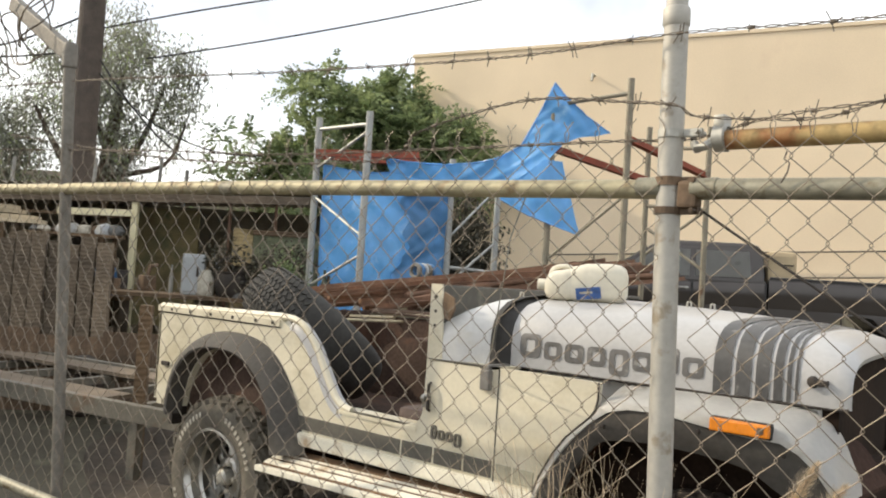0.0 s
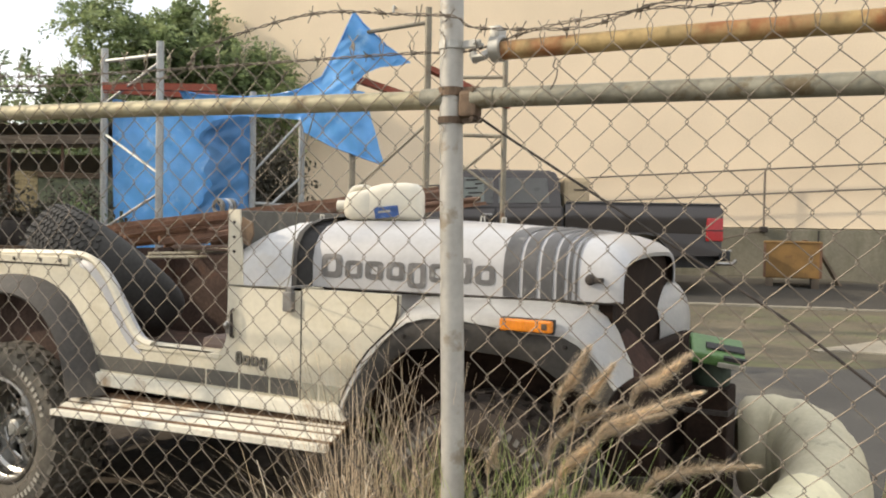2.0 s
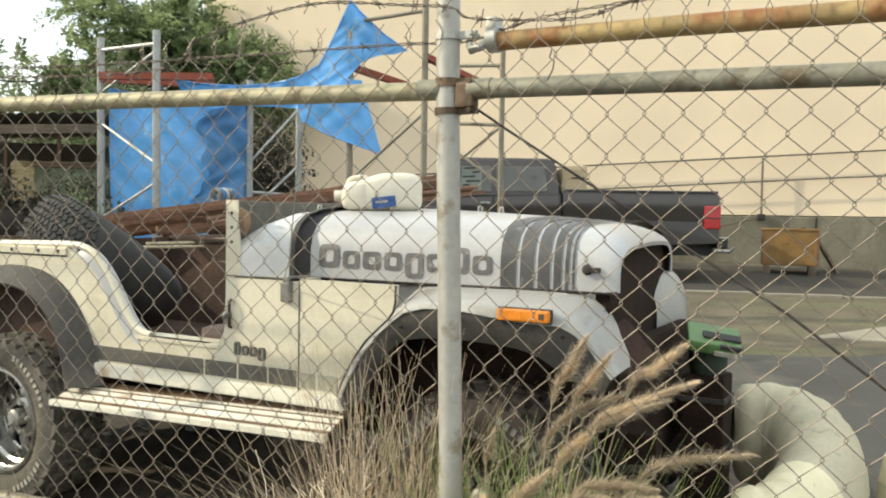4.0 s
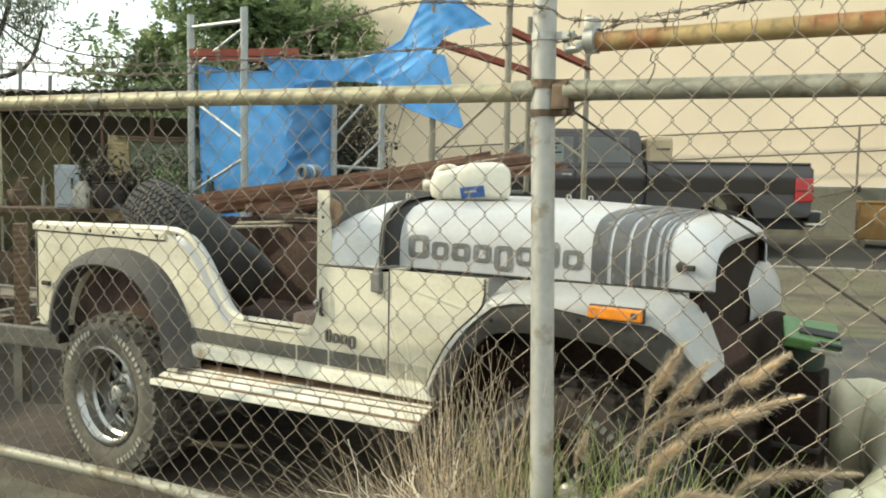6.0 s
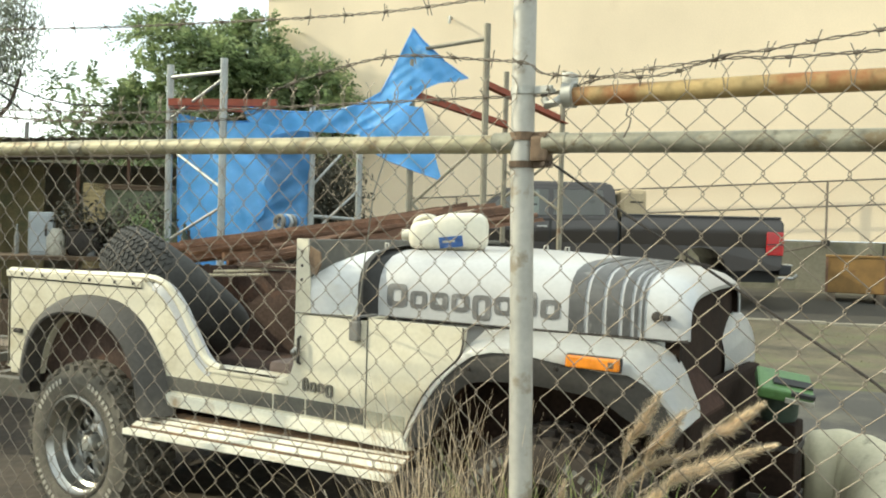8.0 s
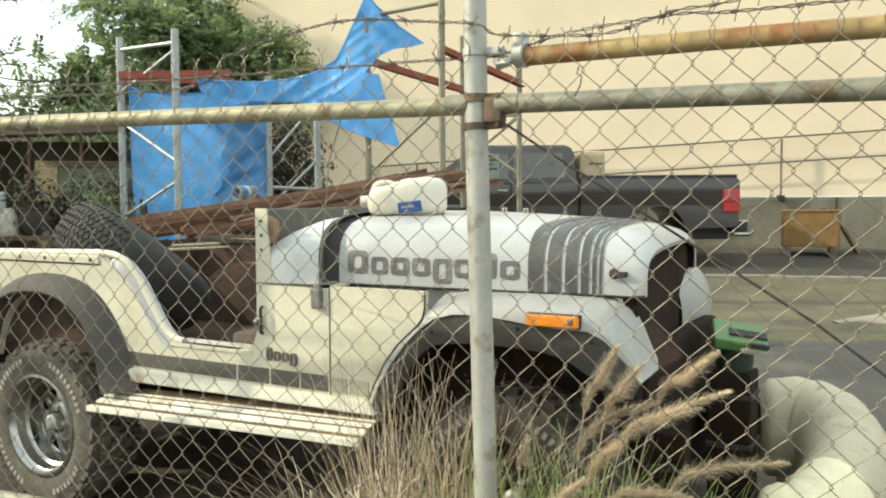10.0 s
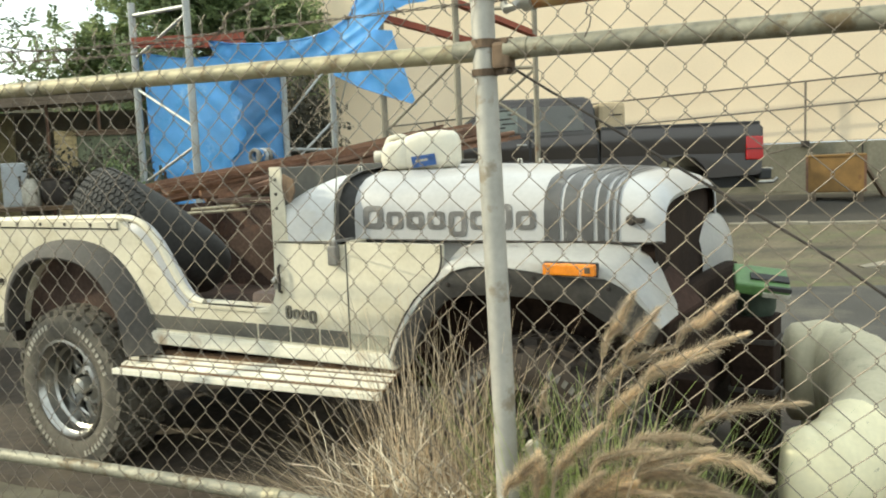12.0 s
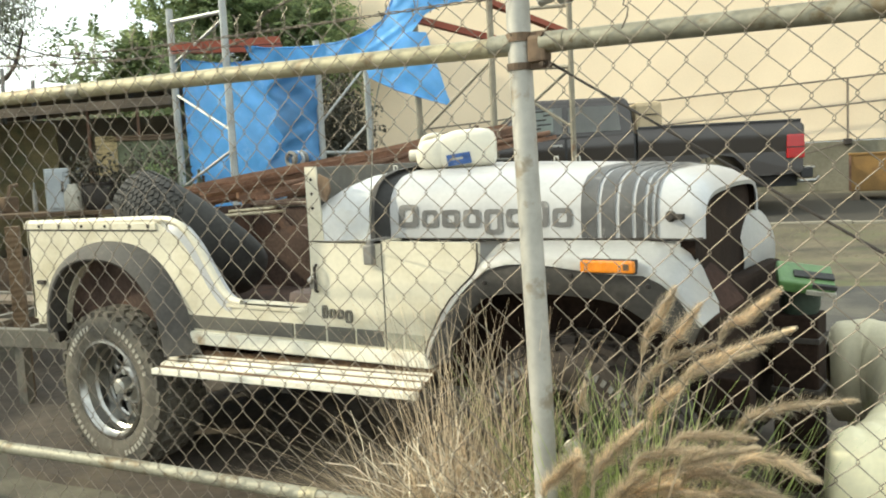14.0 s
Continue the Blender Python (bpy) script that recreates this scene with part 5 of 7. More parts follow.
def build_barbed(pts, label, seed, gap=0.14):
    rnd = random.Random(seed)
    line = spline(pts, 8)
    far = [0.0]
    for a, b in zip(line, line[1:]):
        far.append(far[-1] + (b - a).length)
    w = base("barbed_wire", label, "barbed wire", pose(0, 0, 0))
    xs, ys, zs = ([p[k] for p in line] for k in range(3))

    def at(d):
        return Vector([float(np.interp(d, far, q)) for q in (xs, ys, zs)])
    count = int(far[-1] / 0.012)
    for ph in (0, math.pi):
        bm = bmesh.new()
        tube(bm, [at(far[-1] * k / count) + Vector((0, 0.0026 * math.cos(k * 0.9 + ph), 0.0026 * math.sin(k * 0.9 + ph))) for k in range(count + 1)], 0.0016, 4, caps=False)
        part("strand", bm, barb_metal, w)
    d = 0.05
    while d < far[-1]:
        c = at(d)
        bm = bmesh.new()
        for s in (-1, 1):
            t = rnd.uniform(0, 6.28)
            e = Vector((s * 0.010, 0.012 * math.cos(t), 0.017 * math.sin(t)))
            tube(bm, [c + e * 1.3, c + Vector((s * 0.004, 0.004, 0)), c - e * 1.2 + Vector((0.012 * s, 0, 0))], 0.0013, 4, caps=False)
        lathe(bm, [(0.0035, -0.007), (0.005, 0), (0.0035, 0.007)], 6, Matrix.Translation(c) @ pose(0, 0, 0, 0, 90, 0))
        part("barb", bm, barb_metal, w)
        d += gap * rnd.uniform(0.85, 1.15)


build_barbed([(-1.401, -0.838, 2.005), (-0.233, -0.723, 1.955), (0.572, -0.644, 1.905), (1.069, -0.596, 1.873), (1.846, -0.519, 1.838), (2.291, -0.506, 1.836), (2.700, -0.475, 1.817), (3.400, -0.475, 1.800), (4.400, -0.475, 1.780)], "slack rusty barbed wire strung above the fence", 3)
build_barbed([(-0.643, -0.763, 1.760), (0.503, -0.651, 1.619), (1.393, -0.564, 1.584), (1.569, -0.547, 1.660), (1.803, -0.524, 1.710), (1.960, -0.508, 1.722), (2.155, -0.489, 1.700), (2.306, -0.510, 1.674), (2.343, -0.495, 1.650), (2.480, -0.475, 1.636), (2.613, -0.475, 1.630), (2.745, -0.475, 1.660), (2.832, -0.475, 1.664), (3.000, -0.475, 1.680), (3.500, -0.475, 1.720), (4.200, -0.475, 1.730)], "sagging rusty barbed wire tangled along the netting's top", 4, 0.10)
build_barbed([(-1.036, -0.792, 1.715), (0.333, -0.658, 1.656), (0.994, -0.593, 1.619), (1.623, -0.531, 1.611), (2.140, -0.481, 1.609), (2.300, -0.415, 1.615), (2.500, -0.465, 1.640), (2.750, -0.465, 1.655), (2.860, -0.465, 1.648), (3.200, -0.465, 1.645), (4.200, -0.465, 1.640)], "rusty barbed wire lying on the netting's top edge", 5, 0.13)


def build_coil():
    """Loose loops of barbed wire on the slanted arm."""
    for k, (cx, cy, cz, r, tilt) in enumerate(((-0.656, -0.765, 2.178, 0.134, 25), (-0.522, -0.752, 2.262, 0.169, -20), (-0.788, -0.778, 2.145, 0.157, 40), (-0.616, -0.761, 2.264, 0.251, 8), (-0.440, -0.744, 2.327, 0.220, -35))):
        m = pose(cx, cy, cz, 90 + tilt, tilt, 0)
        bm = bmesh.new()
        tube(bm, [m @ Vector((r * math.cos(a), r * 0.8 * math.sin(a), 0.02 * math.sin(3 * a))) for a in [2 * math.pi * i / 28 for i in range(28)]], 0.0035, 5, closed=True)
        thing("wire_loop", bm, barb_metal, "loose loop of rusty wire hanging on the post's arm", "wire loop", group="wire loops on the arm")


build_coil()


# ---- scaffold frames, red irons, tarpaulin ----
def bar(parent, name, a, b, r, mat, label="", n=8):
    bm = bmesh.new()
    tube(bm, [a, b], r, n)
    return part(name, bm, mat, parent, label, smooth=True)


def build_scaffold(p, q, top_p, top_q, cross, braces, metal=scaff_metal, r=0.034):
    f = base("scaffold_frame", "upright galvanised scaffold frame with bars and braces", "scaffolding", pose(0, 0, 0), group="scaffold frames")

    def at(k, z):
        a = yard(*(p if k == 0 else q))
        return Vector((a.x, a.y, z))
    for k, top in ((0, top_p), (1, top_q)):
        g = at(k, 0)
        bar(f, "post", at(k, ground_z(g.x, g.y) - 0.02), at(k, top), r, metal)
    for z in cross:
        bar(f, "crossbar", at(0, z), at(1, z + (top_q - top_p)), 0.018, metal)
    for k, z0, z1 in braces:
        bar(f, "brace", at(k, z0), at(1 - k, z1), 0.014, metal)
    return f


build_scaffold((-1.33, 8.6), (-0.77, 8.0), 2.82, 2.80, (2.70, 0.6), ((0, 2.30, 2.62), (0, 2.02, 1.62), (1, 1.45, 1.12), (0, 1.1, 0.6)))
build_scaffold((0.04, 8.85), (0.55, 9.2), 2.52, 2.50, (2.42, 1.4), ((0, 1.7, 2.3), (1, 1.7, 1.2)))
build_scaffold((0.93, 7.8), (1.54, 7.4), 3.06, 3.12, (2.93, 0.9), ((1, 2.10, 1.50), (0, 1.55, 0.9)), scaff_dull, 0.030)
build_scaffold((1.91, 8.2), (2.37, 7.8), 2.86, 2.82, (2.66, 2.10, 0.9), ((0, 1.9, 1.5), (1, 2.05, 1.62)), scaff_dull, 0.027)


def angle_iron(name, a, b, w, mat, label, category="angle iron"):
    a, b = Vector(a), Vector(b)
    way = (b - a).normalized()
    side = way.cross(Vector((0, 0, 1))).normalized()
    up = side.cross(way)
    bm = bmesh.new()
    prof = ((0, 0), (w, 0), (w, w * 0.12), (w * 0.12, w * 0.12), (w * 0.12, w), (0, w))
    rows = [[bm.verts.new(p + side * u + up * v) for u, v in prof] for p in (a, b)]
    for k in range(6):
        bm.faces.new((rows[0][k], rows[0][(k + 1) % 6], rows[1][(k + 1) % 6], rows[1][k]))
    bm.faces.new(rows[0][::-1])
    bm.faces.new(rows[1])
    return thing(name, bm, mat, label, category)


for a, b in ((yard(0.94, 7.84, 2.50), yard(1.90, 8.17, 2.30)), (yard(1.54, 7.44, 2.56), yard(2.38, 7.82, 2.32)), (yard(-1.35, 8.62, 2.40), yard(-0.30, 8.86, 2.42)), (yard(-1.30, 8.3, 2.38), yard(-0.3, 8.5, 2.45))):
    angle_iron("red_iron", a, b, 0.075, red_iron, "red-primed angle iron tied across the scaffold frames")


def sheet(bm, top, bottom, n=60, k=26, wave=0.035, seed=0.0, sharp=False):
    """A cloth between two lines of yard places, with folds."""
    t = [Vector(p) for p in (top if sharp else spline(top, 8))]
    b = [Vector(p) for p in (bottom if sharp else spline(bottom, 8))]

    def along(line, s):
        i = min(int(s * (len(line) - 1)), len(line) - 2)
        return line[i].lerp(line[i + 1], s * (len(line) - 1) - i)
    rows = []
    for j in range(k + 1):
        rows.append([])
        for i in range(n + 1):
            p = along(t, i / n).lerp(along(b, i / n), j / k)
            d = noise.noise((p.x * 2.2 + seed, p.z * 1.1, seed)) * wave + noise.noise((p.x * 6 + p.z * 5, p.z * 2.4, seed + 4)) * wave * 0.55 + abs(noise.noise((p.x * 4 - p.z * 6, p.z * 1.5, seed + 9))) * wave * 0.8
            rows[-1].append(bm.verts.new(yard(p.x, p.y + d, p.z)))
    for j in range(k):
        for i in range(n):
            bm.faces.new((rows[j][i], rows[j][i + 1], rows[j + 1][i + 1], rows[j + 1][i]))
    return [[v.co.copy() for v in rows[0]], [v.co.copy() for v in rows[-1]], [r[0].co.copy() for r in rows], [r[-1].co.copy() for r in rows]]


def build_tarp():
    def finish(t, bm, edges):
        part("sheet", bm, tarp_blue, t, smooth=True)
        for e in edges:
            hem = bmesh.new()
            tube(hem, e[::2] + ([e[-1]] if len(e) % 2 == 0 else []), 0.008, 5)
            part("hem", hem, tarp_blue, t, smooth=True)

    t = base("tarpaulin", "bright blue plastic tarpaulin hanging as a screen on the scaffold", "tarpaulin")
    bm = bmesh.new()
    e = sheet(bm, [(-1.27, 8.68, 2.36), (-0.9, 8.70, 2.31), (-0.4, 8.8, 2.36), (0.03, 8.9, 2.43)], [(-1.24, 8.68, 0.88), (-0.8, 8.7, 0.90), (-0.3, 8.8, 0.98), (0.05, 8.9, 1.05)], wave=0.06)
    finish(t, bm, (e[0], e[1], e[2], e[3]))
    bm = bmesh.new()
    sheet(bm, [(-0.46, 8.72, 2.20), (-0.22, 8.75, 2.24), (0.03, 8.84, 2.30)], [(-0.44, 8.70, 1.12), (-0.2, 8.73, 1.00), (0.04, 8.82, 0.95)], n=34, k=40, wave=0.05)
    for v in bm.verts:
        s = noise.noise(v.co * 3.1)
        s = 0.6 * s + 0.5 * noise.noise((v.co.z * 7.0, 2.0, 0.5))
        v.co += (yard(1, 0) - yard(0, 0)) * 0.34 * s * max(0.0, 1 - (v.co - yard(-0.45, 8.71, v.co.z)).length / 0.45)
    part("patch", bm, tarp_deep, t, "darker blue layer with a ragged edge", smooth=True)
    for k in (0, 20, 42, 60):
        p = e[0][k]
        bm = bmesh.new()
        tube(bm, [p, p + Vector((0.01, 0, 0.05)), p + Vector((0.02, 0.01, 0.10))], 0.006, 5)
        part("tie_cord", bm, letter_white, t, "pale tie cord")
    t = base("tarpaulin", "torn blue plastic tarpaulin knotted over the scaffold, end flapping loose", "tarpaulin")
    bm = bmesh.new()
    e = sheet(bm, [(-0.64, 8.35, 2.43), (-0.42, 8.32, 2.40), (-0.2, 8.3, 2.385), (0.0, 8.25, 2.38), (0.22, 8.15, 2.40), (0.44, 8.0, 2.43), (0.66, 7.88, 2.56), (0.80, 7.79, 2.84), (0.92, 7.74, 3.12), (1.02, 7.73, 3.00), (1.22, 7.71, 2.83), (1.44, 7.70, 2.69)],
          [(-0.58, 8.40, 2.30), (-0.38, 8.37, 2.26), (-0.2, 8.35, 2.22), (0.02, 8.27, 2.20), (0.25, 8.18, 2.19), (0.45, 8.02, 2.17), (0.62, 7.88, 2.17), (0.78, 7.80, 2.26), (0.90, 7.76, 2.42), (1.02, 7.74, 2.56), (1.16, 7.73, 2.63), (1.32, 7.71, 2.655)], n=77, k=20, wave=0.10, seed=2.0, sharp=True)
    f = sheet(bm, [(0.46, 7.98, 2.20), (0.68, 7.86, 2.24), (0.86, 7.76, 2.42), (1.02, 7.72, 2.40)], [(0.50, 7.96, 2.05), (0.72, 7.84, 1.92), (0.98, 7.70, 1.82), (1.20, 7.62, 1.74)], n=27, k=12, wave=0.06, seed=5.0, sharp=True)
    finish(t, bm, (e[0], f[1]))


build_tarp()


# ---- heap of rusty iron on trestles behind the vehicle ----
def build_heap():
    rnd = random.Random(11)
    for k in range(34):
        s = rnd.random()
        lo, hi = rnd.uniform(-0.10, 0.10), rnd.uniform(-0.07, 0.07)
        a = yard(-0.68 + rnd.uniform(-0.2, 0.55), 5.6 + rnd.uniform(-0.25, 0.35), 1.03 + 0.13 * s + 0.02 * lo)
        b = yard(1.55 + rnd.uniform(-0.5, 0.45), 7.2 + rnd.uniform(-0.3, 0.3), 1.33 + 0.17 * s + hi * 0.5)
        if k % 3:
            angle_iron("rusty_iron", a, b, rnd.uniform(0.022, 0.046), rust_rod, "long rusty angle iron on the heap", "angle iron")["group"] = "iron heap"
        else:
            bm = bmesh.new()
            tube(bm, [a, (a + b) / 2 + Vector((0, 0, rnd.uniform(-0.03, 0.01))), b], rnd.uniform(0.012, 0.024), 8)
            thing("rusty_pipe", bm, rust_rod, "long rusty pipe on the heap", "pipe", group="iron heap", smooth=True)
    for k in range(2):
        a = yard(-0.55 + 0.03 * k, 4.9 + 0.09 * k, 1.00 + 0.018 * (k % 3))
        b = yard(0.35 + 0.08 * k, 5.35 + 0.1 * k, 1.00 + 0.025 * (k % 3))
        bm = bmesh.new()
        tube(bm, [a, b], 0.009, 6)
        thing("pale_rod", bm, pale_rod, "thin pale metal rod beside the rusty heap", "rod", group="pale rods")
    for a0, b0, z in ((-0.45, 5.75, 1.0), (0.35, 6.3, 1.08), (1.2, 6.95, 1.20)):
        t = base("trestle", "rough dark steel trestle under the iron heap", "trestle", yard_pose(a0, b0, 35))
        for x in (-0.03, 0.03):
            for y in (-0.45, 0.45):
                bm = bmesh.new()
                tube(bm, [(x * 6, y, -0.02), (x, y, z)], 0.02, 6)
                part("leg", bm, black_metal, t)
        bm = bmesh.new()
        box(bm, -0.04, 0.04, -0.55, 0.55, z - 0.06, z - 0.02)
        part("beam", bm, black_metal, t)


build_heap()


# ---- dark pickup ----
def build_pickup():
    p = yard(6.98, 11.70)
    gz = ground_z(p.x, p.y) - 0.0
    # x back to front is towards -x of the local axes; near side at y = 0
    t = base("pickup_truck", "dark grey pickup truck parked along the wall", "pickup truck", pose(p.x, p.y, gz + 0.05, 0, 0, 27.5))
    W = 1.85
    bm = bmesh.new()
    prism(bm, [(0.0, 0.62), (0.0, 1.30), (-0.03, 1.335), (-2.38, 1.335), (-2.38, 0.50), (-1.62, 0.50), (-1.55, 0.72), (-1.40, 0.86), (-1.18, 0.90), (-0.98, 0.86), (-0.84, 0.72), (-0.78, 0.55), (-0.05, 0.58)], 0.0, W)
    bmesh.ops.bevel(bm, geom=[e for e in bm.edges if abs(e.verts[0].co.y - e.verts[1].co.y) < 1e-4 and e.verts[0].co.z > 1.2 and e.verts[1].co.z > 1.2], offset=0.03, segments=2, affect="EDGES")
    part("bed", bm, truck_grey, t)
    bm = bmesh.new()
    prism(bm, [(-2.40, 0.45), (-2.40, 1.30), (-5.9, 1.16), (-6.05, 0.95), (-6.05, 0.55), (-5.65, 0.48), (-5.55, 0.75), (-5.35, 0.88), (-5.1, 0.88), (-4.9, 0.75), (-4.8, 0.45)], 0.0, W)
    body = part("cab_body", bm, truck_grey, t)
    def flank(x0, x1, t0, t1, mat, parent):
        """A body side that bulges at its crease and turns in towards sill and top."""
        sec = ((0.012, 1.0), (-0.010, 0.93), (-0.026, 0.70), (-0.034, 0.50), (-0.026, 0.44), (-0.016, 0.16), (0.004, 0.0))
        bm = bmesh.new()
        rows = []
        for k in range(7):
            x = x0 + (x1 - x0) * k / 6
            top = t0 + (t1 - t0) * k / 6
            rows.append([(x, y, 0.905 + (top - 0.905) * q) for y, q in sec])
        loft(bm, rows)
        part("flank", bm, mat, parent, smooth=True)
    flank(-0.02, -2.36, 1.325, 1.325, truck_grey, t)
    flank(-2.42, -3.40, 1.285, 1.25, truck_grey, body)
    flank(-3.44, -4.48, 1.25, 1.21, truck_grey, body)
    bm = bmesh.new()
    low = [(-2.42, 0.0, 1.295), (-4.75, 0.0, 1.235), (-4.75, W, 1.235), (-2.42, W, 1.295)]
    mid = [(-2.46, 0.10, 1.76), (-4.02, 0.10, 1.76), (-4.02, W - 0.10, 1.76), (-2.46, W - 0.10, 1.76)]
    top = [(-2.55, 0.17, 1.845), (-3.88, 0.17, 1.85), (-3.88, W - 0.17, 1.85), (-2.55, W - 0.17, 1.845)]
    rows = [[bm.verts.new(v) for v in s] for s in (low, mid, top)]
    for a, b in zip(rows, rows[1:]):
        for k in range(4):
            bm.faces.new((a[k], a[(k + 1) % 4], b[(k + 1) % 4], b[k]))
    bm.faces.new(rows[2])
    bmesh.ops.bevel(bm, geom=list(bm.edges), offset=0.03, segments=2, affect="EDGES")
    part("cabin", bm, truck_grey, t, smooth=True)

    def glass(name, pts):
        bm = bmesh.new()
        v = [bm.verts.new(q) for q in pts]
        bm.faces.new(v)
        bmesh.ops.solidify(bm, geom=list(bm.faces), thickness=0.008)
        part(name, bm, curtain, body)
    glass("side_window", [(-2.60, -0.006, 1.34), (-3.38, -0.006, 1.33), (-3.38, 0.072, 1.72), (-2.64, 0.070, 1.72)])
    glass("side_window", [(-3.46, -0.006, 1.325), (-4.50, -0.006, 1.30), (-4.02, 0.069, 1.72), (-3.46, 0.072, 1.72)])
    glass("windscreen", [(-4.75, 0.12, 1.275), (-4.75, W - 0.12, 1.275), (-4.09, W - 0.18, 1.74), (-4.09, 0.18, 1.74)])
    glass("rear_window", [(-2.395, 0.15, 1.36), (-2.395, W - 0.15, 1.36), (-2.425, W - 0.2, 1.68), (-2.425, 0.2, 1.68)])
    for x in (-2.398, -3.42, -4.5):
        bm = bmesh.new()
        tube(bm, [(x, -0.020, 0.55), (x, -0.026, 1.10), (x, -0.003, 1.27)], 0.012, 4)
        part("door_gap", bm, truck_black, body)
    # pale sheet with dark bars, imitating the mottled reflection in the glass
    glare_quad = [(-3.60, 1.345), (-3.92, 1.335), (-3.90, 1.70), (-3.60, 1.70)]
    bm = bmesh.new()
    bm.faces.new([bm.verts.new((x, -0.013 + (z - 1.33) * 0.195, z)) for x, z in glare_quad])
    bmesh.ops.solidify(bm, geom=list(bm.faces), thickness=0.003)
    paper = part("window_glare", bm, glare_pale, body, "pale mottled sheet imitating a reflection in the side window")
    for k, (x0, x1, z) in enumerate(((-3.88, -3.66, 1.66), (-3.74, -3.63, 1.60), (-3.89, -3.70, 1.53), (-3.84, -3.63, 1.46), (-3.89, -3.78, 1.40))):
        bm = bmesh.new()
        bm.faces.new([bm.verts.new((x, -0.022 + (zz - 1.33) * 0.195, zz)) for x, zz in ((x0, z), (x1, z + 0.01), (x1, z + 0.035), (x0, z + 0.025))])
        bmesh.ops.solidify(bm, geom=list(bm.faces), thickness=0.003)
        part("glare_bar", bm, truck_grey, paper)
    bm = bmesh.new()
    box(bm, -3.62, -3.47, -0.062, -0.020, 1.135, 1.165, bevel=0.006)
    part("door_handle", bm, chrome, body)
    for k, (x, z, w) in enumerate(((-4.60, 1.40, 0.30), (-4.60, 1.46, 0.22), (-4.62, 1.52, 0.30))):
        bm = bmesh.new()
        box(bm, 0, 0.004, 0.25, 0.25 + w, -0.012, 0.012, m=pose(-4.745 + (z - 1.275) * 1.42 - 0.012, 0, z, 0, -54, 0))
        part("sticker_bar", bm, letter_white, body, "pale sticker bar")
    bm = bmesh.new()
    box(bm, -4.55, -4.40, -0.20, -0.02, 1.28, 1.46, bevel=0.03)
    part("door_mirror", bm, truck_black, body)
    for y0, y1 in ((-0.012, 0.10), (W - 0.10, W + 0.012)):
        bm = bmesh.new()
        box(bm, -0.235, 0.018, y0 - (0.03 if y0 < 1 else 0), y1, 0.80, 1.15, bevel=0.02)
        lamp = part("tail_lamp", bm, red_lens, t, "red tail lamp")
        bm = bmesh.new()
        box(bm, -0.23, 0.02, y0 - 0.034, y0 + 0.01, 0.955, 0.972)
        part("lens_joint", bm, truck_black, lamp)
    bm = bmesh.new()
    box(bm, 0.005, 0.03, 0.13, W - 0.13, 0.70, 1.30, bevel=0.01)
    part("tailgate", bm, truck_grey, t)
    bm = bmesh.new()
    box(bm, -0.02, 0.16, 0.03, W - 0.03, 0.50, 0.66, bevel=0.03)
    part("bumper", bm, truck_black, t)
    bm = bmesh.new()
    box(bm, 0.05, 0.20, 0.10, 0.42, 0.645, 0.672, bevel=0.01)
    tube(bm, [(0.1, 0.62, 0.44), (0.36, 0.62, 0.44), (0.42, 0.62, 0.50)], 0.03, 8)
    part("hitch", bm, chrome, t)
    bm = bmesh.new()
    tube(bm, [(-2.35, 0.03, 1.35), (-0.02, 0.03, 1.35)], 0.022, 8)
    part("bed_rail", bm, truck_black, t, smooth=True)
    bm = bmesh.new()
    box(bm, -5.8, 0.0, 0.3, W - 0.3, 0.38, 0.55)
    part("chassis", bm, truck_black, t)
    for x in (-1.18, -5.22):
        for y, rx in ((0.10, 90), (W - 0.10, -90)):
            bm = bmesh.new()
            lathe(bm, [(0.2, -0.1), (0.33, -0.11), (0.355, -0.08), (0.355, 0.08), (0.33, 0.11), (0.2, 0.1), (0.18, 0.06), (0.0, 0.05)], 28, pose(x, y, 0.36 - 0.05, rx, 0, 0))
            part("wheel", bm, dark_tyre, t, smooth=True)
    c = base("beige_crate", "rounded beige crate behind the pickup's cab, standing in the bed", "crate", pose(p.x, p.y, gz + 0.05, 0, 0, 27.5))
    bm = bmesh.new()
    box(bm, -2.36, -1.95, 0.30, 1.5, 0.95, 1.76, bevel=0.07)
    part("body", bm, beige_box, c)
    bm = bmesh.new()
    box(bm, -2.2, -2.0, 0.285, 0.30, 1.55, 1.57)
    part("strap", bm, black_metal, c)


build_pickup()


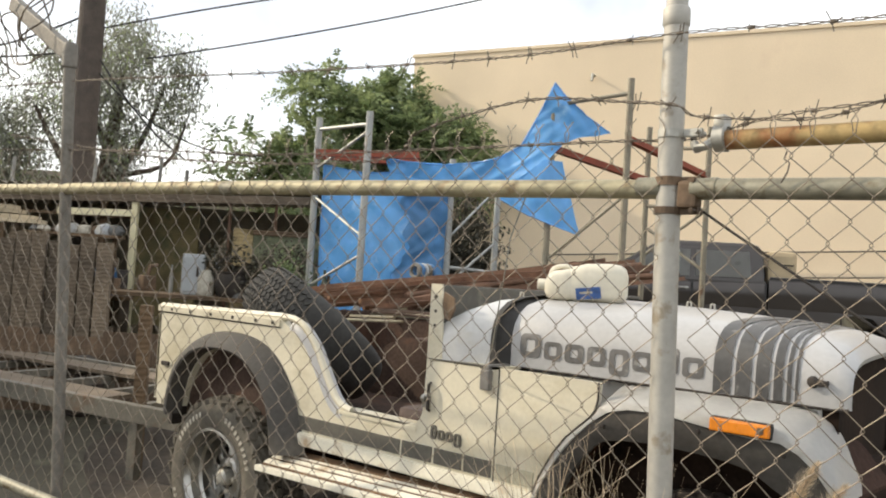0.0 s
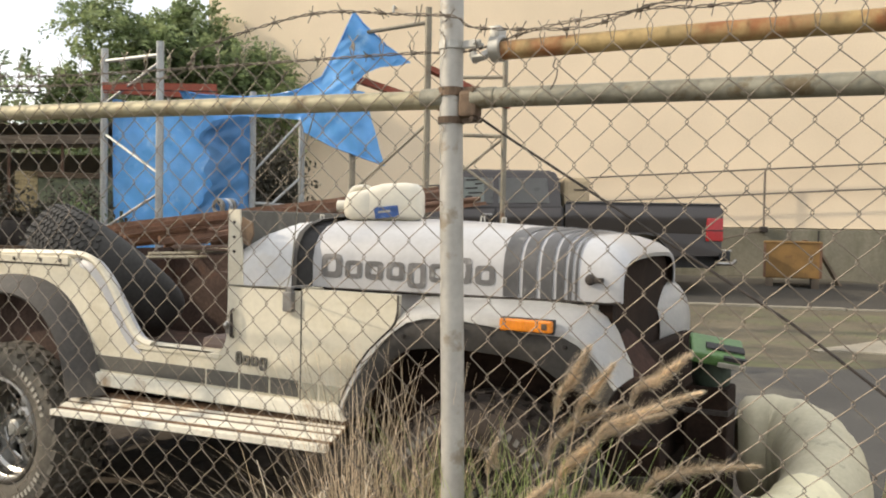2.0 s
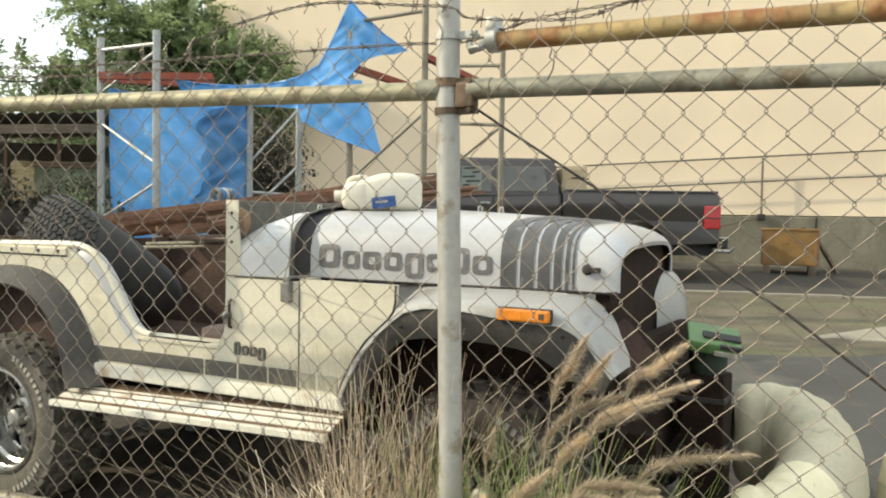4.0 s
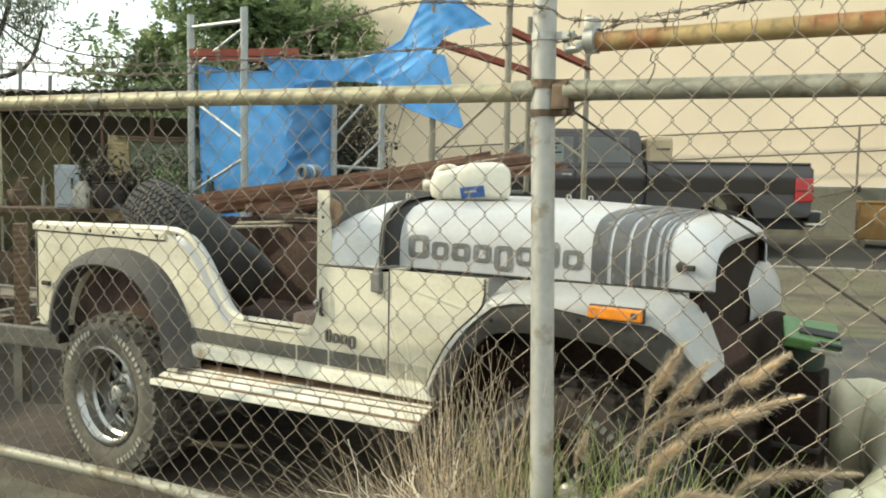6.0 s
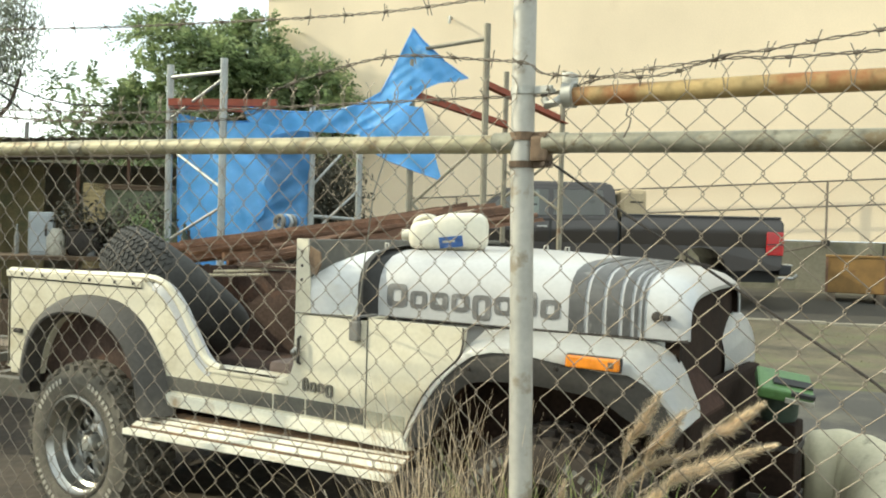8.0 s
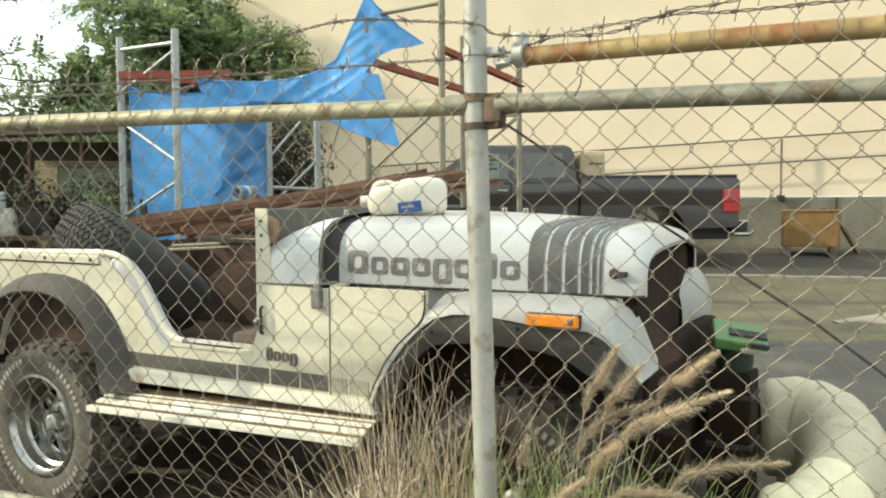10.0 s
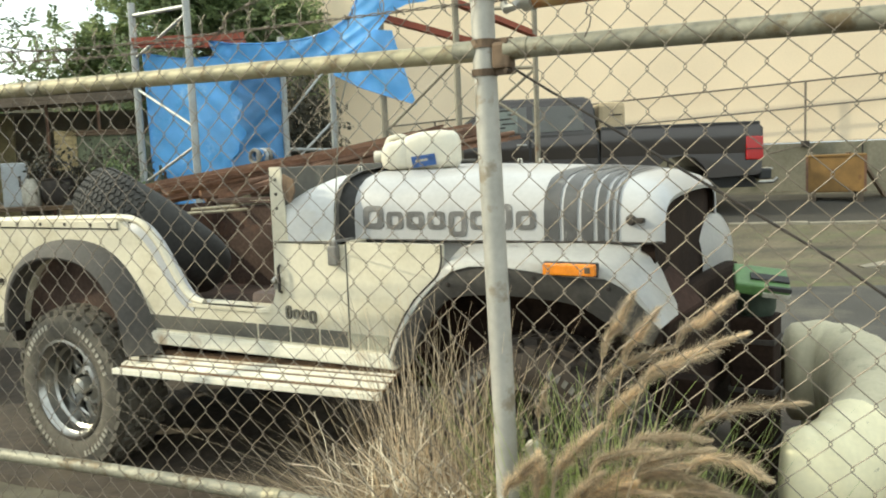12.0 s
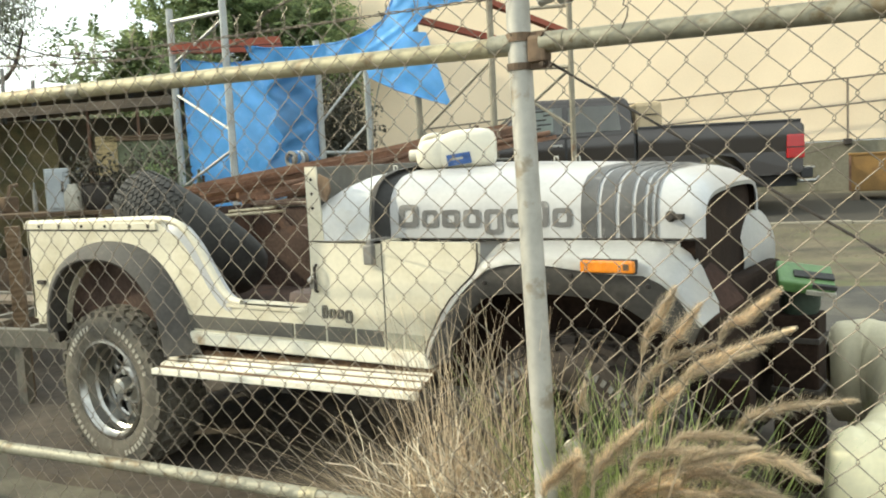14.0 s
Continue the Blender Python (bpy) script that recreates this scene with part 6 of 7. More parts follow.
def build_drum():
    p = yard(9.1, 13.0)
    d = base("steel_tank", "rusty ochre rectangular steel tank on blocks by the wall", "tank", pose(p.x, p.y, 0.385, 0, 0, 9))
    bm = bmesh.new()
    box(bm, -0.45, 0.45, -0.27, 0.27, 0.04, 0.66, bevel=0.02)
    shell = part("shell", bm, drum_rust, d)
    bm = bmesh.new()
    box(bm, -0.462, 0.462, -0.285, 0.285, 0.630, 0.662, bevel=0.006)
    part("rim", bm, drum_rust, d)
    for x in (-0.44, 0.44):
        bm = bmesh.new()
        box(bm, x - 0.02, x + 0.02, -0.282, -0.262, 0.05, 0.63)
        part("corner_strip", bm, rust_rod, d)
    bm = bmesh.new()
    lathe(bm, [(0, 0.03), (0.05, 0.025), (0.05, 0)], 14, pose(0.2, 0, 0.665))
    part("filler_cap", bm, junk_brown, d)
    for x in (-0.36, 0.36):
        b = base("block", "dark timber block under the tank", "timber block", pose(p.x, p.y, 0.385, 0, 0, 9) @ Matrix.Translation((x, 0, 0)))
        bm = bmesh.new()
        box(bm, -0.06, 0.06, -0.28, 0.28, -0.26, 0.035)
        part("timber", bm, wood_dark, b)
    q = yard(9.85, 13.1)
    s = base("leaning_plank", "dark planks leaning against the tank", "plank", pose(q.x, q.y, ground_z(q.x, q.y), 0, 0, 30))
    for k in range(3):
        bm = bmesh.new()
        box(bm, -0.02, 0.02, -0.06 + 0.14 * k, 0.06 + 0.14 * k, 0.0, 0.75, m=pose(0.20 + 0.06 * k, -0.1, 0.0, 0, -32, 0))
        part("board", bm, wood_dark, s)


build_drum()


# ---- curved white shell and green box beside the vehicle's front ----
def build_shell():
    s = base("white_plastic_hoop", "grubby white horseshoe of moulded plastic lying on the ground", "plastic hoop", pose(0, 0, 0))
    path = spline([(2.62, 1.30, 0.35), (2.77, 1.33, 0.36), (2.89, 1.25, 0.35), (2.96, 1.08, 0.32), (2.98, 0.86, 0.28), (2.945, 0.66, 0.235), (2.895, 0.54, 0.205), (2.83, 0.49, 0.19), (2.755, 0.47, 0.185)], 7)
    bm = bmesh.new()
    n = len(path)
    rows = []
    for i, p in enumerate(path):
        way = (path[min(i + 1, n - 1)] - path[max(i - 1, 0)]).normalized()
        out = Vector((way.y, -way.x, 0)).normalized()
        end = min(i, n - 1 - i)
        r = 0.19 * (0.35, 0.68, 0.86, 0.95, 1.0)[min(n - 1 - i, 4)] * (0.62, 0.85, 0.96, 1.0)[min(i, 3)] * (1 + 0.02 * math.sin(i * 1.3))
        rows.append([p + out * (r * 0.78 * math.cos(a)) + Vector((0, 0, r * 1.05 * math.sin(a))) for a in [2 * math.pi * k / 22 for k in range(23)]])
    # one plastic in two colours: shaded shell up to here, sunlit lobe beyond
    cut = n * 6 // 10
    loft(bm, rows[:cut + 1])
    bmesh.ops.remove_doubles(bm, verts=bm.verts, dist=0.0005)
    part("shell", bm, hoop_shaded, s, smooth=True)
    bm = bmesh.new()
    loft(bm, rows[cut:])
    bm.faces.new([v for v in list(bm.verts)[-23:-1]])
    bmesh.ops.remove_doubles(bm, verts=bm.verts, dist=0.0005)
    part("lobe", bm, tub_white, s, "cream moulded end, coloured as the sunlit part", smooth=True)
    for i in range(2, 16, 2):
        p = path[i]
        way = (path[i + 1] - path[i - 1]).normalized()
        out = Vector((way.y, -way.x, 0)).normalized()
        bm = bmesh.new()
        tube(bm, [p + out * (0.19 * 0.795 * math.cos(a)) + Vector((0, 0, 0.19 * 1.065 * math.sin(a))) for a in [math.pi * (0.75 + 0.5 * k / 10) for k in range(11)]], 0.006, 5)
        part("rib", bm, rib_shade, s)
    for x, y in ((2.72, 1.32), (2.975, 0.95), (2.88, 0.53)):
        bm = bmesh.new()
        box(bm, x - 0.03, x + 0.03, y - 0.03, y + 0.03, -0.02, 0.18 if y > 0.6 else 0.10)
        part("foot", bm, hoop_shaded, s)
    c = base("white_plastic_hoop", "second pale plastic piece lying on the asphalt", "plastic hoop", pose(3.33, 1.24, 0.0, 0, 0, 20))
    bm = bmesh.new()
    lathe(bm, [(0.0, 0.42), (0.10, 0.41), (0.17, 0.36), (0.19, 0.25), (0.19, 0.0), (0.0, 0.0)], 24)
    part("shell", bm, tub_white, c, smooth=True)


build_shell()


def build_green_box():
    # stand added to carry the green box, coloured to sink into the shade
    d = base("metal_stand", "added metal stand before the vehicle's open front, coloured for shade", "stand", pose(2.60, 0.95, -0.03))
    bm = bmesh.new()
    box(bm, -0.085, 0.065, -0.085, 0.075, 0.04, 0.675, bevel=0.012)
    body = part("body", bm, bay_shade, d)
    for z in (0.20, 0.40, 0.58):
        bm = bmesh.new()
        box(bm, -0.090, 0.070, -0.090, 0.080, z, z + 0.02, bevel=0.004)
        part("band", bm, black_metal, body)
    for x, y in ((-0.07, -0.07), (0.05, -0.07), (-0.07, 0.06), (0.05, 0.06)):
        bm = bmesh.new()
        box(bm, x - 0.012, x + 0.012, y - 0.012, y + 0.012, 0.0, 0.045)
        part("foot", bm, black_metal, d)
    g = base("green_box", "green and black plastic box with a white strip, on a stand", "plastic box", pose(2.59, 0.95, 0.6455, 0, 0, 18) @ Matrix.Scale(0.80, 4))
    bm = bmesh.new()
    lathe(bm, [(0, 0.0), (0.075, 0.0), (0.086, 0.03), (0.086, 0.13), (0.07, 0.15), (0, 0.15)], 20)
    part("body", bm, dark_green, g, smooth=True)
    bm = bmesh.new()
    box(bm, -0.125, 0.105, -0.105, 0.115, 0.155, 0.205, m=pose(0, 0, -0.015, 17, 8, 0), bevel=0.012)
    lid = part("lid", bm, green_plastic, g)
    bm = bmesh.new()
    box(bm, -0.06, 0.102, -0.05, 0.01, 0.206, 0.214, m=pose(0, 0, -0.015, 17, 8, 0))
    box(bm, 0.01, 0.107, -0.109, -0.09, 0.188, 0.206, m=pose(0, 0, -0.015, 17, 8, 0))
    part("slot", bm, black_rubber, lid)
    bm = bmesh.new()
    box(bm, -0.01, 0.108, -0.112, -0.09, 0.156, 0.178, m=pose(0, 0, -0.015, 17, 8, 0), bevel=0.003)
    part("strip", bm, letter_white, lid, "white strip")


build_green_box()


# ---- open shed and clutter at the yard's far corner ----
def build_shed():
    s = base("shed", "low dark open shed with a rusty sheet roof", "shed", yard_pose(-3.4, 9.5))
    for sheet_no in range(7):
        bm = bmesh.new()
        pts = []
        for k in range(15):
            x = -2.9 + 0.71 * sheet_no + 0.72 * k / 14
            pts.append((x, 1.84 + 0.045 * (x + 2.9) + (0.022 if k % 2 else 0.0) + 0.004 * sheet_no))
        band(bm, [(x, z + 0.004) for x, z in pts], pts, -0.25, 2.6)
        part("roof_sheet", bm, roof_sheet, s, "rusty corrugated roof sheet")
    bm = bmesh.new()
    box(bm, -2.9, 2.0, -0.27, -0.22, 1.74, 1.83, m=pose(0, 0, 0.06, 0, -2.5, 0))
    part("fascia", bm, wood_dark, s)
    bm = bmesh.new()
    box(bm, -2.9, 2.05, 2.4, 2.48, -0.1, 1.95)
    part("back_wall", bm, shed_dark, s)
    bm = bmesh.new()
    box(bm, -2.95, -2.88, -0.2, 2.45, -0.1, 1.85)
    part("side_wall", bm, shed_dark, s)
    bm = bmesh.new()
    box(bm, 2.0, 2.07, 0.3, 2.45, -0.1, 2.0)
    part("side_wall", bm, shed_dark, s)
    bm = bmesh.new()
    box(bm, -0.35, 0.42, 0.9, 0.94, 0.4, 1.82)
    part("ochre_panel", bm, shed_ochre, s, "stained ochre panel")
    for x, y, m, r in ((0.03, -0.2, tub_white, 0.032), (-1.45, -0.1, wood_old, 0.03), (1.05, -0.15, rust_rod, 0.014), (1.55, -0.15, rust_rod, 0.014), (-0.35, -0.1, wood_old, 0.03)):
        bm = bmesh.new()
        box(bm, x - r, x + r, y - r, y + r, -0.05, 1.86 + 0.04 * x)
        part("post", bm, m, s)
    for x, y, z in ((-1.65, 0.4, 2.28), (-1.15, 0.7, 2.36), (-0.62, 0.2, 2.30), (0.02, 0.5, 2.40), (0.45, 0.1, 2.22)):
        bm = bmesh.new()
        tube(bm, [(x, y, 1.80), (x + 0.02, y, z)], 0.022, 8)
        part("stick", bm, junk_grey, s, "grey pipe standing above the roof", smooth=True)
    bm = bmesh.new()
    box(bm, -0.74, 0.06, -0.285, -0.245, 1.64, 1.71, m=pose(0, 0, 0, 0, -1.5, 0))
    part("fascia_strip", bm, tub_white, s, "sunlit white strip")
    for z, x0, x1 in ((1.18, 1.05, 1.55), (1.62, -1.6, 0.0)):
        bm = bmesh.new()
        box(bm, x0, x1, -0.18, -0.14, z, z + 0.03)
        part("crosspiece", bm, wood_old, s)



build_shed()


def build_shade_wall():
    """Plain unseen wall on the yard's sunny side, added to shade the shed."""
    w = yard_pose(-6.6, 7.2)
    bm = bmesh.new()
    box(bm, -0.1, 0.1, -2.6, 4.2, -0.3, 2.9)
    ob = thing("shade_wall", bm, wall_base, "plain unseen wall added to shade the shed", "wall", kind="structure")
    ob.matrix_world = w


build_shade_wall()


def build_clutter():
    rnd = random.Random(5)
    # dark upright boards
    f = base("board_screen", "screen of dark weathered upright boards", "board fence", yard_pose(-4.1, 8.0))
    for k in range(17):
        bm = bmesh.new()
        x = -1.6 + 0.155 * k
        box(bm, x, x + 0.135, rnd.uniform(-0.02, 0.02), rnd.uniform(0.025, 0.05), -0.05, 1.40 + rnd.uniform(-0.10, 0.08), bevel=0.004)
        part("board", bm, wood_dark, f)
    for z in (0.5, 1.15):
        bm = bmesh.new()
        box(bm, -1.6, 1.05, 0.055, 0.09, z, z + 0.08)
        part("batten", bm, wood_dark, f)
    # work table with odds and ends
    t = base("work_table", "rough wooden work table crowded with odds and ends", "table", yard_pose(-2.05, 8.55))
    bm = bmesh.new()
    box(bm, -1.45, 1.0, -0.32, 0.35, 0.86, 0.90, bevel=0.006)
    part("top", bm, wood_old, t)
    for x in (-1.38, 0.92):
        for y in (-0.26, 0.28):
            bm = bmesh.new()
            box(bm, x - 0.035, x + 0.035, y - 0.035, y + 0.035, -0.06, 0.86)
            part("leg", bm, wood_old, t)
    g0 = yard_pose(-2.05, 8.55)

    def on_table(x, y, turn=0.0):
        return g0 @ pose(x, y, 0.9005, 0, 0, turn)
    c = base("metal_cabinet", "small grey metal cabinet with a dented door on the table", "cabinet", on_table(-0.40, -0.05, 12))
    bm = bmesh.new()
    box(bm, -0.11, 0.10, -0.14, 0.14, 0.0, 0.40, bevel=0.012)
    body = part("body", bm, appliance_grey, c)
    bm = bmesh.new()
    box(bm, -0.095, 0.055, -0.152, -0.138, 0.03, 0.375, bevel=0.006)
    door = part("door", bm, appliance_grey, body)
    bm = bmesh.new()
    box(bm, 0.03, 0.05, -0.165, -0.15, 0.18, 0.28)
    part("handle", bm, black_metal, door)
    d = base("framed_board", "pale wooden frame around a mossy board", "board", g0 @ pose(0.17, 0.75, 0.96, 0, 0, 0))
    bm = bmesh.new()
    box(bm, -0.20, 0.56, 0, 0.03, -0.02, 0.62)
    part("panel", bm, shed_moss, d)
    bm = bmesh.new()
    box(bm, -0.40, -0.19, -0.02, 0.04, -1.02, 0.66)
    part("stile", bm, plank_ochre, d, "sunlit ochre plank")
    bm = bmesh.new()
    box(bm, -0.31, 0.5, -0.02, 0.04, 0.60, 0.66)
    part("top_rail", bm, wood_old, d)
    for k in range(26):
        x, y = -1.35 + 2.3 * rnd.random(), rnd.uniform(-0.25, 0.28)
        if abs(x + 0.45) < 0.2:
            x += 0.45
        kind = rnd.choice(("can", "pot", "bottle", "lump", "pipe_bend"))
        h, r = rnd.uniform(0.08, 0.2), rnd.uniform(0.035, 0.08)
        mat = rnd.choice((junk_brown, junk_grey, junk_brown, black_metal, junk_brown, dark_green))
        bm = bmesh.new()
        if kind == "can":
            lathe(bm, [(0, 0), (r, 0), (r, h), (r * 0.95, h + 0.004), (r * 0.9, h - 0.01), (0, h - 0.01)], 14)
            name, label, cat = "paint_can", "dented old paint can on the work table", "can"
        elif kind == "pot":
            lathe(bm, [(0, 0), (r * 0.9, 0), (r * 1.3, h * 0.5), (r * 1.2, h * 0.7), (r * 1.3, h * 0.72), (r * 1.1, h * 0.68), (0, h * 0.2)], 16)
            name, label, cat = "cooking_pot", "sooty old pot on the work table", "pot"
        elif kind == "bottle":
            lathe(bm, [(0, 0), (r * 0.6, 0), (r * 0.6, h), (r * 0.25, h * 1.35), (r * 0.25, h * 1.7), (0, h * 1.7)], 12)
            name, label, cat = "bottle", "dusty bottle among junk on the table", "bottle"
        elif kind == "lump":
            box(bm, -r, r, -r * 0.8, r * 0.8, 0, h * 0.8, bevel=r * 0.3)
            tube(bm, [(0, 0, h * 0.7), (r * 0.4, 0, h * 1.3), (r * 1.4, 0, h * 1.35)], r * 0.25, 8)
            name, label, cat = "machine_part", "greasy machine part on the work table", "machine part"
        else:
            tube(bm, spline([(-r, 0, 0.02), (-r * 0.5, 0, h), (r * 0.8, 0, h * 1.5), (r * 1.6, 0, h * 1.1)], 4), 0.014, 7)
            name, label, cat = "bent_pipe", "bent rusty pipe sticking out of the junk", "pipe"
        ob = thing(name, bm, mat, label, cat, group="odds and ends on the table", smooth=True)
        ob.matrix_world = on_table(x, y, rnd.uniform(0, 360))
    # larger vessels on the table
    def vessel(name, label, cat, x, y, prof, mat, extra=None):
        v = base(name, label, cat, on_table(x, y, 20))
        bm = bmesh.new()
        lathe(bm, prof, 24)
        part("body", bm, mat, v, smooth=True)
        if extra:
            bm = bmesh.new()
            tube(bm, spline(extra[0], 5), extra[1], 8)
            part("handle", bm, extra[2], v, smooth=True)
    vessel("cauldron", "large sooty black pot with a bail handle on the table", "pot", 0.0, -0.16, [(0, 0), (0.11, 0), (0.15, 0.06), (0.16, 0.16), (0.15, 0.23), (0.165, 0.24), (0.165, 0.25), (0.14, 0.245), (0.135, 0.1), (0, 0.05)], black_metal, ([(-0.16, 0, 0.22), (-0.13, 0, 0.34), (0, 0, 0.40), (0.13, 0, 0.34), (0.16, 0, 0.22)], 0.006, black_metal))
    vessel("white_jar", "dusty whitish plastic jar beside the cabinet", "jar", -0.25, -0.15, [(0, 0), (0.075, 0), (0.085, 0.02), (0.085, 0.17), (0.05, 0.22), (0.045, 0.25), (0, 0.25)], letter_white, ([(0.05, 0, 0.23), (0.11, 0, 0.20), (0.085, 0, 0.10)], 0.008, junk_grey))
    vessel("green_bottle", "dark green round bottle among the junk", "bottle", 0.36, -0.12, [(0, 0), (0.06, 0), (0.085, 0.05), (0.08, 0.12), (0.03, 0.17), (0.025, 0.22), (0, 0.22)], green_plastic)
    vessel("pail", "grey dented pail with a bent handle", "pail", 0.20, 0.12, [(0, 0), (0.09, 0), (0.12, 0.24), (0.127, 0.245), (0.115, 0.24), (0.085, 0.02), (0, 0.02)], junk_grey, ([(-0.12, 0, 0.24), (-0.06, 0, 0.36), (0.05, 0, 0.37), (0.12, 0, 0.24)], 0.006, black_metal))
    vessel("cooking_pot", "brown enamel pot with a side handle", "pot", -0.08, 0.18, [(0, 0), (0.10, 0), (0.12, 0.05), (0.12, 0.3), (0.13, 0.31), (0.11, 0.30), (0, 0.29)], junk_brown, ([(-0.12, 0, 0.25), (-0.17, 0, 0.33), (-0.20, 0, 0.42)], 0.009, appliance_grey))
    vessel("basin", "upturned grey metal basin at the table's end", "basin", 0.66, -0.05, [(0.20, 0), (0.21, 0.01), (0.15, 0.12), (0.10, 0.15), (0, 0.155)], junk_grey)
    # small pot plants crowded along the table
    for k, (x, y, tall, r) in enumerate(((0.12, 0.02, 0.30, 0.10), (0.33, 0.15, 0.38, 0.12), (0.50, -0.14, 0.30, 0.11), (0.62, 0.2, 0.42, 0.11), (-0.12, -0.05, 0.40, 0.07), (0.24, -0.2, 0.26, 0.09))):
        at = on_table(x, y, 40 * k)
        p = base("pot_plant", "straggly dark-leaved plant in an old tin on the table", "pot plant", at, group="pot plants on the table")
        bm = bmesh.new()
        lathe(bm, [(0, 0), (0.05, 0), (0.062, 0.12), (0.066, 0.125), (0.058, 0.12), (0.05, 0.10), (0, 0.10)], 14)
        part("tin", bm, (junk_brown, black_metal, junk_grey)[k % 3], p, smooth=True)
        for i in range(3):
            bm = bmesh.new()
            tube(bm, [(0, 0, 0.10), (0.02 * (i - 1), 0.012 * (i - 1), 0.22), (0.055 * (i - 1), 0.02 * (1 - i), tall + 0.03 * (i % 2))], 0.004, 5)
            part("stem", bm, bark, p)
        z = at.translation.z
        me = leaf_cloud("leaves", [(-2.05 + x + 0.05 * (i - 1), 8.55 + y, z + tall - 0.05 * abs(i - 1), r) for i in range(3)], 260, 0.055, 0.3, 90 + k, 2.2)
        me.transform(at.inverted())
        me.materials.append(leaf_green if k == 2 else leaf_dark)
        ob = new("leaves", me)
        ob.parent = p
        tagged(ob, kind="stuff")
    # blue-white coil at the tarpaulin's foot, lying on the heap
    q = yard(-0.12, 6.7, 1.315)
    h = base("hose_coil", "coil of blue and white hose lying on the iron heap", "hose", pose(q.x, q.y, q.z - 0.035, 0, 0, YARD + 30))
    for k in range(5):
        bm = bmesh.new()
        tube(bm, [(-0.10 + 0.032 * k, 0.075 * math.cos(a), 0.04 + 0.05 * math.sin(a)) for a in [2 * math.pi * i / 20 for i in range(20)]], 0.014, 6, closed=True)
        part("turn", bm, (letter_dull, blue_rag, appliance_grey)[k % 3], h, smooth=True)
    # blue rag and pale sack under the shed
    q = yard_pose(-3.55, 9.05, 20)
    bm = bmesh.new()
    lathe(bm, [(0, 0.0), (0.10, 0.0), (0.12, 0.15), (0.09, 0.32), (0.04, 0.42), (0, 0.44)], 14)
    for v in bm.verts:
        v.co += Vector((1, 1, 1)) * noise.noise(v.co * 9) * 0.03
    rag = thing("blue_sack", bm, blue_rag, "crumpled blue sack standing on the shelf", "sack", smooth=True)
    rag.matrix_world = q @ Matrix.Translation((0, 0, 0.80))
    sh = base("shelf", "grey plank shelf on rough legs", "shelf", yard_pose(-3.75, 9.05))
    bm = bmesh.new()
    box(bm, -0.45, 0.45, -0.2, 0.2, 0.76, 0.80)
    part("plank", bm, wood_old, sh)
    for x in (-0.4, 0.4):
        bm = bmesh.new()
        box(bm, x - 0.03, x + 0.03, -0.15, 0.15, -0.06, 0.76)
        part("leg", bm, wood_dark, sh)
    # high shelf with bundles beside the shed's post
    hs = base("shelf", "rough high plank shelf crowded with bundles", "shelf", yard_pose(-3.85, 9.05))
    bm = bmesh.new()
    box(bm, -0.55, 0.42, -0.15, 0.18, 1.40, 1.43)
    part("plank", bm, wood_old, hs)
    for x in (-0.5, 0.38):
        bm = bmesh.new()
        box(bm, x - 0.02, x + 0.02, -0.02, 0.02, -0.05, 1.40)
        part("leg", bm, wood_old, hs)
    for k in range(9):
        bm = bmesh.new()
        r = rnd.uniform(0.05, 0.10)
        lathe(bm, [(0, 0), (r * 0.9, 0.005), (r, r * 0.5), (r * 0.7, r * 1.1), (0, r * 1.3)], 12)
        for v in bm.verts:
            v.co += Vector((1, 1, 0.6)) * noise.noise(v.co * 14 + Vector((k, 0, 0))) * r * 0.5 * min(v.co.z * 20, 1)
        ob = thing("bundle", bm, (junk_grey, letter_white, junk_brown, appliance_grey)[k % 4], "crumpled dusty bundle on the high shelf", "bundle", group="bundles on the shelf", smooth=True)
        ob.matrix_world = yard_pose(-3.85, 9.05) @ pose(-0.48 + 0.105 * k, rnd.uniform(-0.06, 0.08), 1.4305)
    # pale metal rack and planks on the shed roof's left end
    rk = base("plank_stack", "sunlit pale planks lying on top of the boards", "plank", yard_pose(-4.45, 8.25, 4, 0.0))
    for k in range(4):
        bm = bmesh.new()
        box(bm, -1.1 + 0.12 * k, 0.55 - 0.1 * k, -0.14 + 0.02 * k, 0.14, 1.50 + 0.045 * k, 1.54 + 0.045 * k, m=pose(0, 0, 0, 0, 1.5 * (k % 2), 2 * k))
        part("plank", bm, wood_pale, rk)
    for x in (-0.9, 0.3):
        bm = bmesh.new()
        box(bm, x - 0.03, x + 0.03, -0.03, 0.03, -0.06, 1.50)
        part("prop", bm, wood_dark, rk)
    # rusty steel post and old trailer
    bm = bmesh.new()
    box(bm, -0.035, 0.035, -0.035, 0.035, -0.05, 1.0, bevel=0.004)
    p = thing("timber_post", bm, wood_old, "short brown square timber post behind the vehicle", "post")
    p.matrix_world = yard_pose(-1.72, 5.05, 8)
    tr = base("flat_trailer", "old flat steel trailer frame with a grey edge", "trailer", pose(-2.35, 0.42, 0.0, 0, 0, 16))
    for y in (-0.42, 0.75):
        bm = bmesh.new()
        box(bm, -1.9, 1.45, y, y + 0.06, 0.36, 0.46, m=pose(0, 0, 0, 0, 1.0, 0), bevel=0.004)
        part("side_beam", bm, trailer_metal, tr)
    for k in range(7):
        bm = bmesh.new()
        x = -1.85 + 0.53 * k
        box(bm, x, x + 0.06, -0.36, 0.75, 0.37, 0.42)
        part("cross_beam", bm, trailer_metal, tr)
    for k in (0, 3):
        bm = bmesh.new()
        box(bm, -1.9, 0.6, -0.34 + 0.27 * k, -0.10 + 0.27 * k, 0.425, 0.45, m=pose(0, 0, 0, 0, 1.0, 0))
        part("deck_board", bm, wood_dark, tr)
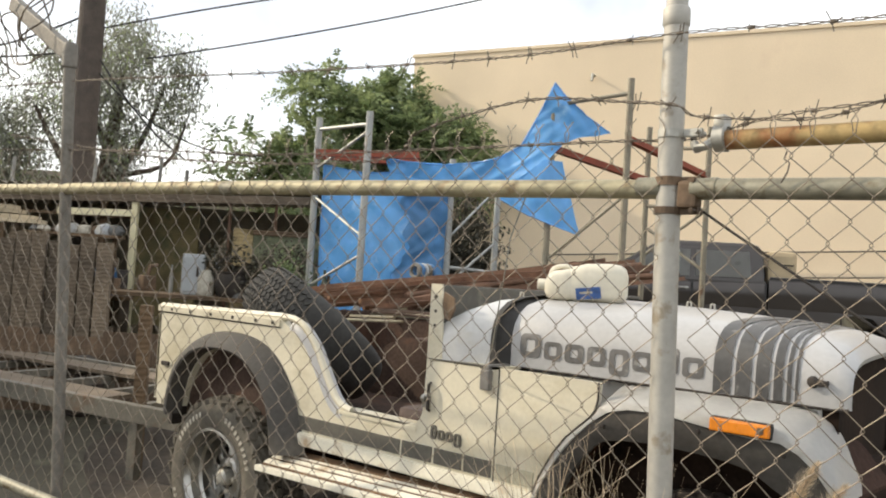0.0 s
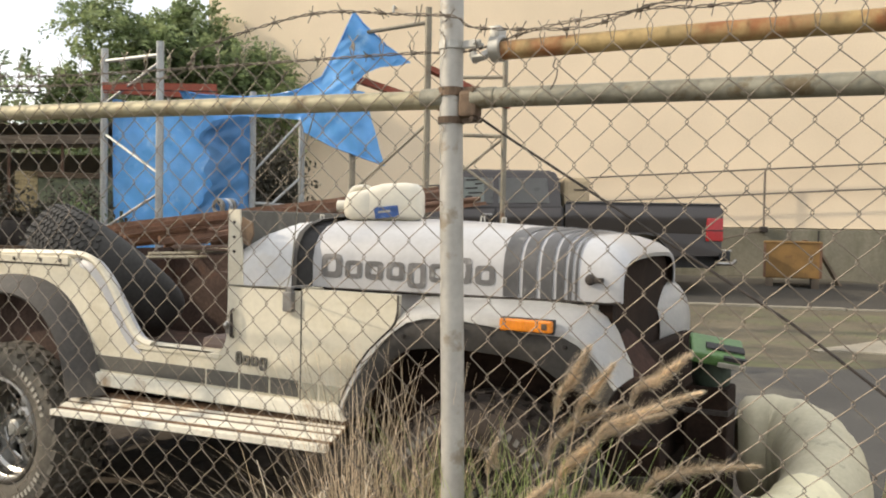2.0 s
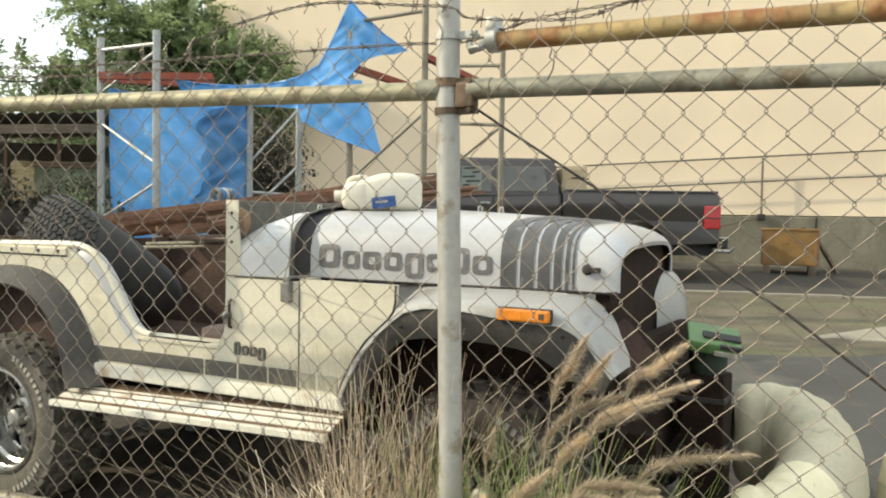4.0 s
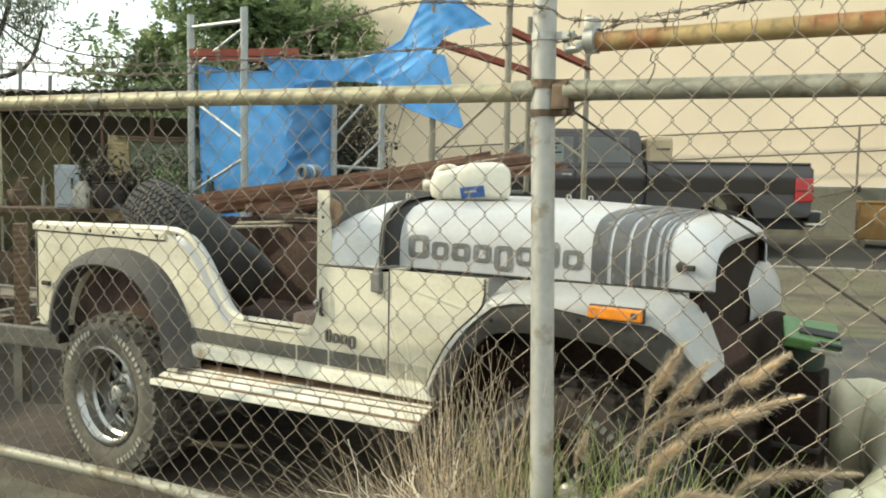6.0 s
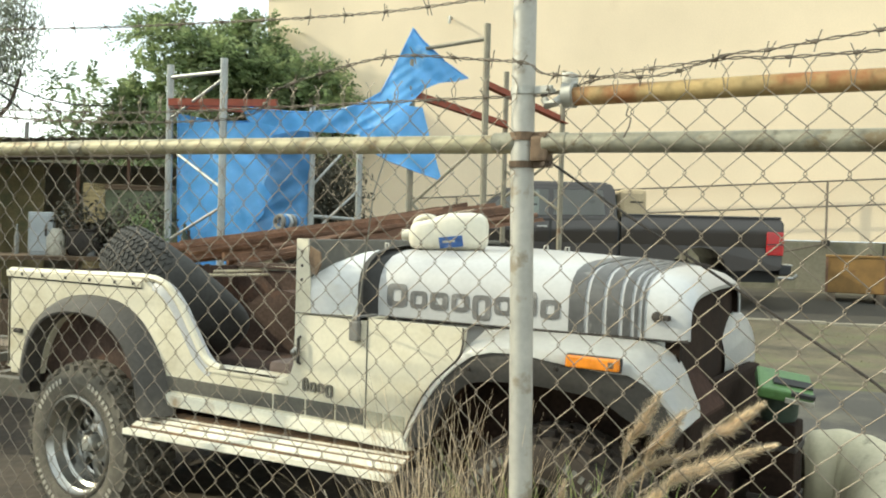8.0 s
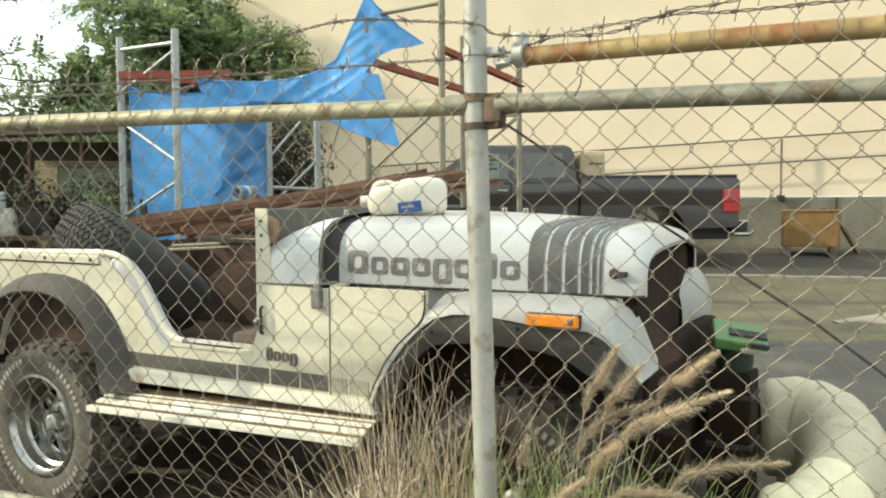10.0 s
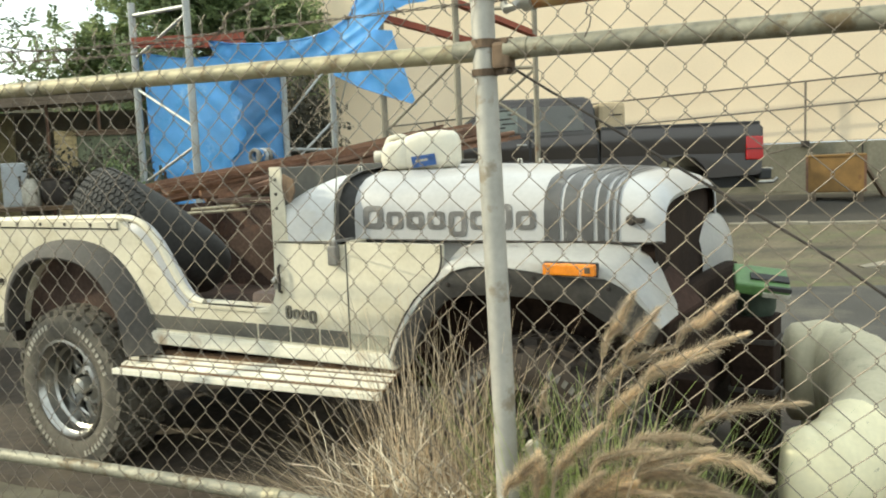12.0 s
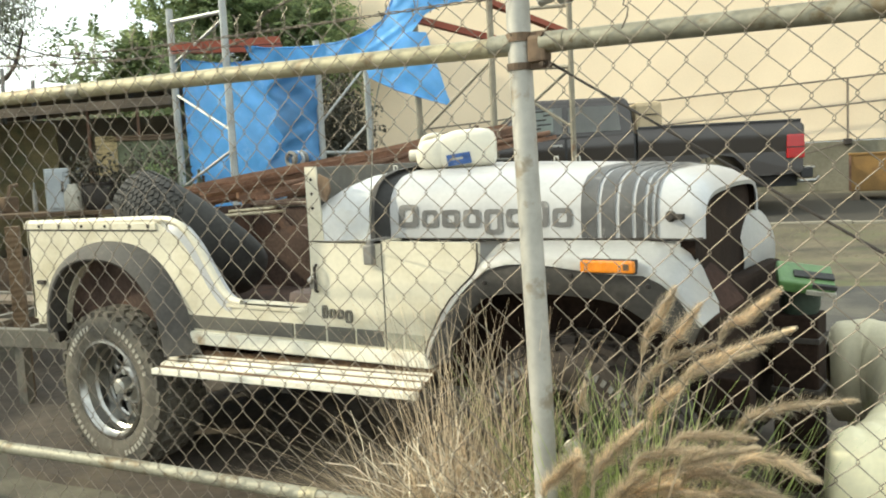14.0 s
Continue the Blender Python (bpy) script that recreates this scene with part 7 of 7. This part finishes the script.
    for x in (-0.55, 0.9):
        for y in (-0.40, 0.76):
            bm = bmesh.new()
            box(bm, x, x + 0.06, y, y + 0.05, -0.05, 0.37)
            part("leg", bm, trailer_metal, tr)
    bm = bmesh.new()
    tube(bm, [(1.45, -0.40, 0.40), (2.0, 0.16, 0.42), (1.45, 0.78, 0.40)], 0.025, 6)
    part("drawbar", bm, trailer_metal, tr)
    for y in (-0.55, 0.85):
        bm = bmesh.new()
        lathe(bm, [(0.12, -0.07), (0.22, -0.08), (0.245, -0.05), (0.245, 0.05), (0.22, 0.08), (0.12, 0.07), (0, 0.05)], 24, pose(-0.9, y, 0.24, 90, 0, 0))
        part("wheel", bm, dark_tyre, tr, smooth=True)
    # dark red sheet iron standing behind the trailer
    w = base("sheet_iron", "dark rusty sheet iron standing behind the trailer", "sheet metal", yard_pose(-3.2, 6.9, 6, -0.02))
    for k in range(4):
        bm = bmesh.new()
        pts = [(-1.0 + 0.5 * k + 0.51 * i / 20, (0.0, 0.010, 0.014, 0.010)[i % 4]) for i in range(21)]
        loft(bm, [[(x, y + d, z) for x, y in pts] for z, d in ((0.0, 0.0), (0.62 + 0.05 * (k % 2), 0.0), (0.62 + 0.05 * (k % 2), 0.002), (0.0, 0.002))])
        part("panel", bm, junk_brown, w)


build_clutter()


# ---- utility pole and cables ----
def build_pole():
    p = yard(-4.83, 11.2)
    u = base("utility_pole", "tall dark wooden utility pole with slack cables", "utility pole", pose(p.x, p.y, ground_z(p.x, p.y)))
    bm = bmesh.new()
    tube(bm, [(0, 0, -0.3), (0, 0, 2.5), (0.02, 0, 9.0)], [0.205, 0.18, 0.12], 16)
    part("pole", bm, pole_wood, u, smooth=True)
    bm = bmesh.new()
    box(bm, -1.0, 1.0, -0.06, 0.06, 8.2, 8.34, m=pose(0, 0, 0, 0, 0, 60))
    part("crossarm", bm, pole_wood, u)
    top = Vector((p.x, p.y, 4.3))

    def cable(a, b, sag, r, label="slack black overhead cable from the pole"):
        a, b = Vector(a), Vector(b)
        bm = bmesh.new()
        tube(bm, [a.lerp(b, k / 16) - Vector((0, 0, sag * 4 * (k / 16) * (1 - k / 16))) for k in range(17)], r, 5)
        thing("overhead_cable", bm, cable_black, label, "cable", group="overhead cables", smooth=True)
    cable(top + Vector((0, 0, -0.05)), yard(-2.4, 11.5, 4.95), -0.02, 0.012)
    cable(yard(-2.4, 11.5, 4.95), yard(6, 12, 7.5), 0.05, 0.012)
    cable(yard(-4.1, 11.3, 3.95), yard(0.6, 12, 5.35), 0.05, 0.012)
    cable(yard(0.6, 12, 5.35), yard(7, 14, 7.4), 0.05, 0.012)
    cable(top + Vector((0, 0, -0.2)), yard(-3.4, 11.0, 2.6), 0.15, 0.012)
    cable(top + Vector((0, 0, -0.45)), yard(-2.4, 10.9, 2.7), 0.35, 0.01)
    cable(top + Vector((0, 0, 0.2)), yard(-9, 11, 4.0), 0.5, 0.014)
    cable(top + Vector((0, 0, -0.3)), yard(-9, 10, 3.9), 0.3, 0.012)


build_pole()


# ---- trees ----
def frond_cloud(name, lumps, count, size, seed):
    """Arching fronds that leave uneven lumps (a, b, z, radius), each with pairs of leaflets."""
    rng = np.random.default_rng(seed)
    pairs = 8
    n = count // (2 * pairs)
    weights = np.array([l[3] ** 1.6 for l in lumps])
    pick = rng.choice(len(lumps), size=n, p=weights / weights.sum())
    centre = np.array([tuple(yard(l[0], l[1], l[2])) for l in lumps])[pick]
    radius = np.array([l[3] for l in lumps])[pick]
    way = rng.normal(size=(n, 3)) + np.array([0, 0, 0.35])
    way /= np.linalg.norm(way, axis=1, keepdims=True)
    root = centre + way * (radius * (0.2 + 0.7 * rng.random(n)))[:, None]
    way = way + rng.normal(size=(n, 3)) * 0.3
    way /= np.linalg.norm(way, axis=1, keepdims=True)
    side = np.cross(way, np.array([0.0, 0.0, 1.0]) + rng.normal(size=(n, 3)) * 0.35)
    side /= np.linalg.norm(side, axis=1, keepdims=True)
    long = size * (2.6 + 2.6 * rng.random(n))[:, None]
    quads = []
    for k in range(pairs):
        s = 0.15 + 0.85 * k / (pairs - 1)
        p = root + way * long * s + np.array([0, 0, -0.32]) * long * s * s
        for flip in (-1, 1):
            d = side * flip * 0.85 + way * 0.55 + np.array([0, 0, -0.28]) + rng.normal(size=(n, 3)) * 0.22
            d /= np.linalg.norm(d, axis=1, keepdims=True)
            L = size * (1.15 - 0.5 * s) * (0.75 + 0.5 * rng.random(n))[:, None]
            u = np.cross(d, np.cross(way, side) + rng.normal(size=(n, 3)) * 0.3)
            u /= np.linalg.norm(u, axis=1, keepdims=True)
            half = u * L * 0.25
            quads.append(np.stack([p, p + d * L * 0.45 + half, p + d * L, p + d * L * 0.45 - half], 1))
    verts = np.concatenate(quads).reshape(-1, 3)
    me = bpy.data.meshes.new(name)
    me.from_pydata(verts.tolist(), [], np.arange(len(verts)).reshape(-1, 4).tolist())
    return me


def build_tree(label, trunk, limbs, lumps, count, size, droop, mats, seed, aspect, fronds=False, far=1.0):
    trunk, limbs, lumps, size = [farther(p, far) for p in trunk], [[farther(p, far) for p in limb] for limb in limbs], [farther(p, far) for p in lumps], size * far
    t = base("tree", label, "tree", pose(0, 0, 0))
    bm = bmesh.new()
    tube(bm, [yard(*p[:3]) for p in trunk], [p[3] for p in trunk], 10)
    part("trunk", bm, bark, t, smooth=True)
    for limb in limbs:
        bm = bmesh.new()
        pts = spline([yard(*p[:3]) for p in limb], 4)
        tube(bm, pts, [limb[0][3] + (limb[-1][3] - limb[0][3]) * k / (len(pts) - 1) for k in range(len(pts))], 7)
        part("limb", bm, bark, t, smooth=True)
    for k, (mat, share) in enumerate(mats):
        me = frond_cloud("crown", lumps, int(count * share), size, seed + k) if fronds else leaf_cloud("crown", lumps, int(count * share), size, droop, seed + k, aspect)
        me.materials.append(mat)
        ob = new("crown", me)
        ob.parent = t
        tagged(ob, kind="stuff")


def farther(p, s):
    """The same direction from the gate, s times as far off."""
    return (p[0] * s, p[1] * s, 1.25 + (p[2] - 1.25) * s) + tuple(q * s for q in p[3:])


def lumps_in(cells, n, spread, seed):
    rnd = random.Random(seed)
    out = []
    for a, b, z, r in cells:
        for _ in range(n):
            out.append((a + rnd.uniform(-1, 1) * r * spread, b + rnd.uniform(-1, 1) * r * spread, z + rnd.uniform(-1, 1) * r * spread * 0.8, r * rnd.uniform(0.25, 0.5)))
    return out


broad = lumps_in([(-1.75, 13.0, 3.60, 0.65), (-1.0, 13.0, 3.70, 0.70), (-0.2, 13.0, 3.30, 0.6), (-0.1, 13.0, 3.10, 0.6), (-0.6, 13.1, 3.25, 0.65), (0.28, 12.8, 3.05, 0.42), (-0.6, 12.9, 2.95, 0.65), (-0.15, 12.9, 3.25, 0.5), (-1.0, 12.9, 3.2, 0.85), (-2.3, 12.9, 3.2, 0.5), (-2.9, 12.9, 2.85, 0.5), (-2.2, 12.8, 2.6, 0.7), (-0.2, 12.8, 2.9, 0.75), (-3.1, 12.8, 2.4, 0.5), (-1.2, 12.7, 2.4, 0.9), (-1.0, 13.0, 4.15, 0.30), (-1.95, 13.0, 4.15, 0.25), (0.3, 13.0, 3.25, 0.35), (-1.35, 13.0, 3.8, 0.5), (-1.6, 12.9, 3.3, 0.7)], 7, 0.85, 1)
build_tree("broad green tree with dense uneven crown behind the tarpaulin", [(-0.9, 13.1, 0.45, 0.20), (-0.95, 13.1, 1.4, 0.16), (-1.0, 13.05, 2.6, 0.11), (-0.95, 13.0, 3.8, 0.05)],
           [[(-0.95, 13.1, 1.3, 0.10), (-1.5, 13.0, 2.2, 0.07), (-2.2, 12.95, 3.0, 0.04), (-2.8, 12.9, 3.1, 0.02)], [(-0.98, 13.1, 1.8, 0.09), (-0.4, 13.0, 2.6, 0.06), (0.1, 13.0, 3.4, 0.03)], [(-1.0, 13.05, 2.5, 0.07), (-1.5, 13.0, 3.3, 0.04), (-1.9, 13.0, 4.2, 0.02)], [(-0.96, 13.0, 1.2, 0.08), (-0.1, 12.8, 1.7, 0.05), (0.5, 12.7, 2.2, 0.025)]],
           broad, 46000, 0.100, 0.25, ((leaf_green, 0.5), (leaf_bright, 0.5)), 21, 2.6, True, 1.47)
gum = lumps_in([(-6.65, 18.0, 5.4, 0.9), (-7.65, 18.0, 5.6, 0.9), (-6.15, 18.0, 4.7, 0.75), (-7.05, 18.0, 4.5, 0.9), (-8.65, 18.0, 4.7, 0.95), (-9.35, 18.0, 3.9, 0.95), (-8.35, 18.0, 3.9, 0.8), (-6.95, 18.0, 3.6, 0.8), (-9.95, 18.2, 3.2, 0.9), (-6.25, 18.0, 3.7, 0.6), (-9.15, 18.0, 2.9, 0.8), (-7.75, 18.0, 4.9, 0.7), (-10.75, 18.2, 3.0, 0.9)], 6, 1.0, 2)
build_tree("tall grey-green gum tree with thin drooping leaves", [(-7.4, 18.2, -0.1, 0.26), (-7.4, 18.2, 2.0, 0.22), (-7.2, 18.1, 3.6, 0.16), (-7.0, 18.0, 5.2, 0.07)],
           [[(-7.35, 18.2, 2.2, 0.12), (-8.2, 18.0, 3.4, 0.07), (-8.8, 18.0, 4.4, 0.03)], [(-7.3, 18.1, 2.6, 0.10), (-6.5, 18.0, 3.8, 0.06), (-6.1, 18.0, 5.0, 0.025)], [(-7.2, 18.1, 3.4, 0.08), (-7.6, 18.0, 4.6, 0.05), (-7.4, 18.0, 5.8, 0.02)], [(-7.4, 18.2, 1.8, 0.09), (-8.8, 18.1, 2.6, 0.05), (-9.8, 18.1, 3.2, 0.02)], [(-7.2, 18.0, 3.0, 0.07), (-6.0, 18.0, 3.3, 0.04), (-5.6, 18.0, 4.2, 0.02)]],
           gum, 26000, 0.115, 0.7, ((leaf_grey, 0.85), (leaf_bright, 0.15)), 31, 3.6)


def build_shade_bush():
    """Bush added between the tarpaulin and the wall, its dark leaves standing for shade."""
    b = base("bush", "dark bush added behind the blue tarpaulin for the tree's shade", "bush", pose(0, 0, 0))
    for k, (a, z) in enumerate(((-0.05, 1.5), (0.15, 2.0), (0.38, 1.8), (0.30, 1.2))):
        bm = bmesh.new()
        g = yard(0.12, 10.5)
        tube(bm, spline([yard(0.12, 10.5, ground_z(g.x, g.y) - 0.02), yard(0.12 + (a - 0.12) * 0.4, 10.5, 0.8), yard(a, 10.45, z)], 4), [0.03 - 0.0028 * i for i in range(9)], 6)
        part("branch", bm, bark, b, smooth=True)
    lumps = lumps_in([(0.26, 10.5, 2.05, 0.36), (0.20, 10.5, 1.60, 0.42), (0.02, 10.5, 1.35, 0.36), (0.40, 10.5, 1.30, 0.30), (0.12, 10.5, 0.9, 0.36)], 5, 0.8, 7)
    me = leaf_cloud("leaves", lumps, 5200, 0.085, 0.5, 77, 2.4)
    me.materials.append(leaf_dark)
    ob = new("leaves", me)
    ob.parent = b
    tagged(ob, kind="stuff")


build_shade_bush()


# low far houses and hedge behind the shed, seen in the gaps
def build_far():
    for a, b, w, h, name in ((-13.0, 27.0, 5.0, 3.4, "far_house"), (-7.2, 26.0, 3.6, 3.1, "far_house"), (-3.6, 27.5, 3.4, 3.5, "far_house")):
        hse = base(name, "low pale far house with a flat roof", "house", yard_pose(a, b))
        bm = bmesh.new()
        box(bm, -w / 2, w / 2, 0, 5, -0.5, h)
        part("wall", bm, wall_base, hse)
        bm = bmesh.new()
        box(bm, -w / 2 - 0.1, w / 2 + 0.1, -0.1, 5.1, h, h + 0.15)
        part("roof", bm, roof_sheet, hse)
        for x in (-w / 4, w / 4):
            bm = bmesh.new()
            box(bm, x - 0.4, x + 0.4, -0.02, 0.02, 1.2, 2.2)
            part("window", bm, curtain, hse)


build_far()


# ---- grasses at the fence's foot ----
def blades(name, roots, count, tall, lean, thick, seed, bend=0.35):
    """Thin folded blades from rooted clumps (x, y, spread)."""
    rng = np.random.default_rng(seed)
    v, f = [], []
    for x, y, spread, share in roots:
        for _ in range(int(count * share)):
            px, py = x + rng.normal() * spread, y + rng.normal() * spread * 0.45
            h = tall * (0.45 + 0.6 * rng.random())
            t = rng.uniform(0, 2 * math.pi)
            out = lean * (0.3 + rng.random())
            dx, dy = math.cos(t) * out + (px - x) * 0.6, math.sin(t) * out * 0.55 + (py - y) * 0.4
            sx, sy = -math.sin(t) * thick, math.cos(t) * thick
            base_i = len(v)
            for k in range(4):
                s = k / 3
                q = s ** (1 + bend)
                w = (1 - s * 0.85)
                cx, cy, cz = px + dx * q * h, py + dy * q * h, h * (s - 0.22 * lean * s * s)
                v.append((cx - sx * w, cy - sy * w, cz))
                v.append((cx + sx * w, cy + sy * w, cz))
            for k in range(3):
                i = base_i + 2 * k
                f.append((i, i + 1, i + 3, i + 2))
    me = bpy.data.meshes.new(name)
    me.from_pydata(v, [], f)
    return me


def build_grass():
    for count, tall, lean, thick, seed, bend, label in ((430, 0.92, 0.36, 0.0023, 3, 0.8, "tall dry straw-coloured grass stalks along the fence's foot"), (1900, 0.50, 0.95, 0.0018, 13, 1.2, "tangle of bent dry grass at the stalks' foot"), (260, 0.66, 1.25, 0.0022, 23, 1.2, "broken dry stalks lying across the grass")):
        me = blades("dry_grass", [(1.90 if tall > 0.6 else 1.78, -0.34, 0.06, 0.34), (2.03 if tall > 0.6 else 1.93, -0.32, 0.07, 0.36), (2.15, -0.32, 0.05, 0.30)], count, tall, lean, thick, seed, bend)
        me.materials.append(straw)
        tagged(new("dry_grass", me), label, "dry grass", kind="stuff")
    rnd = random.Random(29)
    v, f = [], []
    for _ in range(420):
        x, y = min(max(rnd.gauss(1.95, 0.12), 1.76), 2.2), -0.34 + rnd.gauss(0, 0.05)
        p = Vector((x, y, rnd.uniform(0.02, 0.34)))
        way = Vector((rnd.gauss(-0.12, 0.7), rnd.gauss(-0.05, 0.3), rnd.uniform(0.0, 0.9))).normalized()
        w = Vector((way.z, 0, -way.x)).normalized() * rnd.uniform(0.0011, 0.0022)
        first = len(v)
        for k in range(4):
            v += [tuple(p - w), tuple(p + w)]
            if k:
                f.append((first + 2 * k - 2, first + 2 * k - 1, first + 2 * k + 1, first + 2 * k))
            p = p + way * rnd.uniform(0.03, 0.11)
            way = (way + Vector((rnd.gauss(0, 0.35), rnd.gauss(0, 0.15), rnd.gauss(-0.15, 0.35)))).normalized()
            p.z = max(p.z, 0.01)
    me = bpy.data.meshes.new("snapped_stalks")
    me.from_pydata(v, [], f)
    me.materials.append(straw_pale)
    tagged(new("snapped_stalks", me), "pale snapped and kinked stalks tangled in the dry grass", "dry grass", kind="stuff")
    me = blades("green_grass", [(2.33, -0.36, 0.03, 0.18), (2.50, -0.38, 0.07, 0.62), (2.68, -0.40, 0.08, 0.20)], 620, 0.76, 0.46, 0.0030, 4)
    me.materials.append(grass_green)
    tagged(new("green_grass", me), "green fountain grass blades at the fence post's foot", "grass", kind="stuff")
    rnd = random.Random(17)
    tufts = []
    for _ in range(60):
        p = yard(rnd.uniform(3.6, 10.5), rnd.uniform(7.6, 10.2))
        tufts.append((p.x, p.y, 0.16, 1 / 60))
    me = blades("verge_weeds", tufts, 1500, 0.055, 1.1, 0.003, 8)
    for v in me.vertices:
        v.co.z += ground_z(v.co.x, v.co.y) + 0.025
    me.materials.append(weed_olive)
    tagged(new("verge_weeds", me), "low olive weeds scattered over the dusty verge", "weeds", kind="stuff")
    me = blades("low_weeds", [(0.3 * k - 0.5, fence_y(0.3 * k - 0.5) - 0.04, 0.2, 0.1) for k in range(9)], 160, 0.12, 0.8, 0.002, 6)
    me.materials.append(straw)
    tagged(new("low_weeds", me), "short dry weeds under the bottom rail", "weeds", kind="stuff")


build_grass()


def build_plumes():
    """Bristly seed heads, each on its own bowed stalk: foot, middle and tip of the head (x, z)."""
    rng = random.Random(9)
    tall = [((2.525, 0.775), (2.567, 0.86), (2.6, 0.925)), ((2.57, 0.76), (2.61, 0.835), (2.65, 0.89)), ((2.485, 0.64), (2.56, 0.75), (2.675, 0.805)), ((2.68, 0.8), (2.74, 0.865), (2.8, 0.92)),
            ((2.63, 0.725), (2.72, 0.8), (2.85, 0.865)), ((2.57, 0.66), (2.655, 0.75), (2.77, 0.8)), ((2.74, 0.635), (2.83, 0.7), (2.965, 0.735)), ((2.535, 0.6), (2.565, 0.668), (2.612, 0.712))]
    nodding = [((2.4, 0.46), (2.44, 0.53), (2.51, 0.605)), ((2.62, 0.527), (2.68, 0.583), (2.785, 0.62)), ((2.53, 0.46), (2.62, 0.52), (2.72, 0.545)), ((2.72, 0.535), (2.81, 0.573), (2.885, 0.545)),
               ((2.6, 0.475), (2.68, 0.518), (2.765, 0.505)), ((2.47, 0.4), (2.53, 0.465), (2.6, 0.5)), ((2.5, 0.42), (2.585, 0.475), (2.68, 0.485)), ((2.56, 0.4), (2.65, 0.455), (2.74, 0.46))]
    lowest = [((2.44, 0.38), (2.475, 0.45), (2.53, 0.51)), ((2.58, 0.555), (2.66, 0.6), (2.75, 0.605)), ((2.66, 0.45), (2.75, 0.495), (2.84, 0.49)), ((2.5, 0.5), (2.57, 0.56), (2.66, 0.585)),
              ((2.42, 0.34), (2.45, 0.41), (2.49, 0.46)), ((2.345, 0.4), (2.352, 0.46), (2.348, 0.51)), ((2.27, 0.4), (2.315, 0.465), (2.362, 0.515)), ((2.385, 0.44), (2.43, 0.52), (2.485, 0.58))]
    slim = ((2.352, 0.6), (2.363, 0.635), (2.372, 0.68))
    heads = tall + nodding + lowest + [slim]
    for k, (foot, mid, tip) in enumerate(heads):
        y0 = -0.42 + rng.uniform(-0.02, 0.07)
        if tip[1] < 0.63:
            y0 = -0.56 + rng.uniform(-0.03, 0.02)
            foot, mid, tip = [(3.22 - (3.22 - q[0]) * 0.92, 1.22 - (1.22 - q[1]) * 0.92) for q in (foot, mid, tip)]
        x0 = 2.47 + (foot[0] - 2.55) * 0.45
        g = base("grass_plume", "tan bristly fountain-grass plume on a bowed stalk", "grass plume", pose(x0, y0, 0), group="grass plumes")
        dy = rng.uniform(-0.03, 0.04)
        line = spline([(0, 0, 0), ((foot[0] - x0) * 0.45, dy * 0.3, foot[1] * 0.55), (foot[0] - x0, dy * 0.6, foot[1]), (mid[0] - x0, dy * 0.8, mid[1]), (tip[0] - x0, dy, tip[1])], 10)
        bm = bmesh.new()
        tube(bm, line[:24], 0.0016, 4, caps=False)
        part("stalk", bm, straw, g)
        cut = min(range(len(line)), key=lambda i: abs(line[i].z - foot[1]) + abs(line[i].x - foot[0] + x0))
        head = line[cut:]
        n = len(head)
        thin = 0.5 if k == len(heads) - 1 else 1.1 if tip[1] < 0.63 else 0.95
        v, f = [], []
        for _ in range(2200):
            s = rng.random()
            i = min(int(s * (n - 1)), n - 2)
            p = head[i].lerp(head[i + 1], s * (n - 1) - i)
            way = (head[i + 1] - head[i]).normalized()
            fat = thin * (0.006 + 0.008 * math.sin(math.pi * min(0.15 + 0.75 * s, 1.0))) * (1.0 - 0.55 * max(s - 0.75, 0) / 0.25) * rng.uniform(0.7, 1.25)
            t = rng.uniform(0, 2 * math.pi)
            side = way.orthogonal().normalized()
            rad = side * math.cos(t) + way.cross(side) * math.sin(t)
            fat *= 1.85 if rng.random() < 0.35 else 0.9
            e = p + rad * fat + way * rng.uniform(0.010, 0.024)
            w = way.cross(rad).normalized() * 0.0006
            c = len(v)
            v += [tuple(p - w), tuple(p + w), tuple(e + w * 0.3), tuple(e - w * 0.3)]
            f.append((c, c + 1, c + 2, c + 3))
        me = bpy.data.meshes.new("seed_head")
        me.from_pydata(v, [], f)
        me.materials.append(plume_tan)
        ob = new("seed_head", me)
        ob.parent = g
        bm = bmesh.new()
        tube(bm, head, [0.0038 * thin] * (n - 2) + [0.003, 0.0012], 6, caps=False)
        part("core", bm, plume_tan, g)


build_plumes()
